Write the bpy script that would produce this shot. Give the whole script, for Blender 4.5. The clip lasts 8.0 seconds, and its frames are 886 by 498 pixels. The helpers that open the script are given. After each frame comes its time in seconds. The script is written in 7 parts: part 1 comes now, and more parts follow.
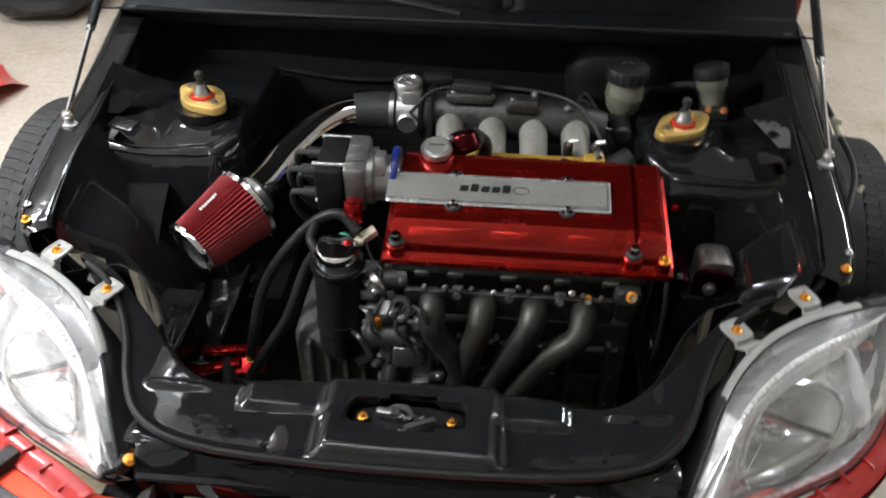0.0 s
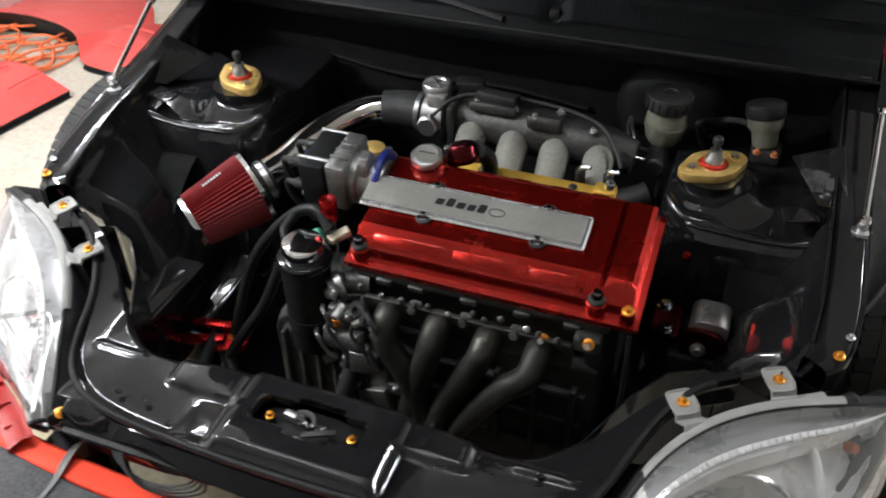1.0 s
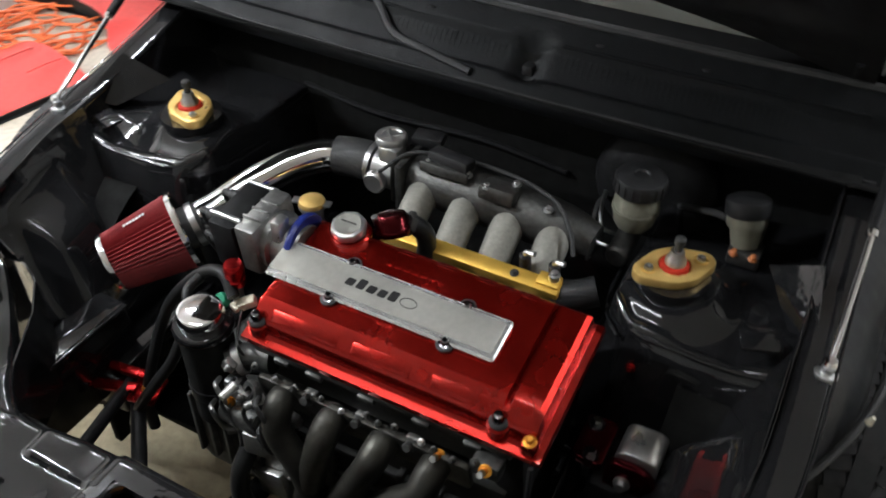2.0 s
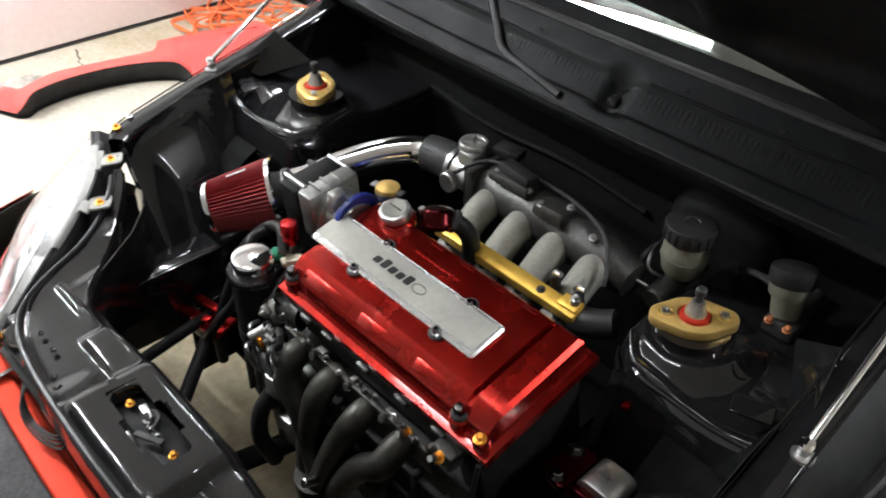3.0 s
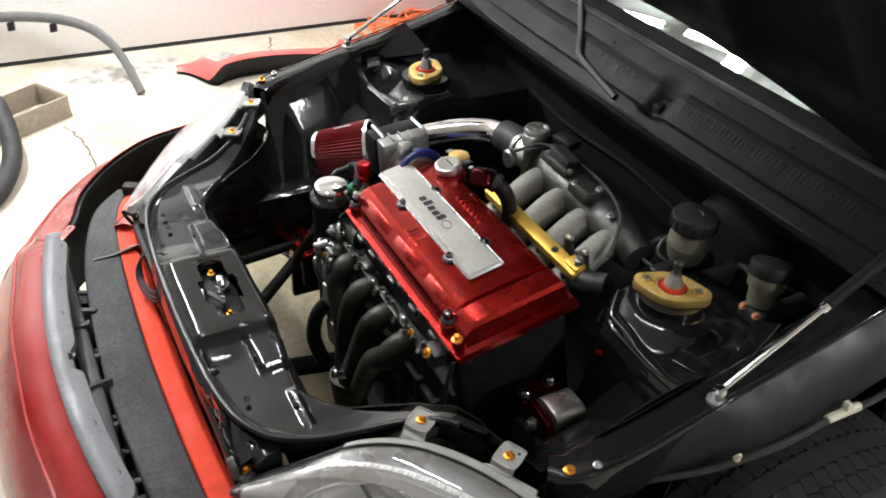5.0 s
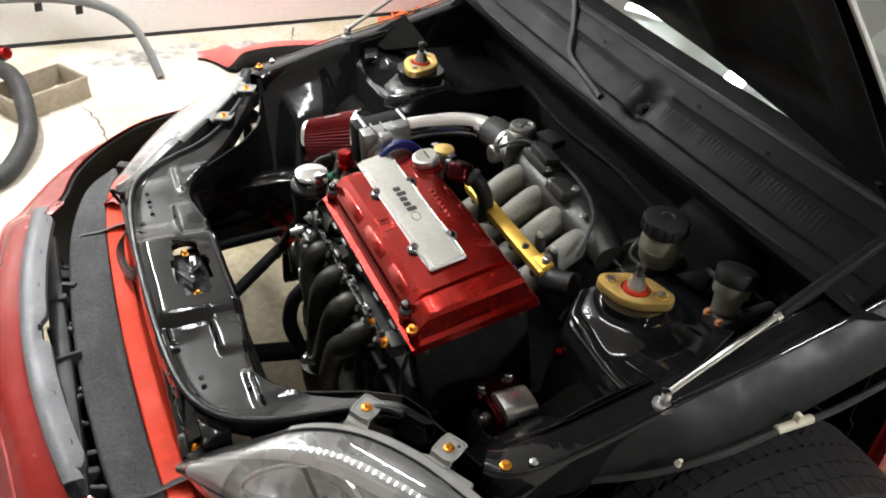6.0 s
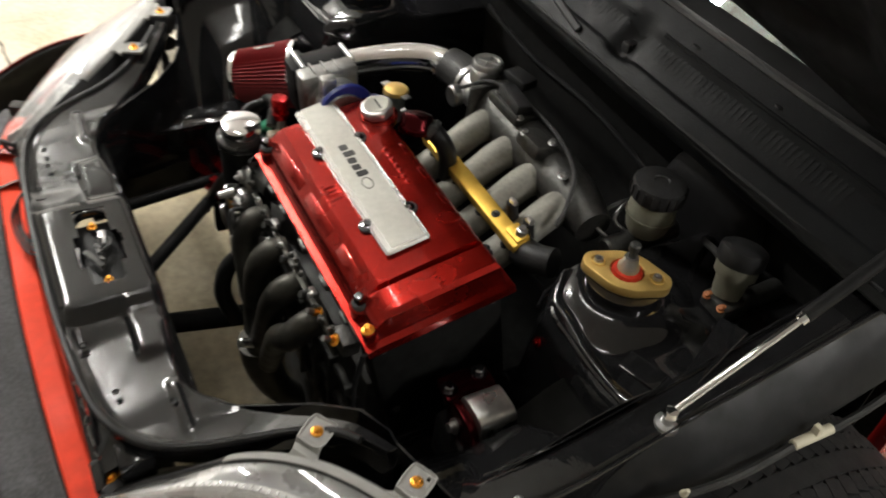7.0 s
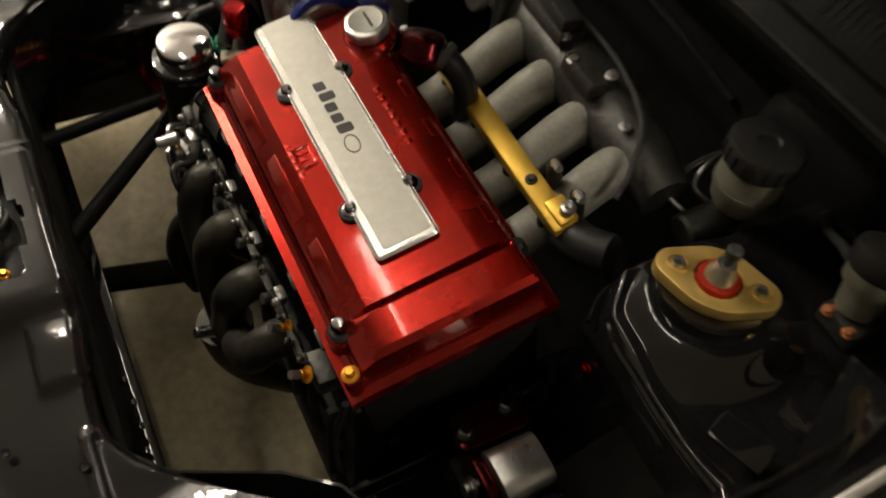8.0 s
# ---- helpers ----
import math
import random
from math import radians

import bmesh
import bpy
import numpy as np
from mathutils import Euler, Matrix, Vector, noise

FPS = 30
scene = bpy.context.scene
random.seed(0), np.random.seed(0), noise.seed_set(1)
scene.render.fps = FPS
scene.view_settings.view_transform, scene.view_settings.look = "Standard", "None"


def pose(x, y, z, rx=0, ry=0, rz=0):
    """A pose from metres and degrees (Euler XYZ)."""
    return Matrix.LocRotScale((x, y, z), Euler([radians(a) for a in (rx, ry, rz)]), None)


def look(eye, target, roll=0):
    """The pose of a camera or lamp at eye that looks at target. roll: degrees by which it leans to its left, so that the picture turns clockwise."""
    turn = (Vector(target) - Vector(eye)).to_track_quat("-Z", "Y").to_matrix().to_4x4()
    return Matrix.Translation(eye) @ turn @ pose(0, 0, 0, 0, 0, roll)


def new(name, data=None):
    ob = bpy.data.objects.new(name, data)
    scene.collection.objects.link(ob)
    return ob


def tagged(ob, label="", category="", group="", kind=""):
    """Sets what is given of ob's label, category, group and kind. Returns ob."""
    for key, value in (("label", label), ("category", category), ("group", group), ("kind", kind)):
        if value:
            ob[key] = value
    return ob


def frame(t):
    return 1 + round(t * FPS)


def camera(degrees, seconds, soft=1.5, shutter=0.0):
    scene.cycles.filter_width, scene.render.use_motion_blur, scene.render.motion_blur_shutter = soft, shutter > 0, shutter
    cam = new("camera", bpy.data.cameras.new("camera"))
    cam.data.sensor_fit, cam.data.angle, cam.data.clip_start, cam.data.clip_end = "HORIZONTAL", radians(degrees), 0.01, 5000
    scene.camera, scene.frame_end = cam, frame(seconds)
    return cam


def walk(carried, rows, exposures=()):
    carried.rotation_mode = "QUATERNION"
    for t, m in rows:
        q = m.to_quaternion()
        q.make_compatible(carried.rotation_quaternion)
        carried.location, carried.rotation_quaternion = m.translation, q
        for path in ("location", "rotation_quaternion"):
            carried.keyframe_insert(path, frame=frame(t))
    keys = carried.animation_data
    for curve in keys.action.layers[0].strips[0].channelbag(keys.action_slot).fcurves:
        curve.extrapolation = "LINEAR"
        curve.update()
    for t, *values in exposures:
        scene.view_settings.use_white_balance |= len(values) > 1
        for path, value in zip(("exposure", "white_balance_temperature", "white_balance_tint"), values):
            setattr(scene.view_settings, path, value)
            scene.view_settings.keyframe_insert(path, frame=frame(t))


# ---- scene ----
cam = camera(55.0, 8.0, soft=1.8, shutter=0.5)
PATH = [
    (0, (0.132, -0.023, 1.655), (0.004, 1.547, 0.423), 0.6),
    (0.5, (0.355, 0.038, 1.652), (-0.028, 1.584, 0.443), 2.0),
    (1, (0.5, 0.131, 1.653), (-0.06, 1.588, 0.404), -0.8),
    (1.5, (0.546, 0.317, 1.684), (-0.024, 1.723, 0.381), 0.9),
    (1.7, (0.567, 0.368, 1.68), (-0.023, 1.782, 0.395), 1.0),
    (2.8, (0.905, 0.585, 1.676), (-0.196, 1.691, 0.425), 1.7),
    (3, (0.936, 0.554, 1.685), (-0.196, 1.657, 0.459), 2.1),
    (3.5, (1.071, 0.436, 1.673), (-0.13, 1.514, 0.492), 4.0),
    (4, (1.218, 0.378, 1.7), (-0.006, 1.405, 0.497), 3.8),
    (4.5, (1.289, 0.424, 1.706), (-0.048, 1.352, 0.545), 3.0),
    (4.7, (1.316, 0.481, 1.71), (-0.059, 1.36, 0.554), 3.6),
    (5.8, (1.424, 0.673, 1.713), (-0.035, 1.407, 0.558), 4.5),
    (6, (1.424, 0.678, 1.71), (-0.027, 1.416, 0.547), 5.2),
    (6.5, (1.377, 0.71, 1.681), (-0.038, 1.405, 0.451), 4.8),
    (7, (1.158, 0.775, 1.671), (-0.082, 1.577, 0.322), 8.0),
    (7.5, (0.983, 0.806, 1.63), (-0.099, 1.68, 0.193), 9.9),
    (8, (0.805, 0.98, 1.523), (-0.203, 1.642, -0.072), 8.5),
]
walk(cam, [(t, look(eye, target, roll)) for t, eye, target, roll in PATH],
     [(0, 0.7, 6250, 10), (1.0, 0.58, 6250, 10), (1.5, 0.4, 6200, 10), (1.7, 0.48, 6200, 10), (3.0, 0.68, 6300, 10), (3.5, 0.74, 6350, 10), (6.0, 0.67, 6500, 10), (6.5, 0.69, 6650, 10), (7.0, 0.4, 6950, 10), (7.5, 0.23, 7200, 10), (8.0, -0.3, 8300, 11)])

# ---- world and light ----
world = bpy.data.worlds.new("garage_world")
scene.world = world
world.use_nodes = True
world.node_tree.nodes["Background"].inputs[0].default_value = (0.9, 0.95, 1.0, 1)
world.node_tree.nodes["Background"].inputs[1].default_value = 0.02


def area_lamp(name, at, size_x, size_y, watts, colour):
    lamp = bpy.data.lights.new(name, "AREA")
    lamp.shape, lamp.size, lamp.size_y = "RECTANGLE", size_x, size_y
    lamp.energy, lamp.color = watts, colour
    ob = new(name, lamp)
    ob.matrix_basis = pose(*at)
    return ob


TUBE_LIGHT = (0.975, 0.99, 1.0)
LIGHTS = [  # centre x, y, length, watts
    # the last tube is unseen, added to brighten the floor on the right
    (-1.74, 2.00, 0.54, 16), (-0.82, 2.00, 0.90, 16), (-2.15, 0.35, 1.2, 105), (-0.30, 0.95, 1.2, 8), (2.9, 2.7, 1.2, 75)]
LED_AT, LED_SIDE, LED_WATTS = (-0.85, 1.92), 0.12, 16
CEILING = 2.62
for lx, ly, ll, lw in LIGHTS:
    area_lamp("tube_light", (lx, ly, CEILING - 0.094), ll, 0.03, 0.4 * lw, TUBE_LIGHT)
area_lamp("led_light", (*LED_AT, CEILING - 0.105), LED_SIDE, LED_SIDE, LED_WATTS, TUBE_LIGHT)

# ---- materials ----


def material(name, base, rough=0.5, metal=0.0, coat=0.0, grain=0.0, scale=40.0, spots=None, spot_scale=6.0, spot_at=(0.55, 0.7),
             bump=0.0, bump_scale=120.0, rough_vary=0.15, spec=0.5, island=0.0):
    """A paint, metal, plastic or mineral surface: grain in colour, patches, worn gloss and fine relief."""
    mat = bpy.data.materials.new(name)
    mat.use_nodes = True
    tree = mat.node_tree
    node, link = tree.nodes, tree.links.new
    bsdf = node["Principled BSDF"]
    where = node.new("ShaderNodeTexCoord")
    colour = node.new("ShaderNodeRGB")
    colour.outputs[0].default_value = (*base, 1)
    out = colour.outputs[0]
    fine = node.new("ShaderNodeTexNoise")
    fine.inputs["Scale"].default_value, fine.inputs["Detail"].default_value = scale, 5
    link(where.outputs["Object"], fine.inputs["Vector"])
    if spots:
        big = node.new("ShaderNodeTexNoise")
        big.inputs["Scale"].default_value, big.inputs["Detail"].default_value = spot_scale, 6
        big.inputs["Roughness"].default_value = 0.62
        link(where.outputs["Object"], big.inputs["Vector"])
        ramp = node.new("ShaderNodeMapRange")
        ramp.inputs[1].default_value, ramp.inputs[2].default_value = spot_at
        link(big.outputs[0], ramp.inputs[0])
        mix = node.new("ShaderNodeMix")
        mix.data_type = "RGBA"
        link(ramp.outputs[0], mix.inputs[0])
        link(out, mix.inputs[6])
        mix.inputs[7].default_value = (*spots, 1)
        out = mix.outputs[2]
    if grain:
        hsv = node.new("ShaderNodeHueSaturation")
        span = node.new("ShaderNodeMapRange")
        span.inputs[1].default_value, span.inputs[2].default_value = 0.3, 0.7
        span.inputs[3].default_value, span.inputs[4].default_value = 1 - grain, 1 + grain
        link(fine.outputs[0], span.inputs[0])
        link(span.outputs[0], hsv.inputs["Value"])
        link(out, hsv.inputs["Color"])
        out = hsv.outputs[0]
    link(out, bsdf.inputs["Base Color"])
    worn = node.new("ShaderNodeTexNoise")
    worn.inputs["Scale"].default_value, worn.inputs["Detail"].default_value = max(spot_scale, 3) * 2.3, 6
    link(where.outputs["Object"], worn.inputs["Vector"])
    gloss = node.new("ShaderNodeMapRange")
    gloss.inputs[1].default_value, gloss.inputs[2].default_value = 0.3, 0.75
    gloss.inputs[3].default_value, gloss.inputs[4].default_value = rough * (1 - rough_vary), min(1.0, rough * (1 + 2.2 * rough_vary))
    link(worn.outputs[0], gloss.inputs[0])
    link(gloss.outputs[0], bsdf.inputs["Roughness"])
    bsdf.inputs["Metallic"].default_value = metal
    bsdf.inputs["Coat Weight"].default_value = coat
    bsdf.inputs["Coat Roughness"].default_value = 0.06
    bsdf.inputs["Specular IOR Level"].default_value = spec
    if bump:
        relief = node.new("ShaderNodeTexNoise")
        relief.inputs["Scale"].default_value, relief.inputs["Detail"].default_value = bump_scale, 4
        link(where.outputs["Object"], relief.inputs["Vector"])
        raised = node.new("ShaderNodeBump")
        raised.inputs["Strength"].default_value, raised.inputs["Distance"].default_value = bump, 0.002
        link(relief.outputs[0], raised.inputs["Height"])
        link(raised.outputs[0], bsdf.inputs["Normal"])
    return mat


def glass(name, tint, rough=0.02, gain=1.0, haze=0.0):
    mat = bpy.data.materials.new(name)
    mat.use_nodes = True
    node, link = mat.node_tree.nodes, mat.node_tree.links.new
    node.remove(node["Principled BSDF"])
    clear, shine, mix, edge = (node.new(k) for k in ("ShaderNodeBsdfTransparent", "ShaderNodeBsdfGlossy", "ShaderNodeMixShader", "ShaderNodeLayerWeight"))
    clear.inputs[0].default_value = (*tint, 1)
    shine.inputs["Roughness"].default_value = rough
    shine.inputs["Color"].default_value = (*[0.4 + 0.6 * c / max(tint) for c in tint], 1)
    edge.inputs[0].default_value = 0.5
    cube, span = node.new("ShaderNodeMath"), node.new("ShaderNodeMapRange")
    cube.operation = "POWER"
    cube.inputs[1].default_value = 3.0
    link(edge.outputs["Facing"], cube.inputs[0])
    link(cube.outputs[0], span.inputs[0])
    span.inputs[3].default_value, span.inputs[4].default_value = 0.05 * gain, 0.85
    link(span.outputs[0], mix.inputs[0])
    link(clear.outputs[0], mix.inputs[1])
    link(shine.outputs[0], mix.inputs[2])
    out = mix.outputs[0]
    if haze:
        dull, blend, cloud, spread = (node.new(k) for k in ("ShaderNodeBsdfDiffuse", "ShaderNodeMixShader", "ShaderNodeTexNoise", "ShaderNodeMapRange"))
        dull.inputs[0].default_value = (0.85, 0.85, 0.83, 1)
        cloud.inputs["Scale"].default_value, cloud.inputs["Detail"].default_value = 9, 5
        spread.inputs[1].default_value, spread.inputs[2].default_value = 0.35, 0.70
        spread.inputs[3].default_value, spread.inputs[4].default_value = 0.5 * haze, 1.6 * haze
        link(cloud.outputs["Fac"], spread.inputs[0])
        link(spread.outputs[0], blend.inputs[0])
        link(out, blend.inputs[1])
        link(dull.outputs[0], blend.inputs[2])
        out = blend.outputs[0]
    link(out, node["Material Output"].inputs[0])
    return mat


def glow(name, colour, strength):
    mat = bpy.data.materials.new(name)
    mat.use_nodes = True
    bsdf = mat.node_tree.nodes["Principled BSDF"]
    bsdf.inputs["Base Color"].default_value = (0.8, 0.8, 0.8, 1)
    bsdf.inputs["Emission Color"].default_value = (*colour, 1)
    bsdf.inputs["Emission Strength"].default_value = strength
    return mat


SATIN_BLACK = material("satin_black_flange_paint", (0.012, 0.0126, 0.0135), 0.42, bump=0.12, bump_scale=60, grain=0.25, rough_vary=0.3, spec=0.22)
BLACK_PAINT = material("gloss_black_paint", (0.0105, 0.0105, 0.0112), 0.040, bump=0.30, bump_scale=20, rough_vary=0.6, grain=0.2, spec=0.5)
# matte black of real parts, and of panels coloured to read as shade
MATTE_BLACK_SHADE = material("matte_black_and_shade", (0.0095, 0.0095, 0.0092), 0.9, bump=0.3, bump_scale=120, grain=0.3, spec=0.07)
DULL_BLACK = material("satin_black_paint", (0.0105, 0.0105, 0.011), 0.45, bump=0.15, bump_scale=90, grain=0.3, rough_vary=0.3, spec=0.13)
BLACK_PLASTIC = material("black_plastic", (0.014, 0.014, 0.0148), 0.5, bump=0.25, bump_scale=400, grain=0.2, spec=0.35)
COWL_PLASTIC = material("weathered_cowl_plastic", (0.0055, 0.0060, 0.0066), 0.46, bump=0.3, bump_scale=300, grain=0.25, spots=(0.0070, 0.0076, 0.0082), spot_scale=8, spec=0.13)
RUBBER = material("black_rubber", (0.019, 0.019, 0.019), 0.6, bump=0.3, bump_scale=250, grain=0.25)
HOSE_RUBBER = material("hose_rubber", (0.014, 0.014, 0.014), 0.36, bump=0.1, bump_scale=200, spec=0.2)
TYRE = material("tyre_rubber", (0.017, 0.017, 0.0175), 0.6, bump=0.3, bump_scale=200, grain=0.25, spots=(0.024, 0.023, 0.021), spot_scale=9, spec=0.3)
CANDY_RED = material("candy_red_powder_coat", (0.335, 0.010, 0.0055), 0.22, metal=0.88, coat=0.5, bump=0.06, bump_scale=260, grain=0.05, rough_vary=0.2)
RED_ANODISED = material("red_anodised_aluminium", (0.34, 0.010, 0.011), 0.25, metal=0.9, grain=0.05)
WINE_ANODISED = material("dark_red_anodised_aluminium", (0.06, 0.004, 0.006), 0.2, metal=0.9)
BODY_RED = material("red_body_paint", (0.31, 0.012, 0.010), 0.22, coat=0.7, bump=0.05, bump_scale=30, grain=0.06, spots=(0.34, 0.022, 0.02), spot_scale=5)
BEAM_RED = material("bright_red_beam_paint", (0.92, 0.075, 0.035), 0.6, spec=0.2, bump=0.1, bump_scale=80, grain=0.08, spots=(0.62, 0.05, 0.03), spot_scale=4)
FADED_RED = material("faded_red_panel_paint", (0.72, 0.085, 0.075), 0.35, coat=0.3, bump=0.05, grain=0.08, spots=(0.6, 0.08, 0.07), spot_scale=3)
BARE_SILVER = material("bare_silver_primer", (0.085, 0.086, 0.092), 0.45, metal=0.3, grain=0.15, scale=90, spots=(0.06, 0.06, 0.066), spot_scale=9, bump=0.1)
FOAM = material("charcoal_foam", (0.060, 0.060, 0.062), 0.85, bump=0.8, bump_scale=260, grain=0.35, scale=160, spots=(0.075, 0.075, 0.077), spot_scale=10)
GOLD = material("gold_anodised_aluminium", (0.82, 0.55, 0.18), 0.36, metal=0.65, grain=0.06, bump=0.05, rough_vary=0.3)
RAIL_GOLD = material("yellow_gold_anodised_rail", (0.80, 0.50, 0.09), 0.40, metal=0.7, grain=0.08)
BOLT_GOLD = material("orange_gold_bolt", (0.85, 0.36, 0.05), 0.28, metal=0.8)
CHROME = material("polished_chrome", (0.86, 0.86, 0.87), 0.06, metal=1.0, rough_vary=0.4)
STEEL = material("zinc_steel", (0.55, 0.55, 0.55), 0.32, metal=1.0, grain=0.1)
ALUMINIUM = material("cast_aluminium", (0.085, 0.085, 0.081), 0.42, metal=0.8, grain=0.2, scale=120, bump=0.35, bump_scale=260, spots=(0.06, 0.058, 0.052), spot_scale=9)
RUNNER_ALUMINIUM = material("sandblasted_aluminium", (0.25, 0.243, 0.215), 0.6, metal=0.35, grain=0.12, scale=160, bump=0.3, bump_scale=400)
BRUSHED = material("brushed_aluminium", (0.58, 0.58, 0.57), 0.3, metal=0.9, grain=0.12, scale=60)
GEARBOX = material("dirty_gearbox_casting", (0.085, 0.085, 0.08), 0.6, metal=0.5, grain=0.3, scale=60, bump=0.4, bump_scale=200, spots=(0.025, 0.023, 0.02), spot_scale=8)
DIST_METAL = material("cleaned_cast_aluminium", (0.30, 0.30, 0.29), 0.36, metal=0.85, grain=0.15, scale=90, bump=0.2, bump_scale=200, spots=(0.24, 0.235, 0.22), spot_scale=12)
PLATE_EDGE = material("bright_plate_edge", (0.80, 0.80, 0.78), 0.24, metal=0.85, grain=0.05)
DARK_CHROME = material("dark_chrome", (0.22, 0.22, 0.23), 0.12, metal=1.0)
WORN_BLACK = material("worn_black_print", (0.012, 0.012, 0.012), 0.35, grain=0.3, scale=400)
PLATE_GREY = material("brushed_grey_plate", (0.43, 0.425, 0.385), 0.38, metal=0.7, grain=0.06, scale=90)
DARK_METAL = material("dark_cast_iron", (0.050, 0.050, 0.048), 0.6, metal=0.6, grain=0.3, bump=0.4, bump_scale=180, spots=(0.03, 0.028, 0.026), spot_scale=10)
HEADER_METAL = material("dark_coated_header_tube", (0.048, 0.0465, 0.041), 0.46, metal=0.8, grain=0.25, scale=25, bump=0.2, bump_scale=150, spots=(0.068, 0.064, 0.054), spot_scale=14)
FILTER_RED = material("red_filter_gauze", (0.23, 0.010, 0.014), 0.55, bump=0.5, bump_scale=900, grain=0.2, scale=300)
GREY_PLASTIC = material("grey_headlight_housing", (0.30, 0.296, 0.28), 0.5, bump=0.2, bump_scale=200, grain=0.1)
REFLECTOR = material("headlight_reflector", (0.80, 0.80, 0.79), 0.24, metal=0.35, bump=0.08, bump_scale=60, rough_vary=0.4)
SHELF = material("silver_lamp_shelf", (0.86, 0.86, 0.85), 0.24, metal=0.25, rough_vary=0.4)
LAMP_GREY = material("dark_lamp_mask", (0.40, 0.405, 0.41), 0.28, metal=0.5, rough_vary=0.3)
BEZEL = material("silver_headlight_bezel", (0.80, 0.80, 0.79), 0.35, metal=0.25, grain=0.05)
RESERVOIR = material("yellowed_reservoir_plastic", (0.15, 0.147, 0.112), 0.42, grain=0.1, spots=(0.10, 0.095, 0.068), spot_scale=14)
BLUE_SILICONE = material("blue_silicone", (0.008, 0.018, 0.15), 0.35, bump=0.1)
GREEN_PLASTIC = material("green_connector", (0.02, 0.22, 0.12), 0.4)
CREAM_PLASTIC = material("cream_connector", (0.62, 0.58, 0.45), 0.45, grain=0.1)
RED_RUBBER = material("red_polyurethane", (0.44, 0.028, 0.012), 0.5, grain=0.1, spec=0.25)
RUSTY = material("rusty_orange_clip", (0.42, 0.13, 0.035), 0.5, grain=0.25, scale=200)
AMBER = material("amber_marker", (0.45, 0.10, 0.03), 0.25)
# lens haze: fogged plastic, plus pale reflections put into the colour
CLEAR = glass("clear_lens", (0.97, 0.97, 0.97), 0.02, 1.3, haze=0.038)
SCREEN = glass("windscreen_glass", (0.55, 0.62, 0.58), 0.01, 3.0, haze=0.03)
SCREEN_BAND = material("matte_black_glass_foot", (0.004, 0.004, 0.004), 0.6, spec=0.03, grain=0.2)
CONCRETE = material("stained_concrete", (0.51, 0.462, 0.38), 0.6, grain=0.14, scale=45, spots=(0.41, 0.35, 0.24), spot_scale=1.6, spot_at=(0.50, 0.66), bump=0.35, bump_scale=70, rough_vary=0.3)
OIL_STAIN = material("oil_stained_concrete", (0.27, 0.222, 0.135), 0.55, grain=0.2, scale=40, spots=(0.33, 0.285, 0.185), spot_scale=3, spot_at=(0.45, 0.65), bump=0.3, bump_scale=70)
CRACK = material("dark_floor_crack", (0.13, 0.115, 0.09), 0.8, grain=0.3)
STAIN = material("worn_dark_floor_stain", (0.32, 0.305, 0.275), 0.7, grain=0.4, scale=20, spots=(0.42, 0.40, 0.36), spot_scale=14, spot_at=(0.45, 0.55))
DOOR_WHITE = material("white_garage_door_paint", (0.80, 0.79, 0.76), 0.45, grain=0.03, bump=0.1, bump_scale=60, spots=(0.74, 0.72, 0.68), spot_scale=1.2)
WALL_PAINT = material("off_white_wall_paint", (0.46, 0.46, 0.445), 0.7, grain=0.05, bump=0.2, bump_scale=120, spots=(0.40, 0.395, 0.38), spot_scale=1.0)
CEILING_PAINT = material("white_ceiling_board", (0.55, 0.55, 0.535), 0.8, grain=0.05, bump=0.2, bump_scale=90, spots=(0.48, 0.48, 0.46), spot_scale=0.8)
TRAY = material("dirty_beige_plastic", (0.34, 0.29, 0.22), 0.5, grain=0.15, spots=(0.22, 0.18, 0.13), spot_scale=6)
ORANGE_CABLE = material("orange_cable_jacket", (0.78, 0.17, 0.05), 0.45)
CHIP = material("bare_chipped_paint", (0.50, 0.50, 0.47), 0.5, grain=0.3, spots=(0.2, 0.2, 0.19), spot_scale=40)
GREY_TRIM = material("grey_rubber_trim", (0.13, 0.13, 0.125), 0.5, grain=0.15)
LED_GLOW = glow("led_diffuser", TUBE_LIGHT, 40)

# ---- mesh helpers ----
PLACED = {}


def thing(name, at, label, category, group="", kind=""):
    """A top-level Empty at its base."""
    ob = new(name)
    ob.empty_display_size = 0.05
    ob.matrix_basis = pose(*at)
    PLACED[ob] = ob.matrix_basis.copy()
    return tagged(ob, label, category, group, kind)


def finish(bm, name, mat, sharp=38):
    bmesh.ops.remove_doubles(bm, verts=bm.verts, dist=1e-5)
    bmesh.ops.recalc_face_normals(bm, faces=bm.faces)
    me = bpy.data.meshes.new(name)
    bm.to_mesh(me)
    bm.free()
    me.polygons.foreach_set("use_smooth", [True] * len(me.polygons))
    me.set_sharp_from_angle(angle=radians(sharp))
    me.materials.append(mat)
    return me


def part(name, bm, mat, parent, label="", sharp=38):
    """Links a bmesh, given in world metres, as one mesh under a thing or under a part."""
    ob = new(name, finish(bm, name, mat, sharp))
    ob.parent = parent
    if parent in PLACED:
        ob.matrix_parent_inverse = PLACED[parent].inverted()
    return tagged(ob, label) if label else ob


def solid(name, bm, mat, label, category, group="", kind="", sharp=38):
    """A top-level mesh of one piece."""
    return tagged(new(name, finish(bm, name, mat, sharp)), label, category, group, kind)


def box(size, m=Matrix(), bevel=0.0, steps=2, bm=None):
    own = bmesh.new()
    bmesh.ops.create_cube(own, size=1, matrix=Matrix.Diagonal((*size, 1)))
    if bevel:
        bmesh.ops.bevel(own, geom=own.edges[:], offset=bevel, segments=steps, profile=0.5, affect="EDGES")
    own.transform(m)
    return merged(own, bm)


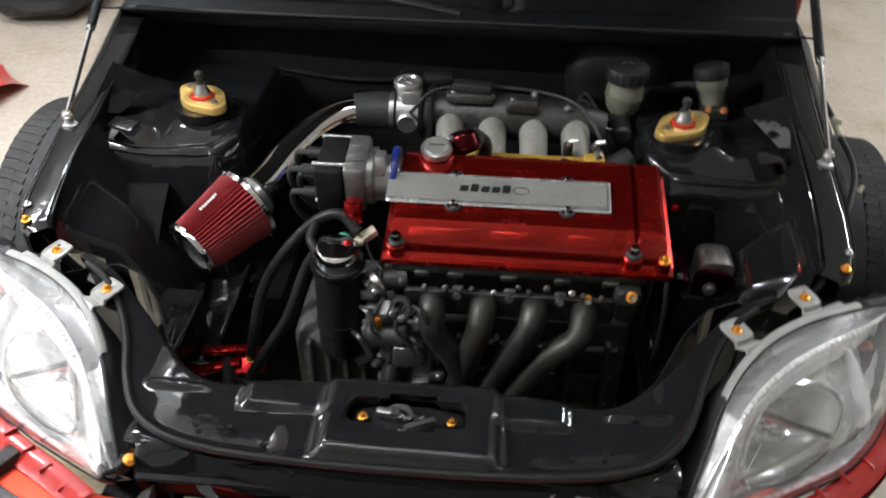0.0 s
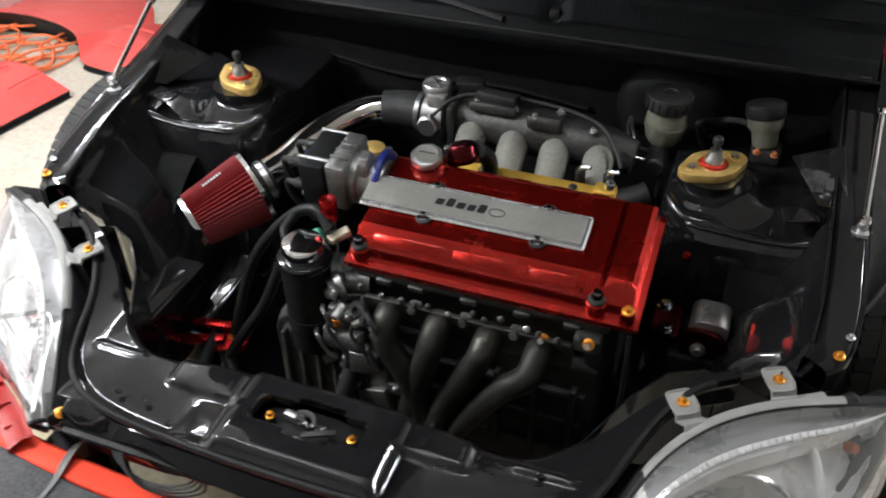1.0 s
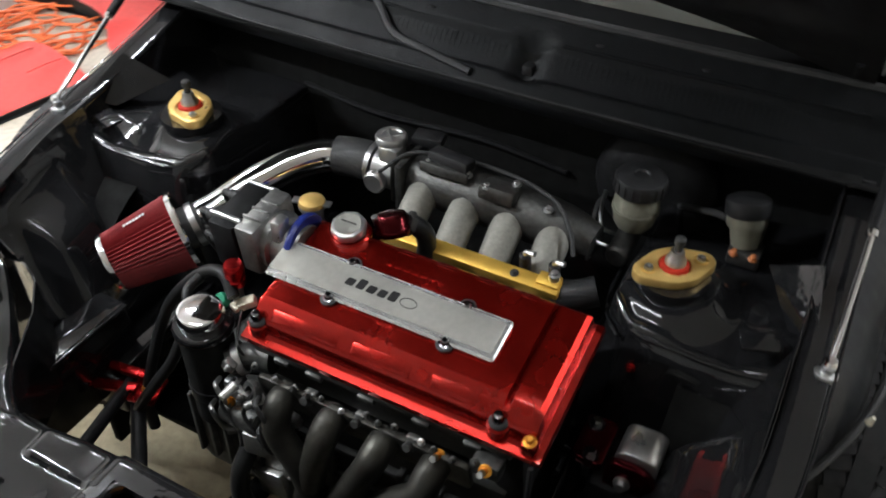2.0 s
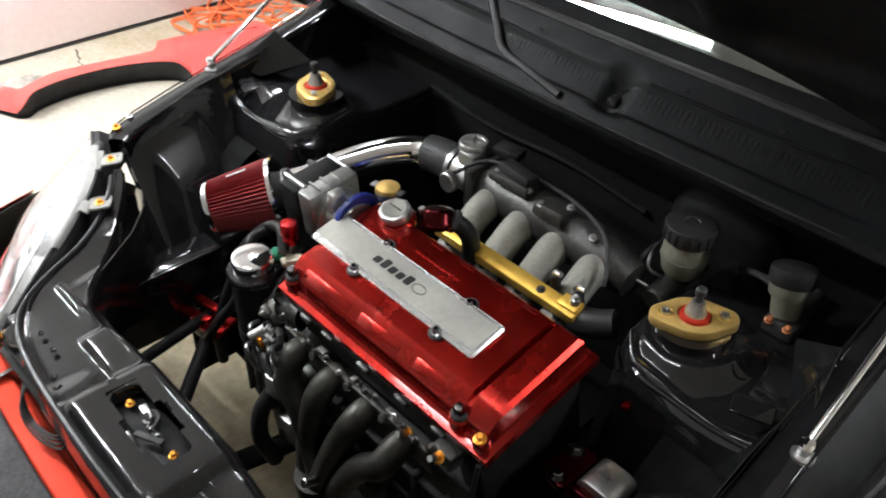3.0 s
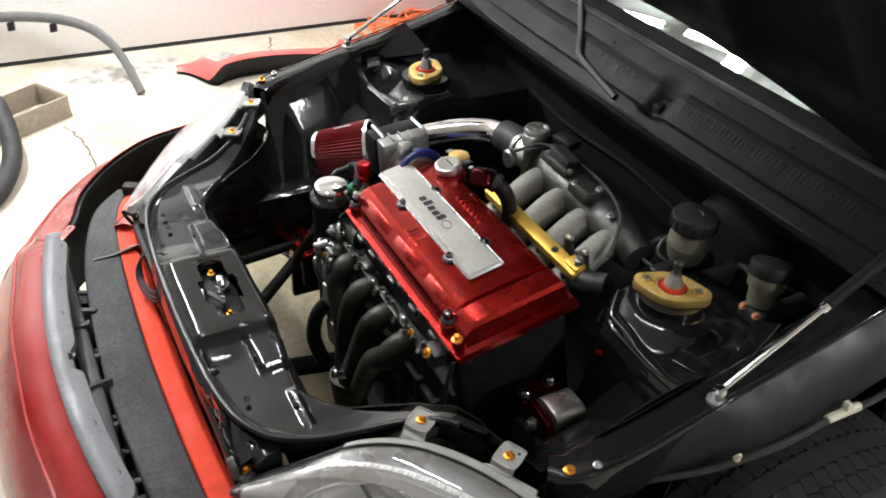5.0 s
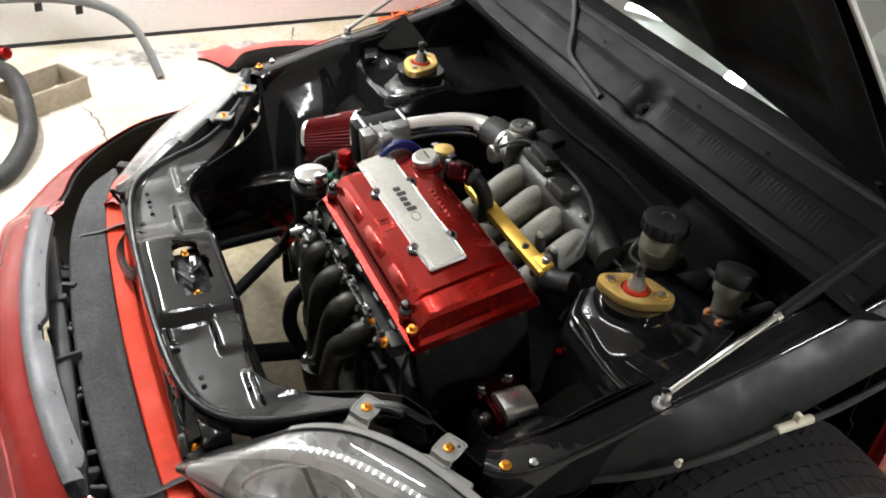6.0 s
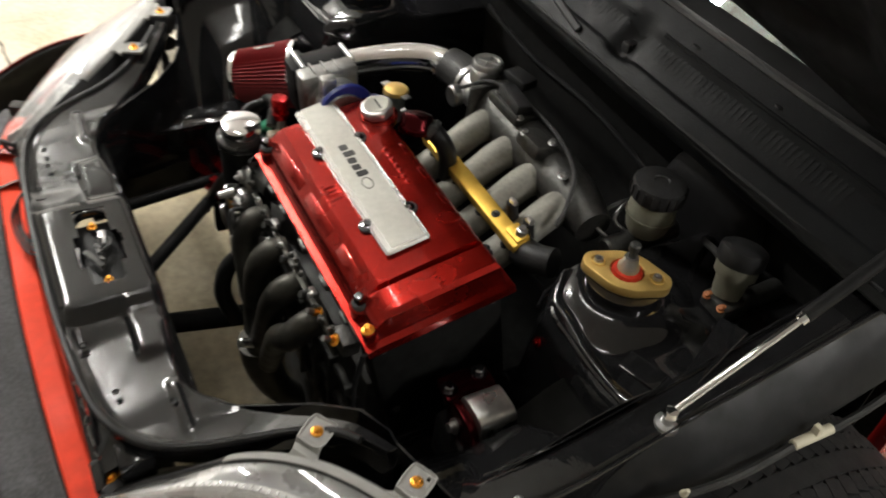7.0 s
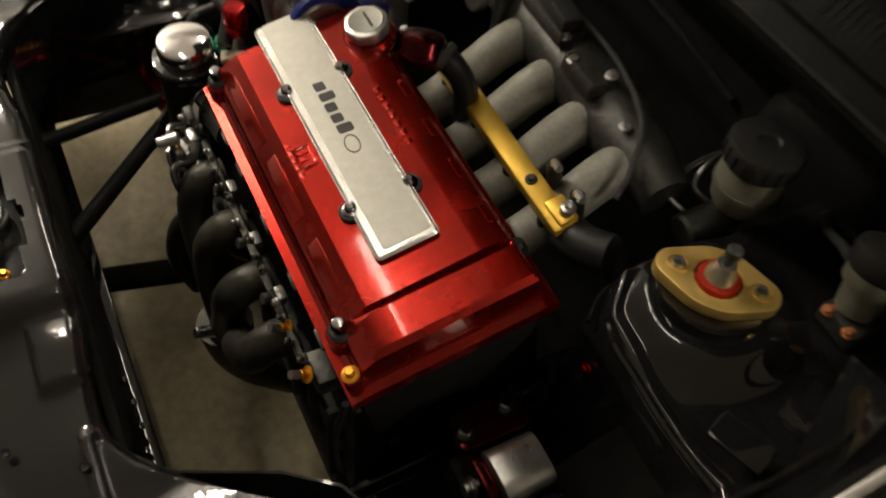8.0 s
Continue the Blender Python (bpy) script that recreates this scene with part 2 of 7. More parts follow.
def merged(own, bm):
    if bm is None:
        return own
    me = bpy.data.meshes.new("scratch")
    own.to_mesh(me)
    own.free()
    bm.from_mesh(me)
    bpy.data.meshes.remove(me)
    return bm


def along(a, b):
    """The matrix that takes z from 0 to 1 onto the way from a to b (unit length kept)."""
    a, b = Vector(a), Vector(b)
    return Matrix.Translation(a) @ (b - a).to_track_quat("Z", "Y").to_matrix().to_4x4()


def turned(profile, m=Matrix(), n=24, bm=None, a0=0.0, a1=360.0):
    """A profile of (radius, height) turned about z."""
    own = bmesh.new()
    whole = a1 - a0 >= 359.9
    k = n if whole else n + 1
    rings = []
    for r, h in profile:
        if r < 1e-6:
            v = own.verts.new((0, 0, h))
            rings.append([v] * k)
        else:
            rings.append([own.verts.new((r * math.cos(radians(a0 + (a1 - a0) * i / n)), r * math.sin(radians(a0 + (a1 - a0) * i / n)), h)) for i in range(k)])
    for lo, hi in zip(rings, rings[1:]):
        for i in range(n):
            j = (i + 1) % k
            face = []
            for v in (lo[i], lo[j], hi[j], hi[i]):
                if v not in face:
                    face.append(v)
            if len(face) > 2:
                own.faces.new(face)
    own.transform(m)
    return merged(own, bm)


def rod(a, b, r, r2=None, n=16, bevel=0.0, bm=None):
    """A closed round bar from a to b."""
    r2 = r if r2 is None else r2
    length = (Vector(b) - Vector(a)).length
    e = bevel
    prof = [(0, 0), (r - e, 0), (r, e), (r2, length - e), (r2 - e, length), (0, length)] if e else [(0, 0), (r, 0), (r2, length), (0, length)]
    return turned(prof, along(a, b), n, bm)


def spline(points, steps=8):
    """A smooth line through the points."""
    p = [Vector(q) for q in points]
    p = [2 * p[0] - p[1], *p, 2 * p[-1] - p[-2]]
    out = []
    for a, b, c, d in zip(p, p[1:], p[2:], p[3:]):
        for i in range(steps):
            t = i / steps
            out.append(0.5 * (2 * b + (c - a) * t + (2 * a - 5 * b + 4 * c - d) * t * t + (3 * b - a - 3 * c + d) * t ** 3))
    return [*out, p[-2]]


def hose(points, r, n=12, steps=8, bm=None, caps=True, flat=1.0, ridges=0.0):
    """A tube swept along a smooth line; r may be a list, one radius a point."""
    way = spline(points, steps)
    if isinstance(r, (list, tuple)):
        rs = [v.x for v in spline([(q, 0, 0) for q in r], steps)]
    else:
        rs = [r] * len(way)
    own = bmesh.new()
    up, rings = None, []
    for i, q in enumerate(way):
        d = (way[min(i + 1, len(way) - 1)] - way[max(i - 1, 0)]).normalized()
        if up is None:
            up = d.orthogonal().normalized()
        up = (up - d * up.dot(d)).normalized()
        side = d.cross(up)
        rr = rs[i] * (1 + ridges * (i % 2))
        rings.append([own.verts.new(q + rr * (math.cos(6.28318 * k / n) * up + flat * math.sin(6.28318 * k / n) * side)) for k in range(n)])
    for lo, hi in zip(rings, rings[1:]):
        for k in range(n):
            own.faces.new((lo[k], lo[(k + 1) % n], hi[(k + 1) % n], hi[k]))
    if caps:
        own.faces.new(rings[0][::-1])
        own.faces.new(rings[-1])
    return merged(own, bm)


def plate(outline, thick, m=Matrix(), bevel=0.0, holes=(), bm=None, steps=2):
    """A flat plate with an outline in x and y, from z = 0 up to its thickness; holes: (x, y, radius)."""
    own = bmesh.new()
    loops = [[(x, y) for x, y in outline]] + [[(x + r * math.cos(6.28318 * k / 14), y + r * math.sin(6.28318 * k / 14)) for k in range(14)] for x, y, r in holes]
    edges = []
    for loop in loops:
        vs = [own.verts.new((x, y, 0)) for x, y in loop]
        edges += [own.edges.new((vs[i - 1], vs[i])) for i in range(len(vs))]
    bmesh.ops.triangle_fill(own, edges=edges, use_beauty=True)
    made = bmesh.ops.extrude_face_region(own, geom=own.faces[:])
    bmesh.ops.translate(own, verts=[v for v in made["geom"] if isinstance(v, bmesh.types.BMVert)], vec=(0, 0, thick))
    bmesh.ops.recalc_face_normals(own, faces=own.faces)
    if bevel:
        rim = [e for e in own.edges if len(e.link_faces) == 2 and e.calc_face_angle(0) > 1.0]
        bmesh.ops.bevel(own, geom=rim, offset=bevel, segments=steps, profile=0.5, affect="EDGES")
    own.transform(m)
    return merged(own, bm)


def rounded(points, r, steps=5):
    """An outline with its corners rounded."""
    out, n = [], len(points)
    for i in range(n):
        p, a, b = Vector(points[i]), Vector(points[i - 1]), Vector(points[(i + 1) % n])
        u, v = (a - p), (b - p)
        k = min(r, 0.48 * u.length, 0.48 * v.length)
        s, e = p + u.normalized() * k, p + v.normalized() * k
        for j in range(steps + 1):
            t = j / steps
            q = (1 - t) ** 2 * s + 2 * t * (1 - t) * p + t * t * e
            out.append((q.x, q.y))
    return out


def sheet(grid, thick=0.0, closed_u=False, bm=None, skip=None):
    """A skin over rows of points, thickened inwards along its normals when asked."""
    own = bmesh.new()
    vs = [[own.verts.new(p) for p in row] for row in grid]
    for i in range(len(vs) - 1):
        for j in range(len(vs[0]) - 1):
            if skip and skip(i, j):
                continue
            own.faces.new((vs[i][j], vs[i][j + 1], vs[i + 1][j + 1], vs[i + 1][j]))
    loose = [v for v in own.verts if not v.link_faces]
    bmesh.ops.delete(own, geom=loose, context="VERTS")
    if thick:
        own.normal_update()
        bmesh.ops.solidify(own, geom=own.faces[:], thickness=thick)
    return merged(own, bm)


def ease(x, a, b):
    t = min(1.0, max(0.0, (x - a) / (b - a)))
    return t * t * (3 - 2 * t)


def mix3(a, b, t):
    return Vector(a) * (1 - t) + Vector(b) * t


def hexagon(r):
    return [(r * math.cos(radians(60 * k)), r * math.sin(radians(60 * k))) for k in range(6)]


def bolt_head(at, up=(0, 0, 1), r=0.007, h=0.006, washer=0.011, bm=None):
    """A flanged hexagon head."""
    at, up = Vector(at), Vector(up).normalized()
    m = along(at, at + up)
    bm = turned([(0, 0), (washer, 0), (washer, 0.0018), (washer * 0.75, 0.003), (0, 0.003)], m, 18, bm)
    plate(hexagon(r), h, m @ pose(0, 0, 0.002), 0.0012, bm=bm, steps=1)
    return turned([(r * 0.55, h + 0.002), (r * 0.5, h + 0.0012), (0, h + 0.0008)], m, 12, bm)


# ---- the garage ----
# what lies on the floor beside the car shares one scale and shift
YARD = Matrix.Translation((0.02, 0.05, 0)) @ Matrix.Scale(0.932, 4)


def yard_thing(*given, **tags):
    ob = thing(*given, **tags)
    ob.matrix_basis = YARD @ ob.matrix_basis
    return ob


solid("floor", box((9.0, 9.0, 0.12), pose(0.45, 1.2, -0.06)), CONCRETE, "stained beige concrete garage floor with worn patches", "floor", kind="structure")
DOOR_X = -2.815


def garage_door():
    door = thing("door_1", (DOOR_X, 1.2, 0.02), "white sectional garage door with a dark rubber bottom seal", "garage door", kind="structure")
    for n in range(4):
        part("panel", box((0.045, 6.6, 0.545), pose(DOOR_X - 0.03, 1.2, 0.290 + 0.55 * n), 0.006), DOOR_WHITE, door)
    part("bottom_seal", box((0.05, 6.6, 0.009), pose(DOOR_X - 0.03, 1.2, 0.006), 0.002), RUBBER, door, "dark rubber bottom seal")


garage_door()
solid("wall_west", box((0.12, 9.0, 0.42), pose(DOOR_X - 0.09, 1.2, 2.43)), WALL_PAINT, "pale grey painted wall over the garage door", "wall", kind="structure")
solid("wall_north", box((8.0, 0.12, 2.64), pose(0.9, 5.66, 1.32)), WALL_PAINT, "pale grey painted garage wall", "wall", kind="structure")
solid("wall_south", box((8.0, 0.12, 2.64), pose(0.9, -3.26, 1.32)), WALL_PAINT, "pale grey painted garage wall", "wall", kind="structure")
solid("wall_east", box((0.12, 8.8, 2.64), pose(4.88, 1.2, 1.32)), WALL_PAINT, "pale grey painted garage wall", "wall", kind="structure")
solid("ceiling", box((8.2, 9.2, 0.1), pose(0.9, 1.2, CEILING + 0.07)), CEILING_PAINT, "grey-white boarded garage ceiling", "ceiling", kind="structure")


def floor_crack(points, width):
    way = spline(points, 9)
    random.seed(int(1000 * width) + len(points))
    rows = []
    for i, p in enumerate(way):
        d = (way[min(i + 1, len(way) - 1)] - way[max(0, i - 1)]).normalized()
        s = Vector((-d.y, d.x, 0)) * width * random.uniform(0.3, 1.0)
        p = p + Vector((random.uniform(-1, 1), random.uniform(-1, 1), 0)) * width * 1.5
        rows.append([(p.x - s.x, p.y - s.y, 0.0012), (p.x + s.x, p.y + s.y, 0.0012)])
    return sheet(rows)


for pts in ([(-2.3, 0.72, 0), (-2.1, 0.78, 0), (-1.85, 0.8, 0), (-1.55, 0.88, 0)], [(-3.0, 1.9, 0), (-2.75, 1.85, 0), (-2.62, 2.1, 0)]):
    solid("floor_crack", floor_crack(pts, 0.006), CRACK, "thin dark crack in the concrete floor", "crack", kind="structure").matrix_basis = YARD


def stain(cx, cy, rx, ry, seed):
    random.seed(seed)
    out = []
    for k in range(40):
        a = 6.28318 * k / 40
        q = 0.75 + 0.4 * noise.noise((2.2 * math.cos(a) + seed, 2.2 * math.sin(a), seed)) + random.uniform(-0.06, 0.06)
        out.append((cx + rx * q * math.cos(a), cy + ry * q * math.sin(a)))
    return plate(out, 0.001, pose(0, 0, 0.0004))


for n, (cx, cy, rx, ry) in enumerate([(-2.78, 1.02, 0.13, 0.28), (-2.82, 1.55, 0.07, 0.16), (-2.88, 1.30, 0.05, 0.14), (-2.72, 2.2, 0.06, 0.2)]):
    solid("floor_stain", stain(cx, cy, rx, ry, n + 3), STAIN, "worn grey stain on the concrete floor", "stain", kind="structure").matrix_basis = YARD


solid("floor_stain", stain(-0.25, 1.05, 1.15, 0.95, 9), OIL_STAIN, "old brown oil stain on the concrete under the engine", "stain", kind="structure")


def ceiling_light(x, y, length, watts):
    lamp = thing("ceiling_light", (x, y, CEILING - 0.1), "white single-tube fluorescent batten on the ceiling", "ceiling light", "ceiling lights")
    out = rounded([(-0.018, 0), (-0.018, 0.06), (0.018, 0.06), (0.018, 0)], 0.005, 3)
    part("housing", plate([(a, b) for a, b in out], length + 0.06, Matrix.Translation((x - length / 2 - 0.03, y, CEILING - 0.042)) @ Matrix(((0, 0, 1, 0), (1, 0, 0, 0), (0, 1, 0, 0), (0, 0, 0, 1)))), DOOR_WHITE, lamp)
    part("tube", rod((x - length / 2, y, CEILING - 0.077), (x + length / 2, y, CEILING - 0.077), 0.013, n=12), glow("fluorescent_tube", TUBE_LIGHT, 0.7 * watts / (0.2566 * length)), lamp, "lit fluorescent tube")
    for end in (-1, 1):
        part("tube_holder", box((0.018, 0.026, 0.05), pose(x + end * (length / 2 + 0.008), y, CEILING - 0.066), 0.004), DOOR_WHITE, lamp)


for lx, ly, ll, lw in LIGHTS:
    ceiling_light(lx, ly, ll, lw)
led = thing("led_lamp", (*LED_AT, CEILING - 0.14), "square white led lamp hanging under the ceiling", "lamp")
part("housing", box((LED_SIDE + 0.014, LED_SIDE + 0.014, 0.10), pose(*LED_AT, CEILING - 0.035), 0.01), DOOR_WHITE, led)
part("diffuser", box((LED_SIDE, LED_SIDE, 0.012), pose(*LED_AT, CEILING - 0.091), 0.003), LED_GLOW, led, "lit white diffuser")

# ---- the car's body ----
car = thing("car", (0, 1.3, 0.0), "stripped car with a gloss black painted engine bay", "car")

# radiator support: front and rear edges, from the middle to one end (x, y, z)
FRONT = [(0.0, 0.752, 0.632), (0.15, 0.755, 0.632), (0.28, 0.765, 0.633), (0.36, 0.785, 0.636), (0.415, 0.825, 0.638), (0.45, 0.885, 0.645), (0.475, 0.955, 0.658), (0.505, 1.015, 0.680), (0.545, 1.060, 0.702), (0.60, 1.095, 0.710)]
REAR = [(0.0, 0.905, 0.632), (0.15, 0.905, 0.632), (0.25, 0.895, 0.633), (0.32, 0.895, 0.636), (0.372, 0.922, 0.638), (0.412, 0.962, 0.645), (0.455, 1.005, 0.660), (0.495, 1.042, 0.682), (0.540, 1.077, 0.702), (0.60, 1.108, 0.710)]


def latch_hole(x, y):
    """The lobed opening for the bonnet latch."""
    a = abs(x - 0.01) < 0.094 and abs(y - 0.839) < 0.026
    return a or (abs(x - 0.014) < 0.041 and abs(y - 0.839) < 0.038)


def support_height(x, y, v):
    flat = ease(x, -0.130, -0.110) * (1 - ease(x, 0.137, 0.157))
    raised = 0.024 * flat * ease(y, 0.748, 0.768)
    side = 0.010 * (1 - flat) * ease(y, 0.843, 0.851) * (1 - ease(abs(x), 0.245, 0.262))
    rib = 0.004 * ease(y, 0.868, 0.876) * (1 - ease(y, 0.880, 0.888)) * ease(abs(x), 0.31, 0.325) * (1 - ease(abs(x), 0.405, 0.42))
    rim = 0.004 * (1 - ease(v, 0.03, 0.09)) - 0.006 * ease(v, 0.93, 1.0)
    crown = 0.09 * (y - 0.86) * ease(abs(x), 0.16, 0.20) * (1 - ease(abs(x), 0.38, 0.42))
    crown += 0.004 * math.exp(-((x + 0.105) / 0.045) ** 2 - ((y - 0.80) / 0.045) ** 2)
    return raised + side + rib + rim + crown


def radiator_support():
    front = spline([(-x, y, z) for x, y, z in FRONT[:0:-1]] + FRONT, 14)
    rear = spline([(-x, y, z) for x, y, z in REAR[:0:-1]] + REAR, 14)
    rows, nv = [], 30
    for f, r in zip(front, rear):
        row = []
        for j in range(nv + 1):
            p = mix3(f, r, j / nv)
            p.z += support_height(p.x, p.y, j / nv)
            row.append(p)
        a, b = row[0], row[-1]
        flat = 1 - ease(abs(a.x), 0.33, 0.40)
        rows.append([a + Vector((0, 0.010 - 0.022 * flat, -0.045 - 0.03 * flat)), a + Vector((0, 0.002 - 0.008 * flat, -0.02)), a + Vector((0, -0.002, -0.004)), *row, b + Vector((0, 0.003, -0.005)), b + Vector((0, 0.0, -0.035)), b + Vector((0, -0.02, -0.04))])

    def hole(i, j):
        p = (Vector(rows[i][j]) + Vector(rows[i + 1][j + 1])) / 2
        return latch_hole(p.x, p.y) and 3 < j < nv + 2

    piece = part("radiator_support", sheet(rows, 0.002, skip=hole), BLACK_PAINT, car, "gloss black radiator support panel", 50)
    seal = [p + Vector((0, -0.006, 0.004)) for p in front[4:-4:5]]
    part("rubber_seal", hose(seal, 0.0060, 8, 3), HOSE_RUBBER, piece, "black rubber seal")
    for x, y, z in [(-0.2, 0.775, 0.637), (0.2, 0.775, 0.637), (0.31, 0.80, 0.642), (-0.31, 0.80, 0.642), (0.36, 0.87, 0.646), (-0.26, 0.80, 0.64)]:
        part("panel_hole", turned([(0, 0.0004), (0.0042, 0.0006), (0.005, 0.0012), (0.005, -0.002), (0, -0.002)], pose(x, y, z), 12), DULL_BLACK, piece)
    rows = []
    for i in range(33):
        x = -0.40 + 0.815 * i / 32
        top = min(0.790, 0.7535 + 0.9 * max(0.0, abs(x) - 0.27) ** 1.5)
        rows.append([(x, top, 0.621), (x, min(top, 0.7575), 0.607), (x, 0.7515, 0.576), (x, 0.7440, 0.5725), (x, 0.7430, 0.568), (x, 0.7475, 0.566)])
    face = part("front_panel", sheet(rows, 0.002), BLACK_PAINT, piece, "gloss black front flange with worn paint", 50)
    random.seed(4)
    for x, w, h in ((-0.14, 0.030, 0.022), (-0.115, 0.05, 0.030), (-0.085, 0.03, 0.014), (0.185, 0.02, 0.016), (0.215, 0.012, 0.03), (0.238, 0.032, 0.022), (0.272, 0.02, 0.022), (0.283, 0.03, 0.012), (0.302, 0.02, 0.010), (0.325, 0.028, 0.020), (0.345, 0.018, 0.014), (0.37, 0.014, 0.012)):
        out = [(w * (0.32 + 0.22 * random.random()) * math.cos(0.7 * k), h * (0.32 + 0.22 * random.random()) * math.sin(0.7 * k)) for k in range(9)]
        part("paint_chip", plate(out, 0.0006, Matrix.Translation((x, 0.7537, 0.592)) @ pose(0, 0, 0, 100.6, 0, random.uniform(-30, 30))), CHIP, face, "pale chipped paint")
    part("end_bracket", box((0.055, 0.045, 0.05), pose(0.395, 0.765, 0.560, 8), 0.005), BLACK_PAINT, face)
    return piece


radiator_support()
# upright panel and struts below the support, open to the floor between
lower = part("radiator_frame", box((0.05, 0.05, 0.46), pose(0.40, 0.80, 0.39), 0.008), BLACK_PAINT, car)
part("radiator_frame", box((0.05, 0.05, 0.46), pose(-0.40, 0.80, 0.39), 0.008), BLACK_PAINT, car)
part("lower_crossmember", box((0.90, 0.09, 0.07), pose(0, 0.83, 0.185), 0.015), DULL_BLACK, car)
back = part("rear_panel", box((0.89, 0.014, 0.30), pose(-0.075, 0.906, 0.455), 0.004), MATTE_BLACK_SHADE, car, "black rear face of the radiator support")
part("rear_panel_rim", box((0.86, 0.030, 0.012), pose(-0.075, 0.918, 0.315, 0, 3), 0.003), BLACK_PAINT, back)
random.seed(12)
for n in range(7):
    part("clip", box((0.010, 0.012, 0.008), pose(0.14 + 0.032 * n, 0.918 + random.uniform(-0.002, 0.004), 0.42 - 0.013 * n), 0.002), BLACK_PAINT, back)
front_rail = part("front_rail", box((0.075, 0.34, 0.175), pose(-0.495, 1.065, 0.442), 0.010), BLACK_PAINT, car, "gloss black front frame rail")
part("rail_edge", box((0.010, 0.30, 0.010), pose(-0.452, 1.075, 0.531), 0.003), BLACK_PAINT, front_rail)
part("centre_stay", box((0.045, 0.02, 0.40), pose(0.02, 0.775, 0.40), 0.005), BLACK_PAINT, car)
for s in (-1, 1):
    part("front_bracket", plate(rounded([(0, 0), (0.16, 0), (0.16, 0.05), (0.09, 0.085), (0, 0.085)], 0.008), 0.003, Matrix.Translation((s * 0.30 - 0.08, 0.766, 0.515)) @ pose(0, 0, 0, 90)), BLACK_PAINT, car)


def loft_box(stations, widths, heights, round_by=0.012):
    """A beam of rounded section along stations."""
    way = spline(stations, 7)
    w = [v.x for v in spline([(q, 0, 0) for q in widths], 7)]
    h = [v.x for v in spline([(q, 0, 0) for q in heights], 7)]
    rows = []
    for i, p in enumerate(way):
        d = (way[min(i + 1, len(way) - 1)] - way[max(0, i - 1)])
        d.z = 0
        d.normalize()
        side = Vector((d.y, -d.x, 0))
        sec = rounded([(-w[i] / 2, -h[i]), (w[i] / 2, -h[i]), (w[i] / 2, 0), (-w[i] / 2, 0)], round_by, 3)
        ring = [p + side * a + Vector((0, 0, b)) for a, b in sec]
        rows.append(ring + [ring[0]])
    return sheet(rows)


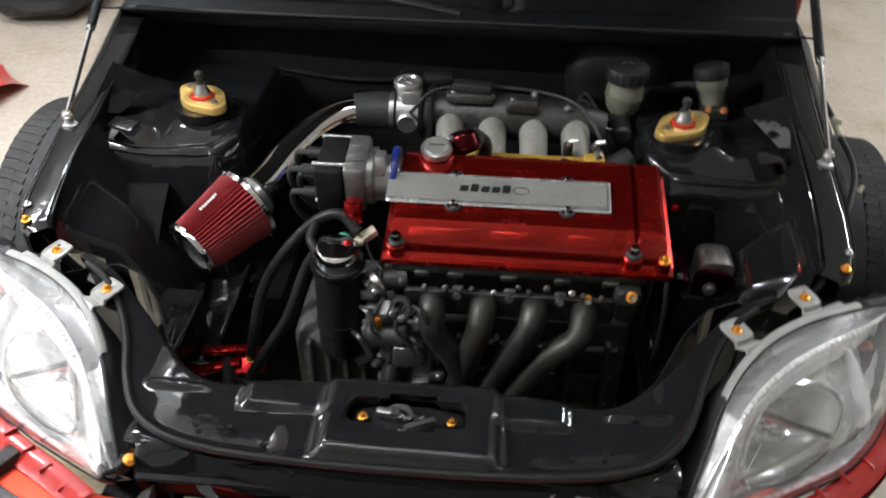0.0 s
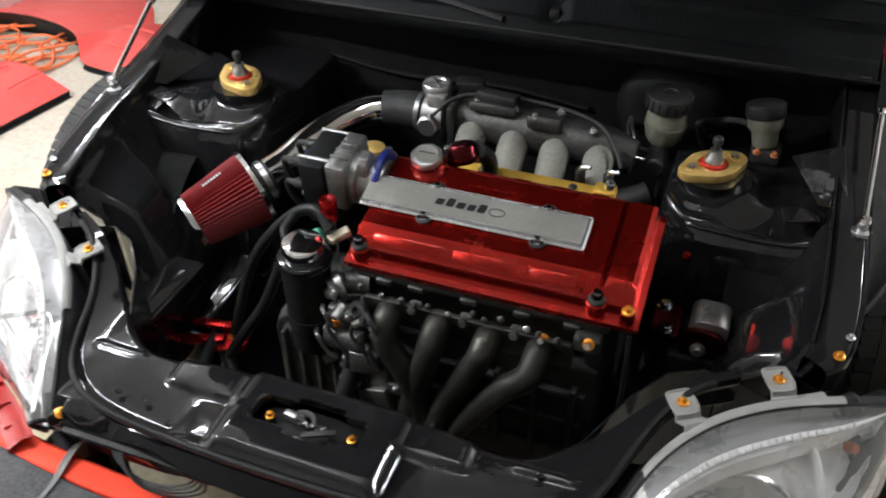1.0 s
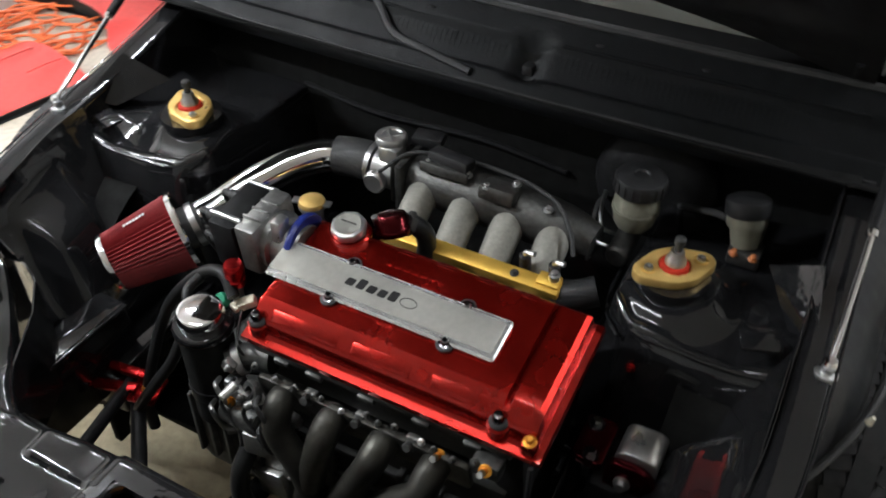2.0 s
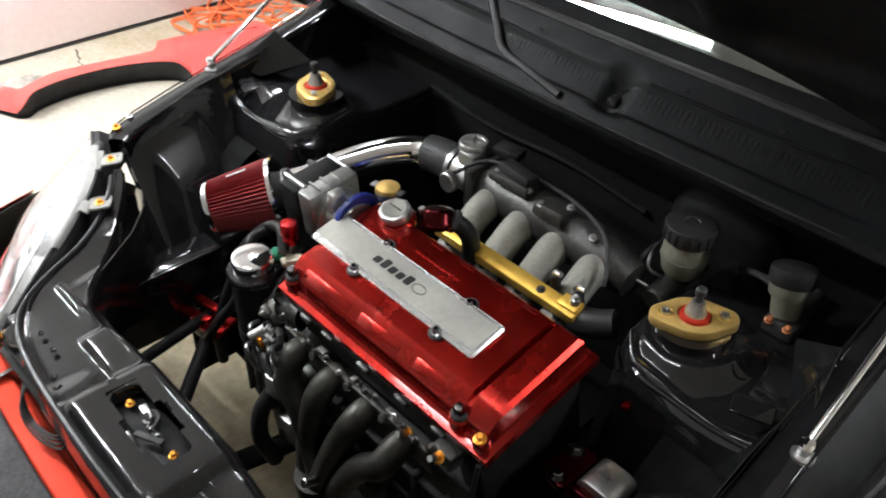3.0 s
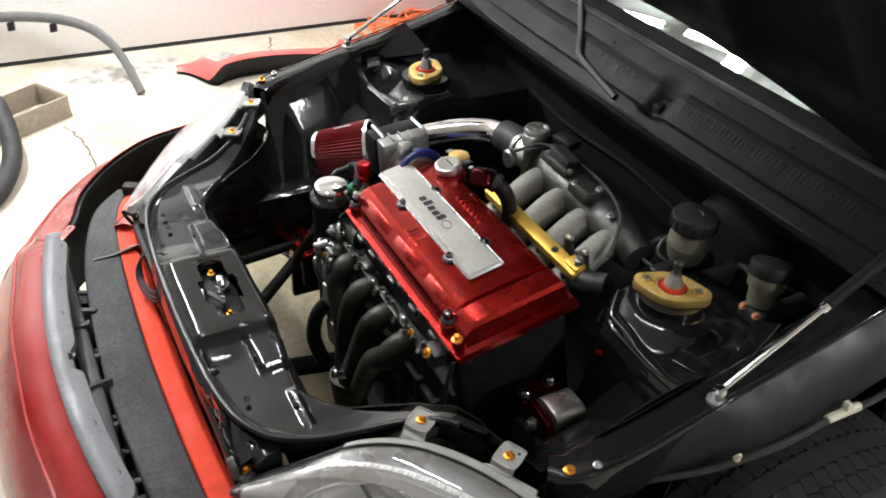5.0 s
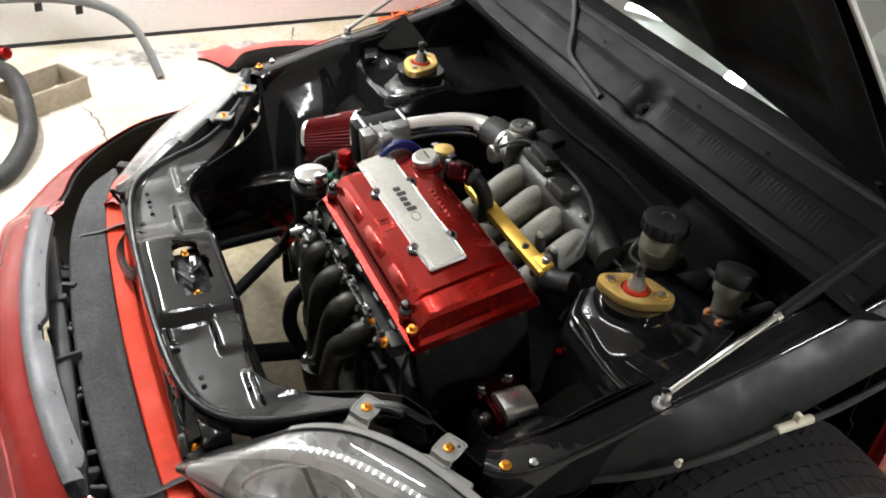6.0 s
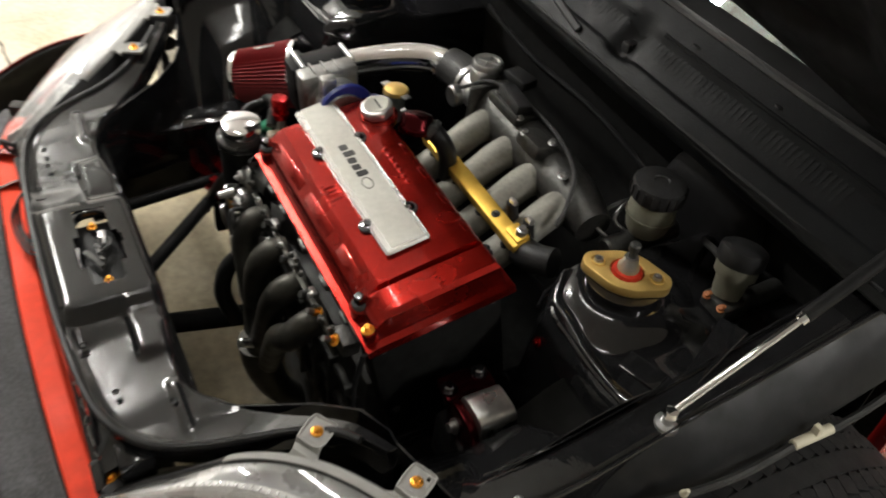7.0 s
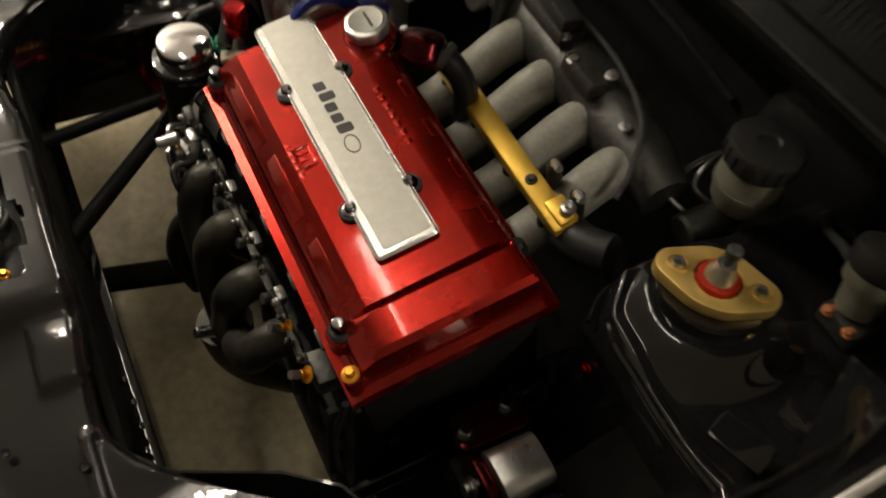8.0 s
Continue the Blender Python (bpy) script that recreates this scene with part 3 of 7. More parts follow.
def apron(s):
    """The upper rail, inner panel, frame rail and strut tower on one side."""
    st = [(s * 0.700, 1.150, 0.722), (s * 0.722, 1.185, 0.730), (s * 0.732, 1.28, 0.752), (s * 0.732, 1.42, 0.787), (s * 0.730, 1.62, 0.835), (s * 0.728, 1.86, 0.905)]
    rail = part("apron_rail", loft_box(st, [0.045, 0.060, 0.062, 0.060, 0.062, 0.07], [0.05, 0.07, 0.10, 0.11, 0.12, 0.15]), BLACK_PAINT, car, "gloss black upper apron rail", 50)
    edge = [Vector(p) + Vector((s * 0.029, 0, 0.002)) for p in st]
    part("rail_flange", hose(edge, 0.0030, 6, 6, flat=0.6), BLACK_PAINT, rail)
    edge = [Vector(p) + Vector((-s * 0.030, 0, 0.002)) for p in st[1:]]
    part("rail_flange", hose(edge, 0.0026, 6, 6, flat=0.6), BLACK_PAINT, rail)
    # inner panel with pressed pyramid
    rows = []
    for i in range(41):
        y = 1.15 + 0.29 * i / 40
        row = []
        for j in range(25):
            v = j / 24
            top = 0.70 + 0.09 * ease(y, 1.08, 1.42)
            x = 0.70 - 0.21 * v ** 1.2 - 0.06 * (1 - ease(y, 1.0, 1.16))
            z = top - (top - 0.40) * v
            d = max(0.0, 1 - max(abs(y - 1.27) / (0.05 + 0.10 * v), abs(v - 0.55) / 0.42))
            x -= 0.05 * ease(d, 0, 0.55)
            row.append((s * x, y, z))
        rows.append(row)
    part("inner_apron", sheet(rows, 0.002), BLACK_PAINT, car, sharp=50)
    beam = part("frame_rail", box((0.10, 1.15 if s > 0 else 0.84, 0.11), pose(s * 0.475, 1.40 if s > 0 else 1.555, 0.385, 3), 0.012), BLACK_PAINT, car)
    part("frame_rail", box((0.012, 0.95 if s > 0 else 0.80, 0.012), pose(s * 0.424, 1.40 if s > 0 else 1.55, 0.448, 3), 0.004), BLACK_PAINT, beam)
    # strut tower
    rows = []
    for i in range(97):
        y = 1.36 + 0.46 * i / 96
        row = []
        for j in range(89):
            x = 0.34 + 0.39 * j / 88
            lip = 1.425 + 0.05 * (1 - ease(x, 0.40, 0.47)) - 0.012 * math.sin(9 * (x - 0.45))
            inn = ease(x, 0.375, 0.425)
            fro = ease(y, lip - 0.055, lip + 0.012)
            k = inn * fro
            z = 0.40 + (0.735 - 0.40) * k + 0.018 * k * ease(x, 0.62, 0.72)
            dome = max(0.0, 1 - math.hypot((x - 0.50) / 0.125, (y - 1.545) / 0.125))
            z += 0.022 * ease(dome, 0.0, 0.5)
            z -= 0.26 * k * max(0.0, 1.505 - y) - 0.0035 * k * noise.noise((s * 13 * x, 11 * y, 2.0))
            z += 0.010 * k * math.exp(-((y - lip - 0.02) / 0.008) ** 2)
            row.append((s * x, y, z))
        rows.append(row)
    tower = part("strut_tower", sheet(rows, 0.002), BLACK_PAINT, car, "gloss black strut tower", 120)
    lipway = [(s * x, 1.425 + 0.05 * (1 - ease(x, 0.40, 0.47)) - 0.012 * math.sin(9 * (x - 0.45)) + 0.012, 0.722 + 0.015 * ease(x, 0.62, 0.72)) for x in (0.43, 0.48, 0.54, 0.60, 0.66, 0.715)]
    part("seam", hose(lipway, 0.0045, 6, 5), BLACK_PAINT, tower)
    edge = [(s * 0.398, 1.64, 0.690), (s * 0.402, 1.54, 0.700), (s * 0.418, 1.47, 0.706), (s * 0.450, 1.425, 0.712)]
    part("seam", hose(edge, 0.0035, 6, 5), BLACK_PAINT, tower)
    # folded gusset from the tower up to the rail
    rows = []
    for i in range(9):
        a = mix3(Vector((0.645, 1.612, 0.800)), Vector((0.694, 1.503, 0.768)), i / 8)
        b = mix3(Vector((0.705, 1.575, 0.852)), Vector((0.727, 1.470, 0.790)), i / 8)
        rows.append([Vector((s * p.x, p.y, p.z)) for p in [mix3(a, b, -0.25), a, mix3(a, b, 0.25), mix3(a, b, 0.5) + Vector((0, 0, 0.0012 * (i % 2))), mix3(a, b, 0.75), b]])
    part("tower_gusset", sheet(rows, 0.002), BLACK_PAINT, tower, "", 50)
    # pressed bracket by the prop and the stay
    part("tower_bracket", box((0.062, 0.036, 0.007), pose(s * 0.655, 1.46, 0.768, 8, 0, s * 20), 0.0033), BLACK_PAINT, car)
    flare = [[Vector(p) + Vector((s * o, 0, h)) for o, h in ((0.026, -0.004), (0.026 + 0.024 * ease(p.y, 1.28, 1.48), -0.026), (0.026 + 0.059 * ease(p.y, 1.28, 1.48), -0.075), (0.026 + 0.062 * ease(p.y, 1.28, 1.48), -0.090))] for p in spline(st[2:], 6)]
    part("apron_flare", sheet(flare, 0.003), SATIN_BLACK, rail, "gloss black outer flange", 50)


for side in (-1, 1):
    apron(side)
    closing = [[(side * x, y, z) for z in (0.66 + zo, 0.54, 0.30 if side > 0 or x > 0.52 else 0.47)] for x, y, zo in ((0.34, 0.897, -0.03), (0.40, 0.95, -0.02), (0.455, 1.05, 0.0), (0.50, 1.10, 0.015), (0.55, 1.122, 0.018), (0.61, 1.128, 0.0), (0.70, 1.118, -0.02), (0.79, 1.112, -0.03))]
    part("side_panel", sheet(closing, 0.003), BLACK_PAINT, car)
    joint = [[(side * 0.575, 1.122, z), (side * mix, 1.156, z)] for z, mix in ((0.685, 0.69), (0.60, 0.642), (0.50, 0.57), (0.41, 0.495), (0.29, 0.485))]
    part("side_panel", sheet(joint, 0.003), BLACK_PAINT, car)


def firewall():
    rows = []
    for i in range(61):
        x = -0.78 + 1.56 * i / 60
        row = []
        for j in range(31):
            v = j / 30
            z = 0.15 + 0.755 * v
            y = 1.875 - 0.02 * ease(v, 0.6, 0.64) + 0.01 * ease(v, 0.86, 0.9) - 0.135 * ease(v, 0.93, 1.0)
            y += 0.012 * ease(math.sin(x * 11 + 1), 0.6, 0.9) * ease(v, 0.3, 0.35) * (1 - ease(v, 0.52, 0.58))
            row.append((x, y, z))
        rows.append(row)
    wall = part("firewall", sheet(rows, 0.003), MATTE_BLACK_SHADE, car, "dull black firewall")
    part("firewall_pipe", hose([(-0.45, 1.85, 0.72), (-0.25, 1.845, 0.70), (0.0, 1.845, 0.71), (0.2, 1.845, 0.69)], 0.006, 8), DULL_BLACK, wall)


firewall()


def cowl_point(x, v):
    """The cowl's skin: v from its front lip to the foot of the glass."""
    q = (x / 0.75) ** 2
    y = 1.733 + 0.105 * v + 0.045 * q
    z = 0.899 + 0.107 * v - 0.016 * q
    z += 0.006 * ease(v, 0.68, 0.72) - 0.005 * ease(v, 0.24, 0.30) * (1 - ease(v, 0.64, 0.68)) * ease(abs(x - 0.122), 0.03, 0.05)
    z -= 0.024 * math.exp(-((x - 0.122) / 0.026) ** 2) * ease(v, 0.16, 0.32) * (1 - ease(v, 0.66, 0.86))
    return Vector((x, y, z))


def cowl():
    rows = []
    for i in range(121):
        x = -0.75 + 1.5 * i / 120
        row = [cowl_point(x, j / 40) for j in range(41)]
        row = [row[0] + Vector((0, 0.012, -0.03)), row[0] + Vector((0, -0.002, -0.006)), *row]
        rows.append(row)

    skin = part("cowl_panel", sheet(rows, 0.003), COWL_PLASTIC, car, "weathered black plastic cowl", 50)
    for x0, x1 in ((-0.165, -0.035), (-0.035, 0.09), (0.165, 0.30), (0.30, 0.445), (0.445, 0.605)):
        own = bmesh.new()
        nx = int((x1 - x0) / 0.0105)
        for i in range(nx + 1):
            x = x0 + (x1 - x0) * i / nx
            a, b = cowl_point(x, 0.28), cowl_point(x, 0.67)
            box((0.0045, (b - a).length, 0.004), Matrix.Translation((a + b) / 2 + Vector((0, 0, -0.0008))) @ pose(0, 0, 0, math.degrees(math.atan2(b.z - a.z, b.y - a.y))), bm=own)
        for j in range(7):
            v = 0.31 + 0.33 * j / 6
            a, b = cowl_point(x0, v), cowl_point(x1, v)
            box((x1 - x0, 0.0040, 0.004), Matrix.Translation((a + b) / 2 + Vector((0, 0, -0.0006))) @ pose(0, 0, 0, 0, math.degrees(math.atan2(a.z - b.z, b.x - a.x)), math.degrees(math.atan2(b.y - a.y, b.x - a.x))), bm=own)
        part("vent_grille", own, COWL_PLASTIC, skin, "black plastic mesh grille")
    rail = [cowl_point(x, 0.71) + Vector((0, 0, 0.001)) for x in (0.175, 0.33, 0.5, 0.70)]
    part("cowl_rib", hose(rail, 0.0045, 8, 6), COWL_PLASTIC, skin)
    rail = [cowl_point(x, 0.71) + Vector((0, 0, 0.001)) for x in (-0.66, -0.4, -0.2, 0.09)]
    part("cowl_rib", hose(rail, 0.0045, 8, 6), COWL_PLASTIC, skin)
    rail = [cowl_point(x, 1.0) + Vector((0, 0.004, 0.004)) for x in (-0.74, -0.4, 0, 0.4, 0.74)]
    part("glass_seal", hose(rail, 0.009, 8, 8), RUBBER, skin)
    rail = [cowl_point(x, -0.02) + Vector((0, 0.01, 0.002)) for x in (-0.74, -0.4, 0, 0.4, 0.74)]
    part("bonnet_seal", hose(rail, 0.010, 8, 8), RUBBER, skin)
    well = [[cowl_point(0.122 + s * w, v) + Vector((0, -0.0006, 0.0012)) for s in (-1, -0.5, 0, 0.5, 1)] for v, w in ((0.20, 0.012), (0.36, 0.022), (0.52, 0.030), (0.70, 0.034))]
    part("nozzle_well", sheet(well, 0.001), MATTE_BLACK_SHADE, skin, "black recess round the washer nozzle")
    part("washer_nozzle", box((0.022, 0.03, 0.02), Matrix.Translation(cowl_point(0.122, 0.50) + Vector((0, 0, 0.004))), 0.005), BLACK_PLASTIC, skin)
    part("washer_nozzle", turned([(0, 0.006), (0.004, 0.005), (0.005, 0), (0, 0)], Matrix.Translation(cowl_point(0.128, 0.44) + Vector((0, 0, 0.012))), 10), STEEL, skin)
    for x in (-0.45, -0.10, 0.24, 0.43):
        part("cowl_clip", turned([(0, 0.003), (0.008, 0.002), (0.010, 0), (0, 0)], Matrix.Translation(cowl_point(x, 0.82)), 12), BLACK_PLASTIC, skin)
    arm = [cowl_point(0.02, 0.10) + Vector((0, 0, 0.010)), cowl_point(-0.08, 0.20) + Vector((0, 0, 0.014)), cowl_point(-0.16, 0.33) + Vector((0, 0, 0.016)), cowl_point(-0.21, 0.62) + Vector((0, 0, 0.018)), cowl_point(-0.28, 0.98) + Vector((0, 0, 0.02))]
    part("wiper_arm", hose(arm, 0.008, 8, 6, flat=0.6), BLACK_PLASTIC, skin)


cowl()
SLOPE = radians(30)


def screen_point(x, d):
    bow = 0.05 * (x / 0.7) ** 2
    return Vector((x, 1.840 + d * math.cos(SLOPE) + bow, 1.008 + d * math.sin(SLOPE) - 0.02 * (x / 0.7) ** 2))


def windscreen():
    part("windscreen_band", sheet([[screen_point(-0.70 + 1.4 * i / 30, d) for d in (0.0, 0.025, 0.052)] for i in range(31)], 0.004), SCREEN_BAND, car, "matte black band along the glass foot")
    glass_part = part("windscreen", sheet([[screen_point(-0.70 + 1.4 * i / 30, 0.0525 + 0.74 * j / 14) for j in range(15)] for i in range(31)], 0.004), SCREEN, car, "greenish windscreen glass reflecting the lights")
    glass_part.visible_shadow = False
    part("dashboard", sheet([[(-0.68 + 1.36 * i / 12, 2.02 + 0.45 * j / 8 + 0.03 * ((i - 6) / 6) ** 2, 1.01 - 0.05 * ease(j / 8, 0.6, 1)) for j in range(9)] for i in range(13)], 0.02), BLACK_PLASTIC, car)
    for s in (-1, 1):
        part("screen_pillar", hose([screen_point(s * 0.72, 0.0), screen_point(s * 0.715, 0.35), screen_point(s * 0.69, 0.75)], 0.028, 10, 6), BLACK_PAINT, car)


windscreen()


def car_bonnet():
    """The open bonnet, hinged at the rear corners: d runs from the hinge line to the nose."""
    tilt = radians(51.8)
    hinge_y, hinge_z = 1.938, 0.981

    def at(x, d, lift=0.0):
        return Vector((x, hinge_y - d * math.cos(tilt) + lift * math.sin(tilt), hinge_z + d * math.sin(tilt) - 0.10 * d * d + lift * math.cos(tilt)))

    bonnet = thing("bonnet", (0, hinge_y, hinge_z), "open black bonnet held up on two gas props", "bonnet")

    def rear(x):
        return 0.179 * (1 - min(1, abs(x) / 0.70) ** 2.2)

    rows, inner = [], []
    for i in range(41):
        x = -0.70 + 1.40 * i / 40
        r = rear(x)
        rows.append([at(x * (1 - 0.06 * j / 20), r + (0.98 - r) * j / 20, 0.03 * (1 - (x / 0.7) ** 2)) for j in range(21)])
        inner.append([])
        for j in range(41):
            d = r + 0.035 + (0.93 - r) * j / 40
            a = abs(x)
            rib = ease(a, 0.03, 0.05) * (1 - ease(a, 0.24, 0.27)) + ease(a, 0.33, 0.36) * (1 - ease(a, 0.58, 0.61))
            rib *= ease(d, 0.21, 0.24) * (1 - ease(d, 0.80, 0.84))
            inner[-1].append(at(x * 0.985, d, -0.028 + 0.024 * rib))
    part("outer_skin", sheet(rows, 0.002), BLACK_PAINT, bonnet, "gloss black outer skin")
    part("inner_frame", sheet(inner, 0.002), DULL_BLACK, bonnet, "satin black pressed inner frame", 50)
    for s in (-1, 1):
        rim = [at(s * 0.70 * (1 - 0.06 * q), rear(0.7) + 0.98 * q, 0.0) for q in (0, 0.25, 0.5, 0.75, 1)]
        part("folded_edge", hose(rim, 0.0045, 8, 6), BEZEL if s > 0 else BLACK_PAINT, bonnet, "bare folded edge" if s > 0 else "")
        part("hinge", hose([(s * 0.66, 1.90, 0.93), (s * 0.66, 1.92, 0.97), at(s * 0.66, 0.02, -0.02), at(s * 0.66, 0.12, -0.03)], 0.010, 8, 5, flat=0.5), DULL_BLACK, bonnet)
    return at


on_bonnet = car_bonnet()


def cabin():
    """Doors, roof and tail that close the car behind the windscreen."""
    for s in (-1, 1):
        turn = Matrix(((0, 0, s, s * 0.775), (1, 0, 0, 0), (0, 1, 0, 0), (0, 0, 0, 1)))
        low = rounded([(1.97, 0.24), (3.35, 0.22), (3.45, 0.45), (3.65, 0.60), (3.9, 0.60), (4.08, 0.45), (4.18, 0.26), (4.50, 0.34), (4.55, 0.70), (4.45, 0.94), (3.2, 0.98), (1.97, 0.94)], 0.05, 4)
        part("door_side", plate(low, 0.035, turn, 0.01), BODY_RED, car, "red painted door and rear quarter")
        pane = part("side_window", plate(rounded([(2.20, 0.97), (2.66, 1.34), (3.50, 1.35), (4.10, 0.98)], 0.04, 3), 0.004, Matrix(((0, -0.12 * s, s, s * 0.85), (1, 0, 0, 0), (0, 1, 0, 0), (0, 0, 0, 1)))), SCREEN, car, "side window glass")
        pane.visible_shadow = False
    over = [(2.52, 1.385), (2.75, 1.425), (3.2, 1.435), (3.6, 1.40), (3.9, 1.27), (4.2, 1.02), (4.5, 0.97), (4.56, 0.70), (4.52, 0.36)]
    rows = []
    for q in spline([(0, y, z) for y, z in over], 5):
        wide = 0.66 + 0.12 * ease(-q.z, -1.30, -0.98)
        rows.append([(x * wide, q.y, q.z - 0.03 * abs(x) ** 3) for x in (-1, -0.8, -0.5, 0, 0.5, 0.8, 1)])
    part("roof", sheet(rows, 0.004), BODY_RED, car, "red painted roof and tail", 50)


cabin()


def gas_prop(s):
    foot = Vector((s * 0.748, 1.422, 0.800))
    step = Vector((0, 0.857, 0.515))
    prop = thing("gas_prop", foot - Vector((0, 0, 0.02)), "gas prop with a chrome rod and black cylinder", "gas prop", "bonnet props")
    part("stud", turned([(0, -0.02), (0.017, -0.02), (0.017, -0.012), (0.009, -0.010), (0.009, 0), (0, 0)], Matrix.Translation(foot), 14), STEEL, prop)
    part("ball_socket", turned([(0, -0.010), (0.007, -0.008), (0.011, 0), (0.009, 0.007), (0, 0.011)], Matrix.Translation(foot + Vector((0, 0, 0.006))), 14), CHROME, prop)
    part("rod", rod(foot + 0.008 * step + Vector((0, 0, 0.006)), foot + 0.208 * step + Vector((0, 0, 0.006)), 0.0052, n=12), CHROME, prop, "chrome rod")
    part("end_band", rod(foot + 0.204 * step + Vector((0, 0, 0.006)), foot + 0.213 * step + Vector((0, 0, 0.006)), 0.0085, n=14), CHROME, prop)
    part("cylinder", rod(foot + 0.213 * step + Vector((0, 0, 0.006)), foot + 0.54 * step + Vector((0, 0, 0.006)), 0.0095, n=14, bevel=0.002), DULL_BLACK, prop, "black cylinder")
    part("top_end", turned([(0, -0.012), (0.010, -0.01), (0.012, 0), (0.009, 0.01), (0, 0.012)], Matrix.Translation(foot + 0.548 * step + Vector((0, 0, 0.006))), 12), STEEL, prop)


for side in (-1, 1):
    gas_prop(side)
# ---- the engine ----
ENGINE = Matrix.Translation((0.185, 1.139, 0.703)) @ pose(0, 0, 0, 11.5)
engine = thing("engine", (0.15, 1.26, 0.25), "four-cylinder engine with a candy red valve cover", "engine")
COVER_Y = [(0.0, 0.0), (0.0006, 0.010), (0.012, 0.0115), (0.0175, 0.016), (0.0215, 0.034), (0.0255, 0.0395), (0.050, 0.0555), (0.0575, 0.0595), (0.10, 0.0605), (0.215, 0.063), (0.226, 0.060), (0.232, 0.053), (0.2365, 0.0165), (0.2485, 0.0125), (0.25, 0.0)]


def cover_profile(y):
    for (a, za), (b, zb) in zip(COVER_Y, COVER_Y[1:]):
        if y <= b:
            return za + (zb - za) * (y - a) / (b - a)
    return 0.0


def cover_end(x):
    """How high the cover may be, by its length."""
    ends = [(-0.258, 0.0), (-0.2575, 0.012), (-0.246, 0.013), (-0.241, 0.056), (-0.234, 0.064), (0.1815, 0.064), (0.184, 0.050), (0.189, 0.050), (0.1915, 0.0605), (0.231, 0.0565), (0.2385, 0.050), (0.2435, 0.0165), (0.2535, 0.0125), (0.255, 0.0)]
    for (a, za), (b, zb) in zip(ends, ends[1:]):
        if x <= b:
            return za + (zb - za) * (x - a) / (b - a)
    return 0.0


def valve_cover():
    xs = sorted({-0.258, -0.2575, -0.246, -0.241, -0.238, -0.234, 0.1815, 0.184, 0.189, 0.1915, 0.231, 0.235, 0.2385, 0.2435, 0.2535, 0.255, *[-0.22 + 0.01 * k for k in range(41)]})
    ys = sorted({y for y, z in COVER_Y} | {0.019, 0.03, 0.04, 0.054, 0.08, 0.13, 0.16, 0.19, 0.22, 0.229})
    rows = [[ENGINE @ Vector((x, y, min(cover_profile(y), cover_end(x)))) for y in ys] for x in xs]
    cover = part("valve_cover", sheet(rows), CANDY_RED, engine, "candy red valve cover", 24)
    part("cover_base", box((0.51, 0.246, 0.004), ENGINE @ pose(-0.0015, 0.125, -0.001)), CANDY_RED, cover)
    # raised pads on the front slope, corner pads under the nuts
    slope = math.degrees(math.atan2(0.016, 0.0245))
    for x, w in ((-0.150, 0.12), (-0.015, 0.10), (0.115, 0.09)):
        part("raised_pad", box((w, 0.020, 0.004), ENGINE @ pose(x, 0.0375, 0.0462, slope), 0.0018), CANDY_RED, cover)
    for x in (-0.232, 0.182):
        part("corner_pad", turned([(0, -0.02), (0.019, -0.02), (0.018, 0.005), (0.015, 0.008), (0, 0.008)], ENGINE @ pose(x, 0.024, 0.027), 20), CANDY_RED, cover)
        part("cover_nut", turned([(0, 0), (0.0125, 0), (0.0125, 0.004), (0.009, 0.006), (0.0088, 0.017), (0.0065, 0.021), (0.004, 0.0215), (0, 0.021)], ENGINE @ pose(x, 0.024, 0.035), 16), DARK_CHROME, cover, "dark chrome cap nut")
        part("nut_seal", turned([(0, 0), (0.0145, 0), (0.0145, 0.006), (0.0115, 0.009), (0, 0.009)], ENGINE @ pose(x, 0.024, 0.033), 16), RUBBER, cover)
    for x in (-0.215, 0.175):
        part("cover_nut", turned([(0, 0), (0.0125, 0), (0.0125, 0.004), (0.009, 0.006), (0.0088, 0.017), (0.005, 0.021), (0, 0.021)], ENGINE @ pose(x, 0.240, 0.012), 14), DULL_BLACK, cover)
    # grey plate set into the top
    m = ENGINE @ pose(0, 0, 0.0605, math.degrees(math.atan2(0.0025, 0.115)))
    out = rounded([(-0.259, 0.090), (0.143, 0.090), (0.143, 0.165), (-0.259, 0.165)], 0.007, 4)
    part("plate_border", plate(out, 0.0060, m, 0.0034, steps=1), PLATE_EDGE, cover, "bright aluminium border")
    out = rounded([(-0.258, 0.1015), (0.134, 0.1015), (0.134, 0.1585), (-0.258, 0.1585)], 0.004, 3)
    face = part("name_plate", plate(out, 0.0012, m @ pose(0, 0, 0.0052), 0.0004, steps=1), PLATE_GREY, cover, "brushed grey plate with dark marks")
    x = -0.128
    for w, low, high in ((0.017, 0.122, 0.136), (0.016, 0.122, 0.141), (0.017, 0.122, 0.136), (0.016, 0.122, 0.136), (0.016, 0.122, 0.141)):
        mark = rounded([(x, low), (x + w * 0.88, low), (x + w * 1.0, high), (x + w * 0.12, high)], 0.003, 2)
        part("mark", plate(mark, 0.0005, m @ pose(0, 0, 0.0064)), WORN_BLACK, face, "worn black mark")
        x += w * 1.16
    ring = [(x + 0.016 + 0.014 * math.cos(0.5236 * k), 0.1295 + 0.0085 * math.sin(0.5236 * k)) for k in range(12)]
    part("mark", hose([m @ Vector((a, b, 0.0066)) for a, b in ring + ring[:1]], 0.0008, 5, 2), ALUMINIUM, face)
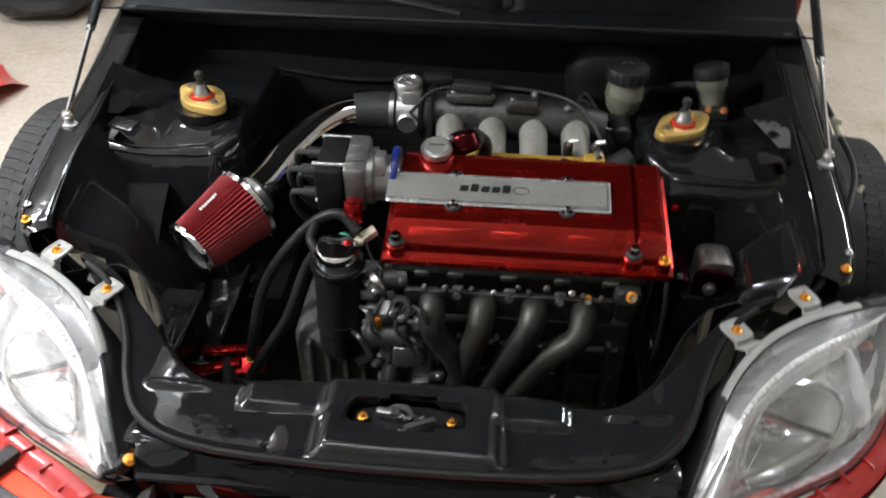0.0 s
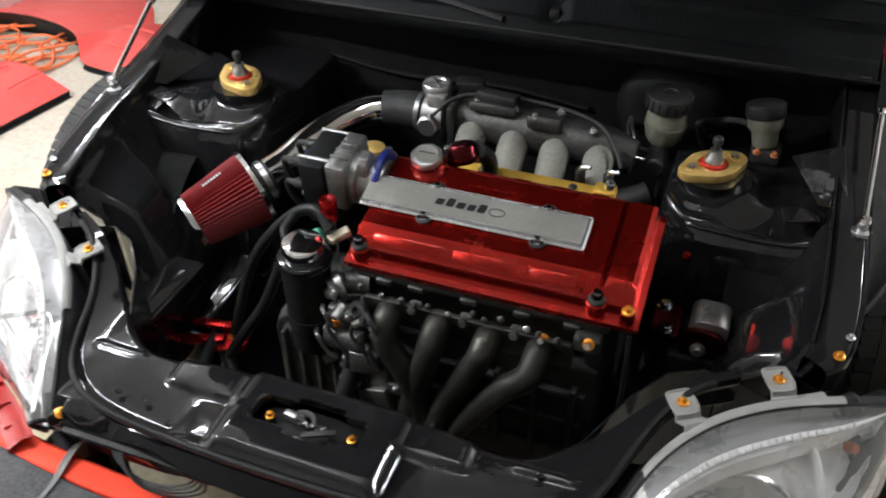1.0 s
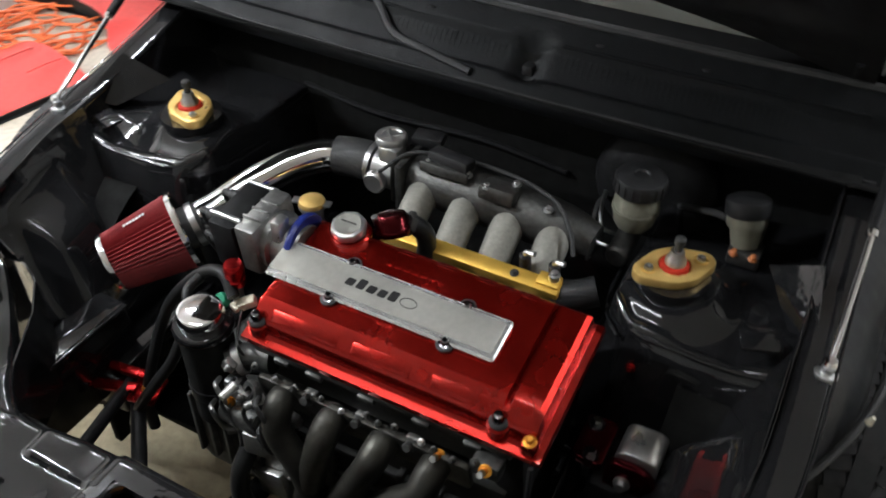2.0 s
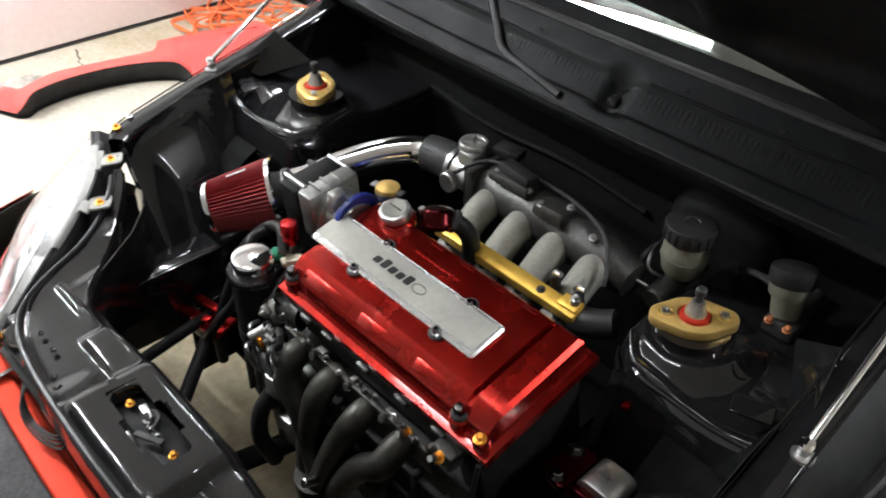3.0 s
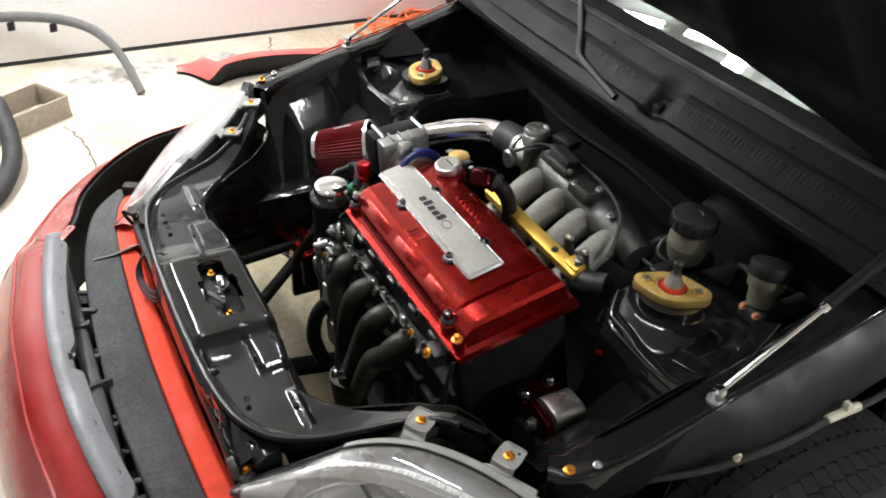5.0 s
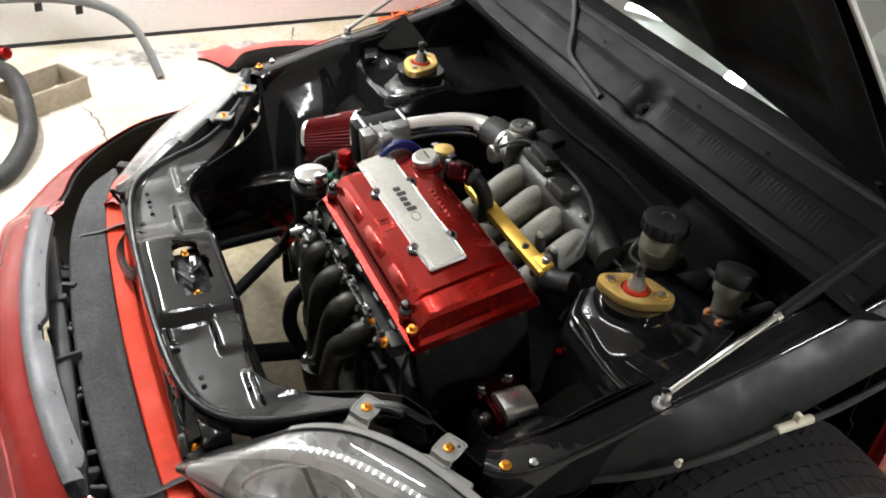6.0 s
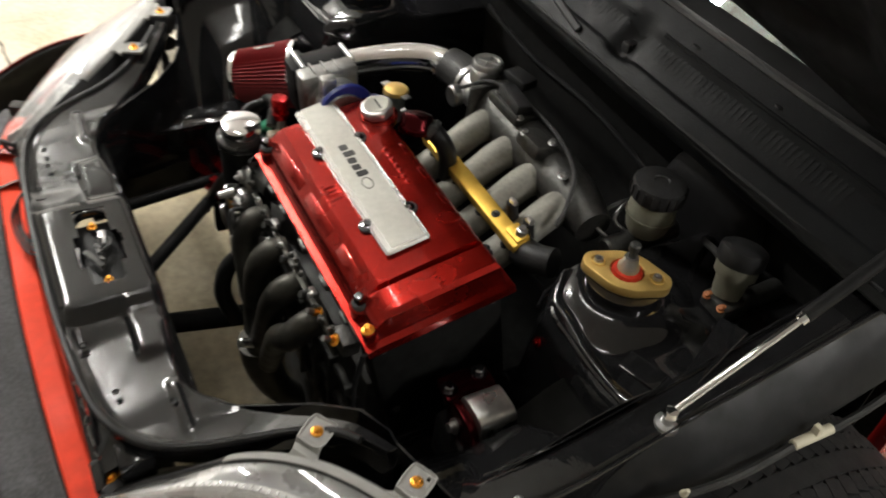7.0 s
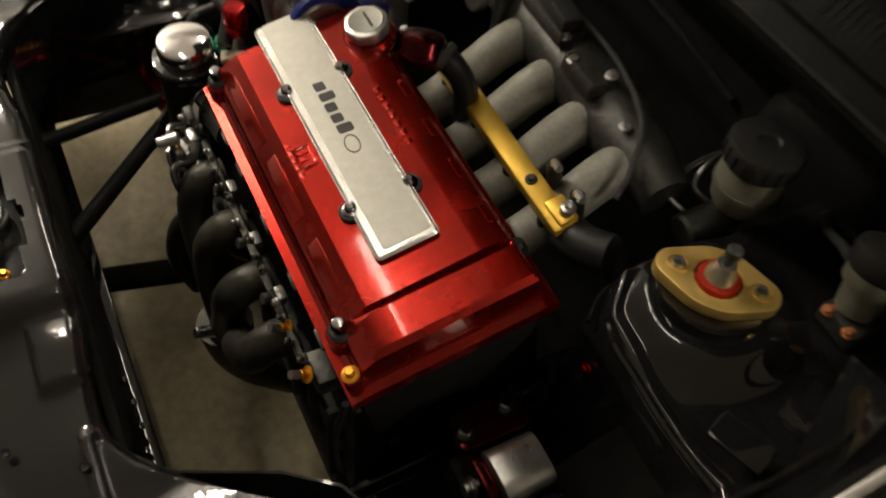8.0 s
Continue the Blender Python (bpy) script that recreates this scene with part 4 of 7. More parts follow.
    for x, y in ((-0.137, 0.0915), (-0.137, 0.1635), (0.065, 0.0915), (0.065, 0.1635)):
        turn = ENGINE @ pose(x, y, 0.0635)
        part("bolt_seat", turned([(0, -0.003), (0.0145, -0.003), (0.0145, 0.0012), (0.0125, 0.0022), (0, 0.0022)], turn, 20), RUBBER, cover, "black rubber washer")
        part("cover_bolt", turned([(0, 0.011), (0.004, 0.0112), (0.0062, 0.009), (0.0068, 0.004), (0.0105, 0.003), (0.0105, 0), (0, 0)], turn, 16), DARK_CHROME, cover, "round dark chrome cover bolt")
    # pressed outline emblem and row of raised marks
    top = ENGINE @ pose(0, 0, 0.0602)
    for w, h in ((0.036, 0.022), (0.030, 0.017)):
        ring = rounded([(-w / 2, -h / 2), (w / 2, -h / 2), (w / 2 * 0.92, h / 2), (-w / 2 * 0.92, h / 2)], 0.004, 4)
        part("emblem_line", hose([top @ Vector((-0.035 + a, 0.074 + b, 0.0004)) for a, b in ring[::2]] + [top @ Vector((-0.035 + ring[0][0], 0.074 + ring[0][1], 0.0004))], 0.0007, 5, 2), CANDY_RED, cover)
    for a in (-0.006, 0.006):
        part("emblem_line", hose([top @ Vector((-0.035 + a, 0.066, 0.0004)), top @ Vector((-0.035 + a * 0.8, 0.074, 0.0004)), top @ Vector((-0.035 + a, 0.082, 0.0004))], 0.0009, 5, 3), CANDY_RED, cover)
    for n in range(5):
        part("raised_mark", box((0.0075, 0.006, 0.0012), ENGINE @ pose(-0.060 + 0.0125 * n, 0.0615, 0.0595), 0.0004), CANDY_RED, cover)
    for n in range(7):
        part("raised_mark", box((0.010, 0.008, 0.0012), ENGINE @ pose(-0.085 + 0.0155 * n, 0.190, 0.0628), 0.0004), CANDY_RED, cover)
    for n in range(4):
        part("rear_notch", box((0.03, 0.012, 0.004), ENGINE @ pose(-0.07 + 0.07 * n, 0.222, 0.060, -20), 0.001), CANDY_RED, cover)
    # gold washer bolt at the timing end
    part("gold_bolt", bolt_head(ENGINE @ Vector((0.234, 0.013, 0.0375)), ENGINE.to_3x3() @ Vector((0, 0, 1)), 0.006, 0.009, 0.0100), BOLT_GOLD, cover, "gold anodised bolt")
    part("timing_pad", box((0.024, 0.022, 0.034), ENGINE @ pose(0.234, 0.014, 0.0205), 0.006), CANDY_RED, cover)
    # filler cap
    cap = ENGINE @ pose(-0.178, 0.220, 0.050)
    part("filler_neck", turned([(0, 0), (0.034, 0), (0.036, 0.010), (0.031, 0.016), (0, 0.016)], cap, 28), CANDY_RED, cover)
    knob = [(0.030 * (1 - 0.05 * (k % 2)) * math.cos(radians(22.5 * k)), 0.030 * (1 - 0.05 * (k % 2)) * math.sin(radians(22.5 * k))) for k in range(16)]
    oil = part("oil_cap", plate(knob, 0.018, cap @ pose(0, 0, 0.017), 0.004, steps=2), BRUSHED, cover, "polished aluminium oil cap")
    part("cap_face", turned([(0.023, 0.0), (0.022, 0.0012), (0.018, 0.0006), (0, 0.0006)], cap @ pose(0, 0, 0.035), 28), PLATE_GREY, oil)
    for k in range(5):
        part("cap_mark", box((0.005, 0.003, 0.0008), cap @ pose(-0.012 + 0.006 * k, 0.003, 0.0358)), DARK_METAL, oil)
    return cover


valve_cover()


def engine_body():
    part("cylinder_head", box((0.46, 0.215, 0.115), ENGINE @ pose(-0.015, 0.125, -0.060), 0.008), ALUMINIUM, engine, "dirty cast aluminium cylinder head")
    part("head_ledge", box((0.45, 0.02, 0.018), ENGINE @ pose(-0.015, 0.012, -0.014), 0.004), ALUMINIUM, engine)
    block = part("block", box((0.44, 0.25, 0.30), pose(0.17, 1.285, 0.42), 0.02), DARK_METAL, engine, "dark cast iron block")
    for n in range(6):
        part("block_rib", box((0.012, 0.03, 0.20), pose(0.0 + 0.07 * n, 1.155, 0.43), 0.004), DARK_METAL, block)
    for n in range(3):
        part("block_rib", box((0.40, 0.02, 0.012), pose(0.17, 1.157, 0.36 + 0.075 * n), 0.004), DARK_METAL, block)
    part("oil_pan", box((0.40, 0.24, 0.13), pose(0.17, 1.28, 0.215), 0.02), DARK_METAL, engine)
    timing = part("timing_cover", box((0.06, 0.235, 0.26), ENGINE @ pose(0.198, 0.125, -0.135), 0.016), MATTE_BLACK_SHADE, engine, "black plastic timing cover")
    for y, z in ((0.03, -0.03), (0.22, -0.03), (0.03, -0.2), (0.2, -0.22)):
        part("timing_bolt", bolt_head(ENGINE @ Vector((0.228, y, z)), (1, 0, 0), 0.005, 0.005, 0.008), DARK_METAL, timing)
    part("pulley", turned([(0, 0), (0.06, 0), (0.062, 0.006), (0.055, 0.010), (0.055, 0.018), (0.062, 0.022), (0.062, 0.03), (0.02, 0.03), (0.02, 0.022), (0, 0.022)], along((0.45, 1.26, 0.36), (0.5, 1.26, 0.36)), 32), DARK_METAL, engine)
    # gearbox at the other end
    gear = part("gearbox", box((0.20, 0.26, 0.24), pose(-0.16, 1.27, 0.40, 0, 0, 0), 0.045, 3), GEARBOX, engine, "dirty cast aluminium gearbox")
    part("bell_housing", turned([(0, 0), (0.155, 0), (0.155, 0.03), (0.13, 0.07), (0.09, 0.11), (0, 0.11)], along((-0.03, 1.28, 0.42), (-0.2, 1.28, 0.42)), 32), GEARBOX, gear)
    for n in range(5):
        part("gearbox_rib", box((0.008, 0.02, 0.16), pose(-0.22 + 0.035 * n, 1.138, 0.42, 0, 0, 0), 0.003), GEARBOX, gear)
    part("starter", rod((-0.02, 1.10, 0.565), (-0.10, 1.105, 0.565), 0.026, n=20, bevel=0.005), ALUMINIUM, engine, "cast aluminium housing")
    part("bracket", box((0.075, 0.04, 0.10), pose(-0.015, 1.108, 0.515), 0.006), DIST_METAL, engine)
    part("bracket", box((0.055, 0.02, 0.05), pose(-0.02, 1.084, 0.535, 0, 0, 6), 0.004), DIST_METAL, engine)
    part("bracket", box((0.060, 0.05, 0.06), pose(-0.005, 1.10, 0.440, 0, -12), 0.006), DIST_METAL, engine)
    part("bracket", box((0.03, 0.03, 0.05), pose(-0.085, 1.12, 0.60), 0.006), STEEL, engine)
    part("bracket_bolt", bolt_head((-0.08, 1.095, 0.60), (0, -1, 0.4), 0.008, 0.008, 0.012), BOLT_GOLD, engine, "gold bolt")
    # coolant outlet, steel end ring and clip under the cover's corner
    part("outlet_neck", hose([(-0.03, 1.16, 0.66), (-0.075, 1.15, 0.655), (-0.10, 1.13, 0.645)], [0.026, 0.022, 0.024], 14, 5), ALUMINIUM, engine)
    part("hose_clamp", turned([(0.025, 0), (0.029, 0), (0.029, 0.012), (0.025, 0.012)], along((-0.082, 1.145, 0.652), (-0.10, 1.13, 0.645)), 20), STEEL, engine)
    part("shiny_ring", turned([(0.012, 0), (0.020, 0), (0.022, 0.006), (0.020, 0.012), (0.012, 0.012), (0.012, 0)], along((-0.03, 1.105, 0.635), (-0.04, 1.08, 0.645)), 20), ALUMINIUM, engine)
    part("lower_hose", hose([(-0.05, 1.09, 0.50), (-0.055, 1.06, 0.46), (-0.05, 1.05, 0.40), (-0.04, 1.07, 0.33)], 0.017, 12, 6), HOSE_RUBBER, engine)
    part("dipstick_tube", hose([(0.428, 1.135, 0.70), (0.432, 1.12, 0.62), (0.43, 1.13, 0.5), (0.425, 1.15, 0.38)], 0.0042, 8, 6), DULL_BLACK, engine)
    random.seed(21)
    for n in range(13):
        x = -0.025 + 0.031 * n + random.uniform(-0.012, 0.012)
        part("head_nut", bolt_head((x, 1.117 + random.uniform(-0.004, 0.003), 0.681 + random.uniform(-0.010, 0.006)), (random.uniform(-0.2, 0.2), -0.9, 0.5), random.uniform(0.003, 0.005), random.uniform(0.004, 0.008), random.uniform(0.0045, 0.007)), STEEL if n % 4 == 1 else ALUMINIUM, engine)
    # fittings and castings on the gearbox end
    for x, y, z, w, h, turn in ((-0.055, 1.098, 0.625, 0.034, 0.022, 12), (-0.095, 1.105, 0.56, 0.024, 0.040, -8), (0.005, 1.092, 0.600, 0.026, 0.018, 20), (-0.060, 1.090, 0.465, 0.040, 0.020, -14), (0.030, 1.094, 0.475, 0.030, 0.030, 6), (-0.085, 1.115, 0.66, 0.022, 0.022, 30)):
        lug = part("casting_lug", box((w, 0.016, h), pose(x, y, z, random.uniform(-12, 12), turn, random.uniform(-10, 10)), 0.004), DIST_METAL, engine)
        part("lug_bolt", bolt_head((x + 0.2 * w, y - 0.009, z + 0.15 * h), (0, -1, 0.3), 0.0042, 0.006, 0.006), STEEL, lug)
    for x0 in (-0.065, -0.02):
        part("loom", hose([(x0, 1.10, 0.655), (x0 - 0.022, 1.082, 0.60), (x0 + 0.012, 1.078, 0.545), (x0 - 0.006, 1.088, 0.47), (x0 + 0.01, 1.10, 0.40)], 0.0038, 7, 6), RUBBER, engine)
    for x in (0.0, 0.06, 0.155, 0.25, 0.335):
        part("head_lug", box((0.030, 0.012, 0.015), ENGINE @ pose(x - 0.185, 0.002, -0.022), 0.004), ALUMINIUM, engine)


engine_body()


def small_hardware():
    """Bolts, unions and short pipes between the catch can and the header."""
    random.seed(21)
    for n in range(22):
        x, y, z = random.uniform(-0.125, 0.015), random.uniform(1.085, 1.135), random.uniform(0.42, 0.665)
        kind = n % 4
        if kind == 0:
            part("fixing_bolt", bolt_head((x, y, z), (random.uniform(-0.3, 0.3), -1, random.uniform(0, 0.8)), 0.006, 0.007, 0.009), STEEL, engine)
        elif kind == 1:
            part("union", rod((x, y, z), (x + random.uniform(-0.02, 0.02), y - 0.03, z + random.uniform(-0.01, 0.02)), 0.009, 0.007, n=12, bevel=0.0015), BRUSHED, engine)
        elif kind == 2:
            part("small_pipe", hose([(x, y, z), (x + 0.015, y - 0.025, z + 0.012), (x + 0.03, y - 0.02, z - 0.03), (x + 0.028, y + 0.01, z - 0.07)], 0.0042, 8, 5), STEEL if n % 8 == 2 else RUBBER, engine)
        else:
            part("small_bracket", box((0.03, 0.018, 0.022), pose(x, y, z, random.uniform(-20, 20), random.uniform(-20, 20), random.uniform(-30, 30)), 0.003), DIST_METAL if n % 8 == 3 else ALUMINIUM, engine)


small_hardware()


def exhaust_header():
    header = thing("exhaust_header", (0.16, 1.10, 0.34), "dark coated four-into-one exhaust header bolted to the head", "exhaust header")
    flange = rounded([(-0.03, -0.035), (0.345, -0.035), (0.345, 0.03), (-0.03, 0.03)], 0.012, 3)
    part("flange", plate(flange, 0.010, Matrix.Translation((0, 1.128, 0.640)) @ pose(0, 0, 0, 90 + 11.5), 0.002), HEADER_METAL, header)
    xs = (0.022, 0.112, 0.202, 0.290)
    ends = ((0.10, 1.078, 0.40), (0.050, 1.082, 0.36), (0.088, 1.066, 0.35), (0.125, 1.085, 0.37))
    mids = (((0.028, 1.080, 0.600), (0.07, 1.076, 0.53)), ((0.105, 1.078, 0.600), (0.075, 1.078, 0.48)), ((0.190, 1.078, 0.605), (0.135, 1.078, 0.485)), ((0.280, 1.074, 0.610), (0.225, 1.072, 0.55)))
    for x, (a, b), e in zip(xs, mids, ends):
        part("runner", hose([(x, 1.128, 0.642), (x, 1.098, 0.640), a, b, e], [0.024, 0.024, 0.0235, 0.023, 0.022], 16, 8), HEADER_METAL, header)
    part("collector", hose([(0.09, 1.078, 0.40), (0.088, 1.084, 0.32), (0.09, 1.11, 0.24), (0.10, 1.17, 0.17)], [0.043, 0.037, 0.030, 0.028], 16, 6), HEADER_METAL, header)
    for x in (0.066, 0.158, 0.247):
        part("header_nut", bolt_head((x, 1.116, 0.662), (0, -0.9, 0.35), 0.008, 0.011, 0.011), DARK_METAL, header)
        part("stud_boss", box((0.022, 0.014, 0.015), pose(x, 1.126, 0.662), 0.004), DIST_METAL, header)
    for x, y, z in ((0.294, 1.118, 0.664), (0.369, 1.115, 0.680)):
        part("gold_bolt", bolt_head((x, y, z), (0, -0.8, 0.6), 0.0062, 0.010, 0.0100), BOLT_GOLD, header, "gold anodised bolt with washer")
        part("bolt_tip", rod((x, y - 0.010, z + 0.007), (x, y - 0.020, z + 0.014), 0.005, n=10), STEEL, header)
    part("bolt_lug", box((0.045, 0.03, 0.03), pose(0.365, 1.135, 0.668), 0.005), ALUMINIUM, header)
    part("sensor", rod((0.12, 1.08, 0.42), (0.12, 1.03, 0.445), 0.009, n=12, bevel=0.002), STEEL, header)


exhaust_header()


def intake_manifold():
    inlet = thing("intake_manifold", (0.13, 1.56, 0.70), "cast aluminium intake manifold with four runners and a plenum", "intake manifold")
    for x in (0.020, 0.110, 0.197, 0.285):
        part("runner", hose([(x, 1.395, 0.650), (x, 1.445, 0.670), (x - 0.002, 1.50, 0.704), (x - 0.004, 1.55, 0.734), (x - 0.006, 1.60, 0.742)], [0.030, 0.029, 0.029, 0.030, 0.033], 18, 7), RUNNER_ALUMINIUM, inlet, "sandblasted aluminium runner")
    part("head_flange", box((0.42, 0.02, 0.07), pose(0.15, 1.395, 0.69, 30), 0.006), ALUMINIUM, inlet)
    plenum = part("plenum", hose([(-0.055, 1.612, 0.745), (0.02, 1.612, 0.748), (0.15, 1.61, 0.748), (0.28, 1.605, 0.742), (0.345, 1.60, 0.735)], [0.042, 0.048, 0.050, 0.046, 0.034], 22, 7), ALUMINIUM, inlet, "cast aluminium plenum")
    part("plenum_flange", box((0.016, 0.115, 0.10), pose(-0.03, 1.612, 0.75), 0.006), ALUMINIUM, plenum)
    part("top_boss", box((0.10, 0.055, 0.022), pose(0.055, 1.60, 0.800, -8), 0.006), ALUMINIUM, plenum)
    part("top_boss", box((0.07, 0.05, 0.03), pose(0.165, 1.585, 0.793, -12), 0.008), ALUMINIUM, plenum)
    part("black_valve", box((0.085, 0.035, 0.022), pose(0.06, 1.598, 0.820, -8, 0, -6), 0.006), BLACK_PLASTIC, plenum)
    for x, y, z in ((0.02, 1.585, 0.808), (0.10, 1.585, 0.806), (0.145, 1.57, 0.806), (0.19, 1.60, 0.808), (0.26, 1.58, 0.79)):
        part("boss_bolt", bolt_head((x, y, z), (0, -0.1, 1), 0.006, 0.006, 0.009), STEEL, plenum)
    throttle = part("throttle_body", rod((-0.035, 1.612, 0.748), (-0.105, 1.612, 0.748), 0.040, n=24, bevel=0.004), BRUSHED, inlet, "machined throttle body")
    part("throttle_flange", box((0.012, 0.09, 0.09), pose(-0.05, 1.612, 0.748), 0.008), ALUMINIUM, throttle)
    part("throttle_wheel", rod((-0.075, 1.56, 0.755), (-0.075, 1.54, 0.755), 0.022, n=20, bevel=0.003), STEEL, throttle)
    cap = part("round_valve", turned([(0, 0), (0.026, 0), (0.026, 0.018), (0.031, 0.020), (0.031, 0.030), (0.028, 0.034), (0.022, 0.034), (0.020, 0.031), (0, 0.031)], Matrix.Translation((-0.08, 1.620, 0.785)), 28), BRUSHED, inlet, "round metal valve on the throttle body")
    part("valve_rib", box((0.044, 0.005, 0.004), pose(-0.08, 1.620, 0.817, 0, 0, 40), 0.001), STEEL, cap)
    part("valve_rib", box((0.044, 0.005, 0.004), pose(-0.08, 1.620, 0.817, 0, 0, 130), 0.001), STEEL, cap)
    part("valve_body", box((0.045, 0.04, 0.04), pose(-0.07, 1.605, 0.787), 0.008), BRUSHED, cap)
    part("map_sensor", box((0.06, 0.04, 0.02), pose(-0.02, 1.66, 0.805, 0, 0, 10), 0.004), BLACK_PLASTIC, inlet)
    # throttle cable and vacuum lines
    part("throttle_cable", hose([(-0.07, 1.555, 0.775), (-0.01, 1.60, 0.812), (0.14, 1.625, 0.808), (0.26, 1.60, 0.80), (0.31, 1.56, 0.775), (0.33, 1.53, 0.75)], 0.0040, 8, 7), RUBBER, inlet, "black throttle cable")
    for x in (0.262, 0.315):
        part("black_valve", rod((x, 1.490, 0.715), (x, 1.480, 0.765), 0.010, n=14, bevel=0.003), BLACK_PLASTIC, inlet)
        part("metal_elbow", hose([(x, 1.480, 0.763), (x + 0.004, 1.476, 0.773), (x + 0.02, 1.472, 0.778)], 0.005, 8, 4), STEEL, inlet)
    part("black_canister", hose([(0.325, 1.47, 0.71), (0.36, 1.475, 0.72), (0.39, 1.49, 0.73)], 0.026, 14, 5), BLACK_PLASTIC, inlet)


intake_manifold()


def fuel_rail():
    rail = thing("fuel_rail", (0.165, 1.46, 0.71), "yellow gold anodised fuel rail with injectors", "fuel rail")
    bar = part("bar", box((0.345, 0.030, 0.026), pose(0.165, 1.460, 0.726, 16), 0.004), RAIL_GOLD, rail, "yellow gold anodised bar")
    for x in (0.075, 0.255):
        part("bar_bolt", bolt_head((x, 1.456, 0.738), (0, -0.28, 1), 0.005, 0.005, 0.008), DARK_METAL, bar)
    part("regulator", box((0.040, 0.026, 0.014), pose(0.315, 1.464, 0.739, 16), 0.003), RAIL_GOLD, rail)
    part("banjo", turned([(0, 0), (0.010, 0), (0.010, 0.010), (0.006, 0.012), (0.006, 0.016), (0, 0.016)], Matrix.Translation((0.322, 1.466, 0.745)), 16), STEEL, rail)
    for x in (0.025, 0.115, 0.205, 0.295):
        part("injector", rod((x, 1.463, 0.716), (x, 1.445, 0.672), 0.009, n=12), BLACK_PLASTIC, rail)


fuel_rail()


def breather():
    cap = thing("breather_fitting", (0.053, 1.40, 0.77), "dark red anodised breather fitting on a black hose", "hose fitting")
    a, b = Vector((0.060, 1.392, 0.790)), Vector((0.048, 1.402, 0.826))
    part("collar", turned([(0, 0), (0.029, 0), (0.032, 0.004), (0.032, 0.014), (0.030, 0.017), (0.030, 0.030), (0.025, 0.037), (0.014, 0.040), (0, 0.041)], along(a, b), 24), WINE_ANODISED, cap)
    part("elbow", hose([(0.055, 1.405, 0.806), (0.078, 1.418, 0.802), (0.092, 1.434, 0.780), (0.092, 1.447, 0.745), (0.085, 1.452, 0.70)], 0.017, 14, 6), HOSE_RUBBER, cap)
    part("fitting_nut", plate(hexagon(0.022), 0.012, along((0.072, 1.414, 0.805), (0.084, 1.424, 0.797)), 0.002), DARK_METAL, cap)
    part("stud", rod((0.035, 1.385, 0.80), (0.030, 1.380, 0.825), 0.006, n=10, bevel=0.001), STEEL, cap)


breather()


def distributor():
    dist = thing("distributor", (-0.15, 1.31, 0.74), "grey cast distributor with a black cap on the head", "distributor")
    part("body", turned([(0, 0), (0.040, 0), (0.043, 0.01), (0.043, 0.045), (0.050, 0.05), (0.050, 0.07), (0, 0.07)], along((-0.055, 1.305, 0.775), (-0.125, 1.305, 0.775)), 26), DIST_METAL, dist, "cast aluminium body")
    part("end_box", box((0.040, 0.112, 0.098), pose(-0.136, 1.305, 0.782, 6), 0.007), DIST_METAL, dist)
    for n in range(4):
        part("fin", box((0.034, 0.004, 0.006), pose(-0.136, 1.272 + 0.024 * n, 0.832, 6), 0.001), DIST_METAL, dist)
    cap = part("cap", box((0.052, 0.112, 0.10), pose(-0.182, 1.302, 0.777, 6), 0.007), DULL_BLACK, dist, "black plastic cap")
    for n, (y, z) in enumerate(((1.28, 0.80), (1.34, 0.80), (1.28, 0.75), (1.34, 0.75))):
        part("lead_tower", rod((-0.205, y, z), (-0.238, y, z), 0.011, n=12, bevel=0.002), RUBBER, cap)
        part("lead", hose([(-0.234, y, z), (-0.262, y + 0.01, z - 0.01), (-0.265, y + 0.03, z - 0.06), (-0.235, y + 0.05, z - 0.12)], 0.006, 8, 6), RUBBER, cap)
    for y, z in ((1.262, 0.825), (1.36, 0.825), (1.262, 0.745)):
        part("screw", rod((-0.15, y, z), (-0.213, y, z), 0.005, n=10, bevel=0.001), STEEL, dist)
    part("blue_ring", turned([(0.034, 0), (0.052, 0), (0.054, 0.005), (0.052, 0.012), (0.034, 0.012), (0.034, 0)], along((-0.060, 1.312, 0.778), (-0.078, 1.312, 0.778)), 28), BLUE_SILICONE, dist, "blue ring")
    part("lug", box((0.02, 0.03, 0.05), pose(-0.090, 1.285, 0.815), 0.005), BRUSHED, dist)


distributor()


def water_neck():
    neck = thing("water_neck", (-0.16, 1.455, 0.68), "aluminium water neck with a gold pressure cap", "water neck")
    part("neck", turned([(0, 0), (0.02, 0), (0.02, 0.05), (0.026, 0.055), (0.026, 0.062), (0, 0.062)], Matrix.Translation((-0.160, 1.462, 0.668)), 20), BRUSHED, neck)
    cap = part("cap", turned([(0, 0.008), (0.016, 0.008), (0.019, 0.006), (0.024, 0.005), (0.026, 0), (0.026, -0.004), (0, -0.004)], Matrix.Translation((-0.160, 1.462, 0.733)), 24), GOLD, neck, "gold pressure cap")
    for a in (0, 180):
        part("ear", box((0.02, 0.018, 0.004), Matrix.Translation((-0.160, 1.462, 0.733)) @ pose(0, 0, 0, 0, 0, a + 15) @ pose(0.028, 0, 0), 0.0015), STEEL, cap)
    part("blue_hose", hose([(-0.155, 1.43, 0.70), (-0.13, 1.40, 0.735), (-0.10, 1.375, 0.75), (-0.07, 1.355, 0.745)], 0.018, 12, 6), BLUE_SILICONE, neck, "blue silicone hose")


water_neck()


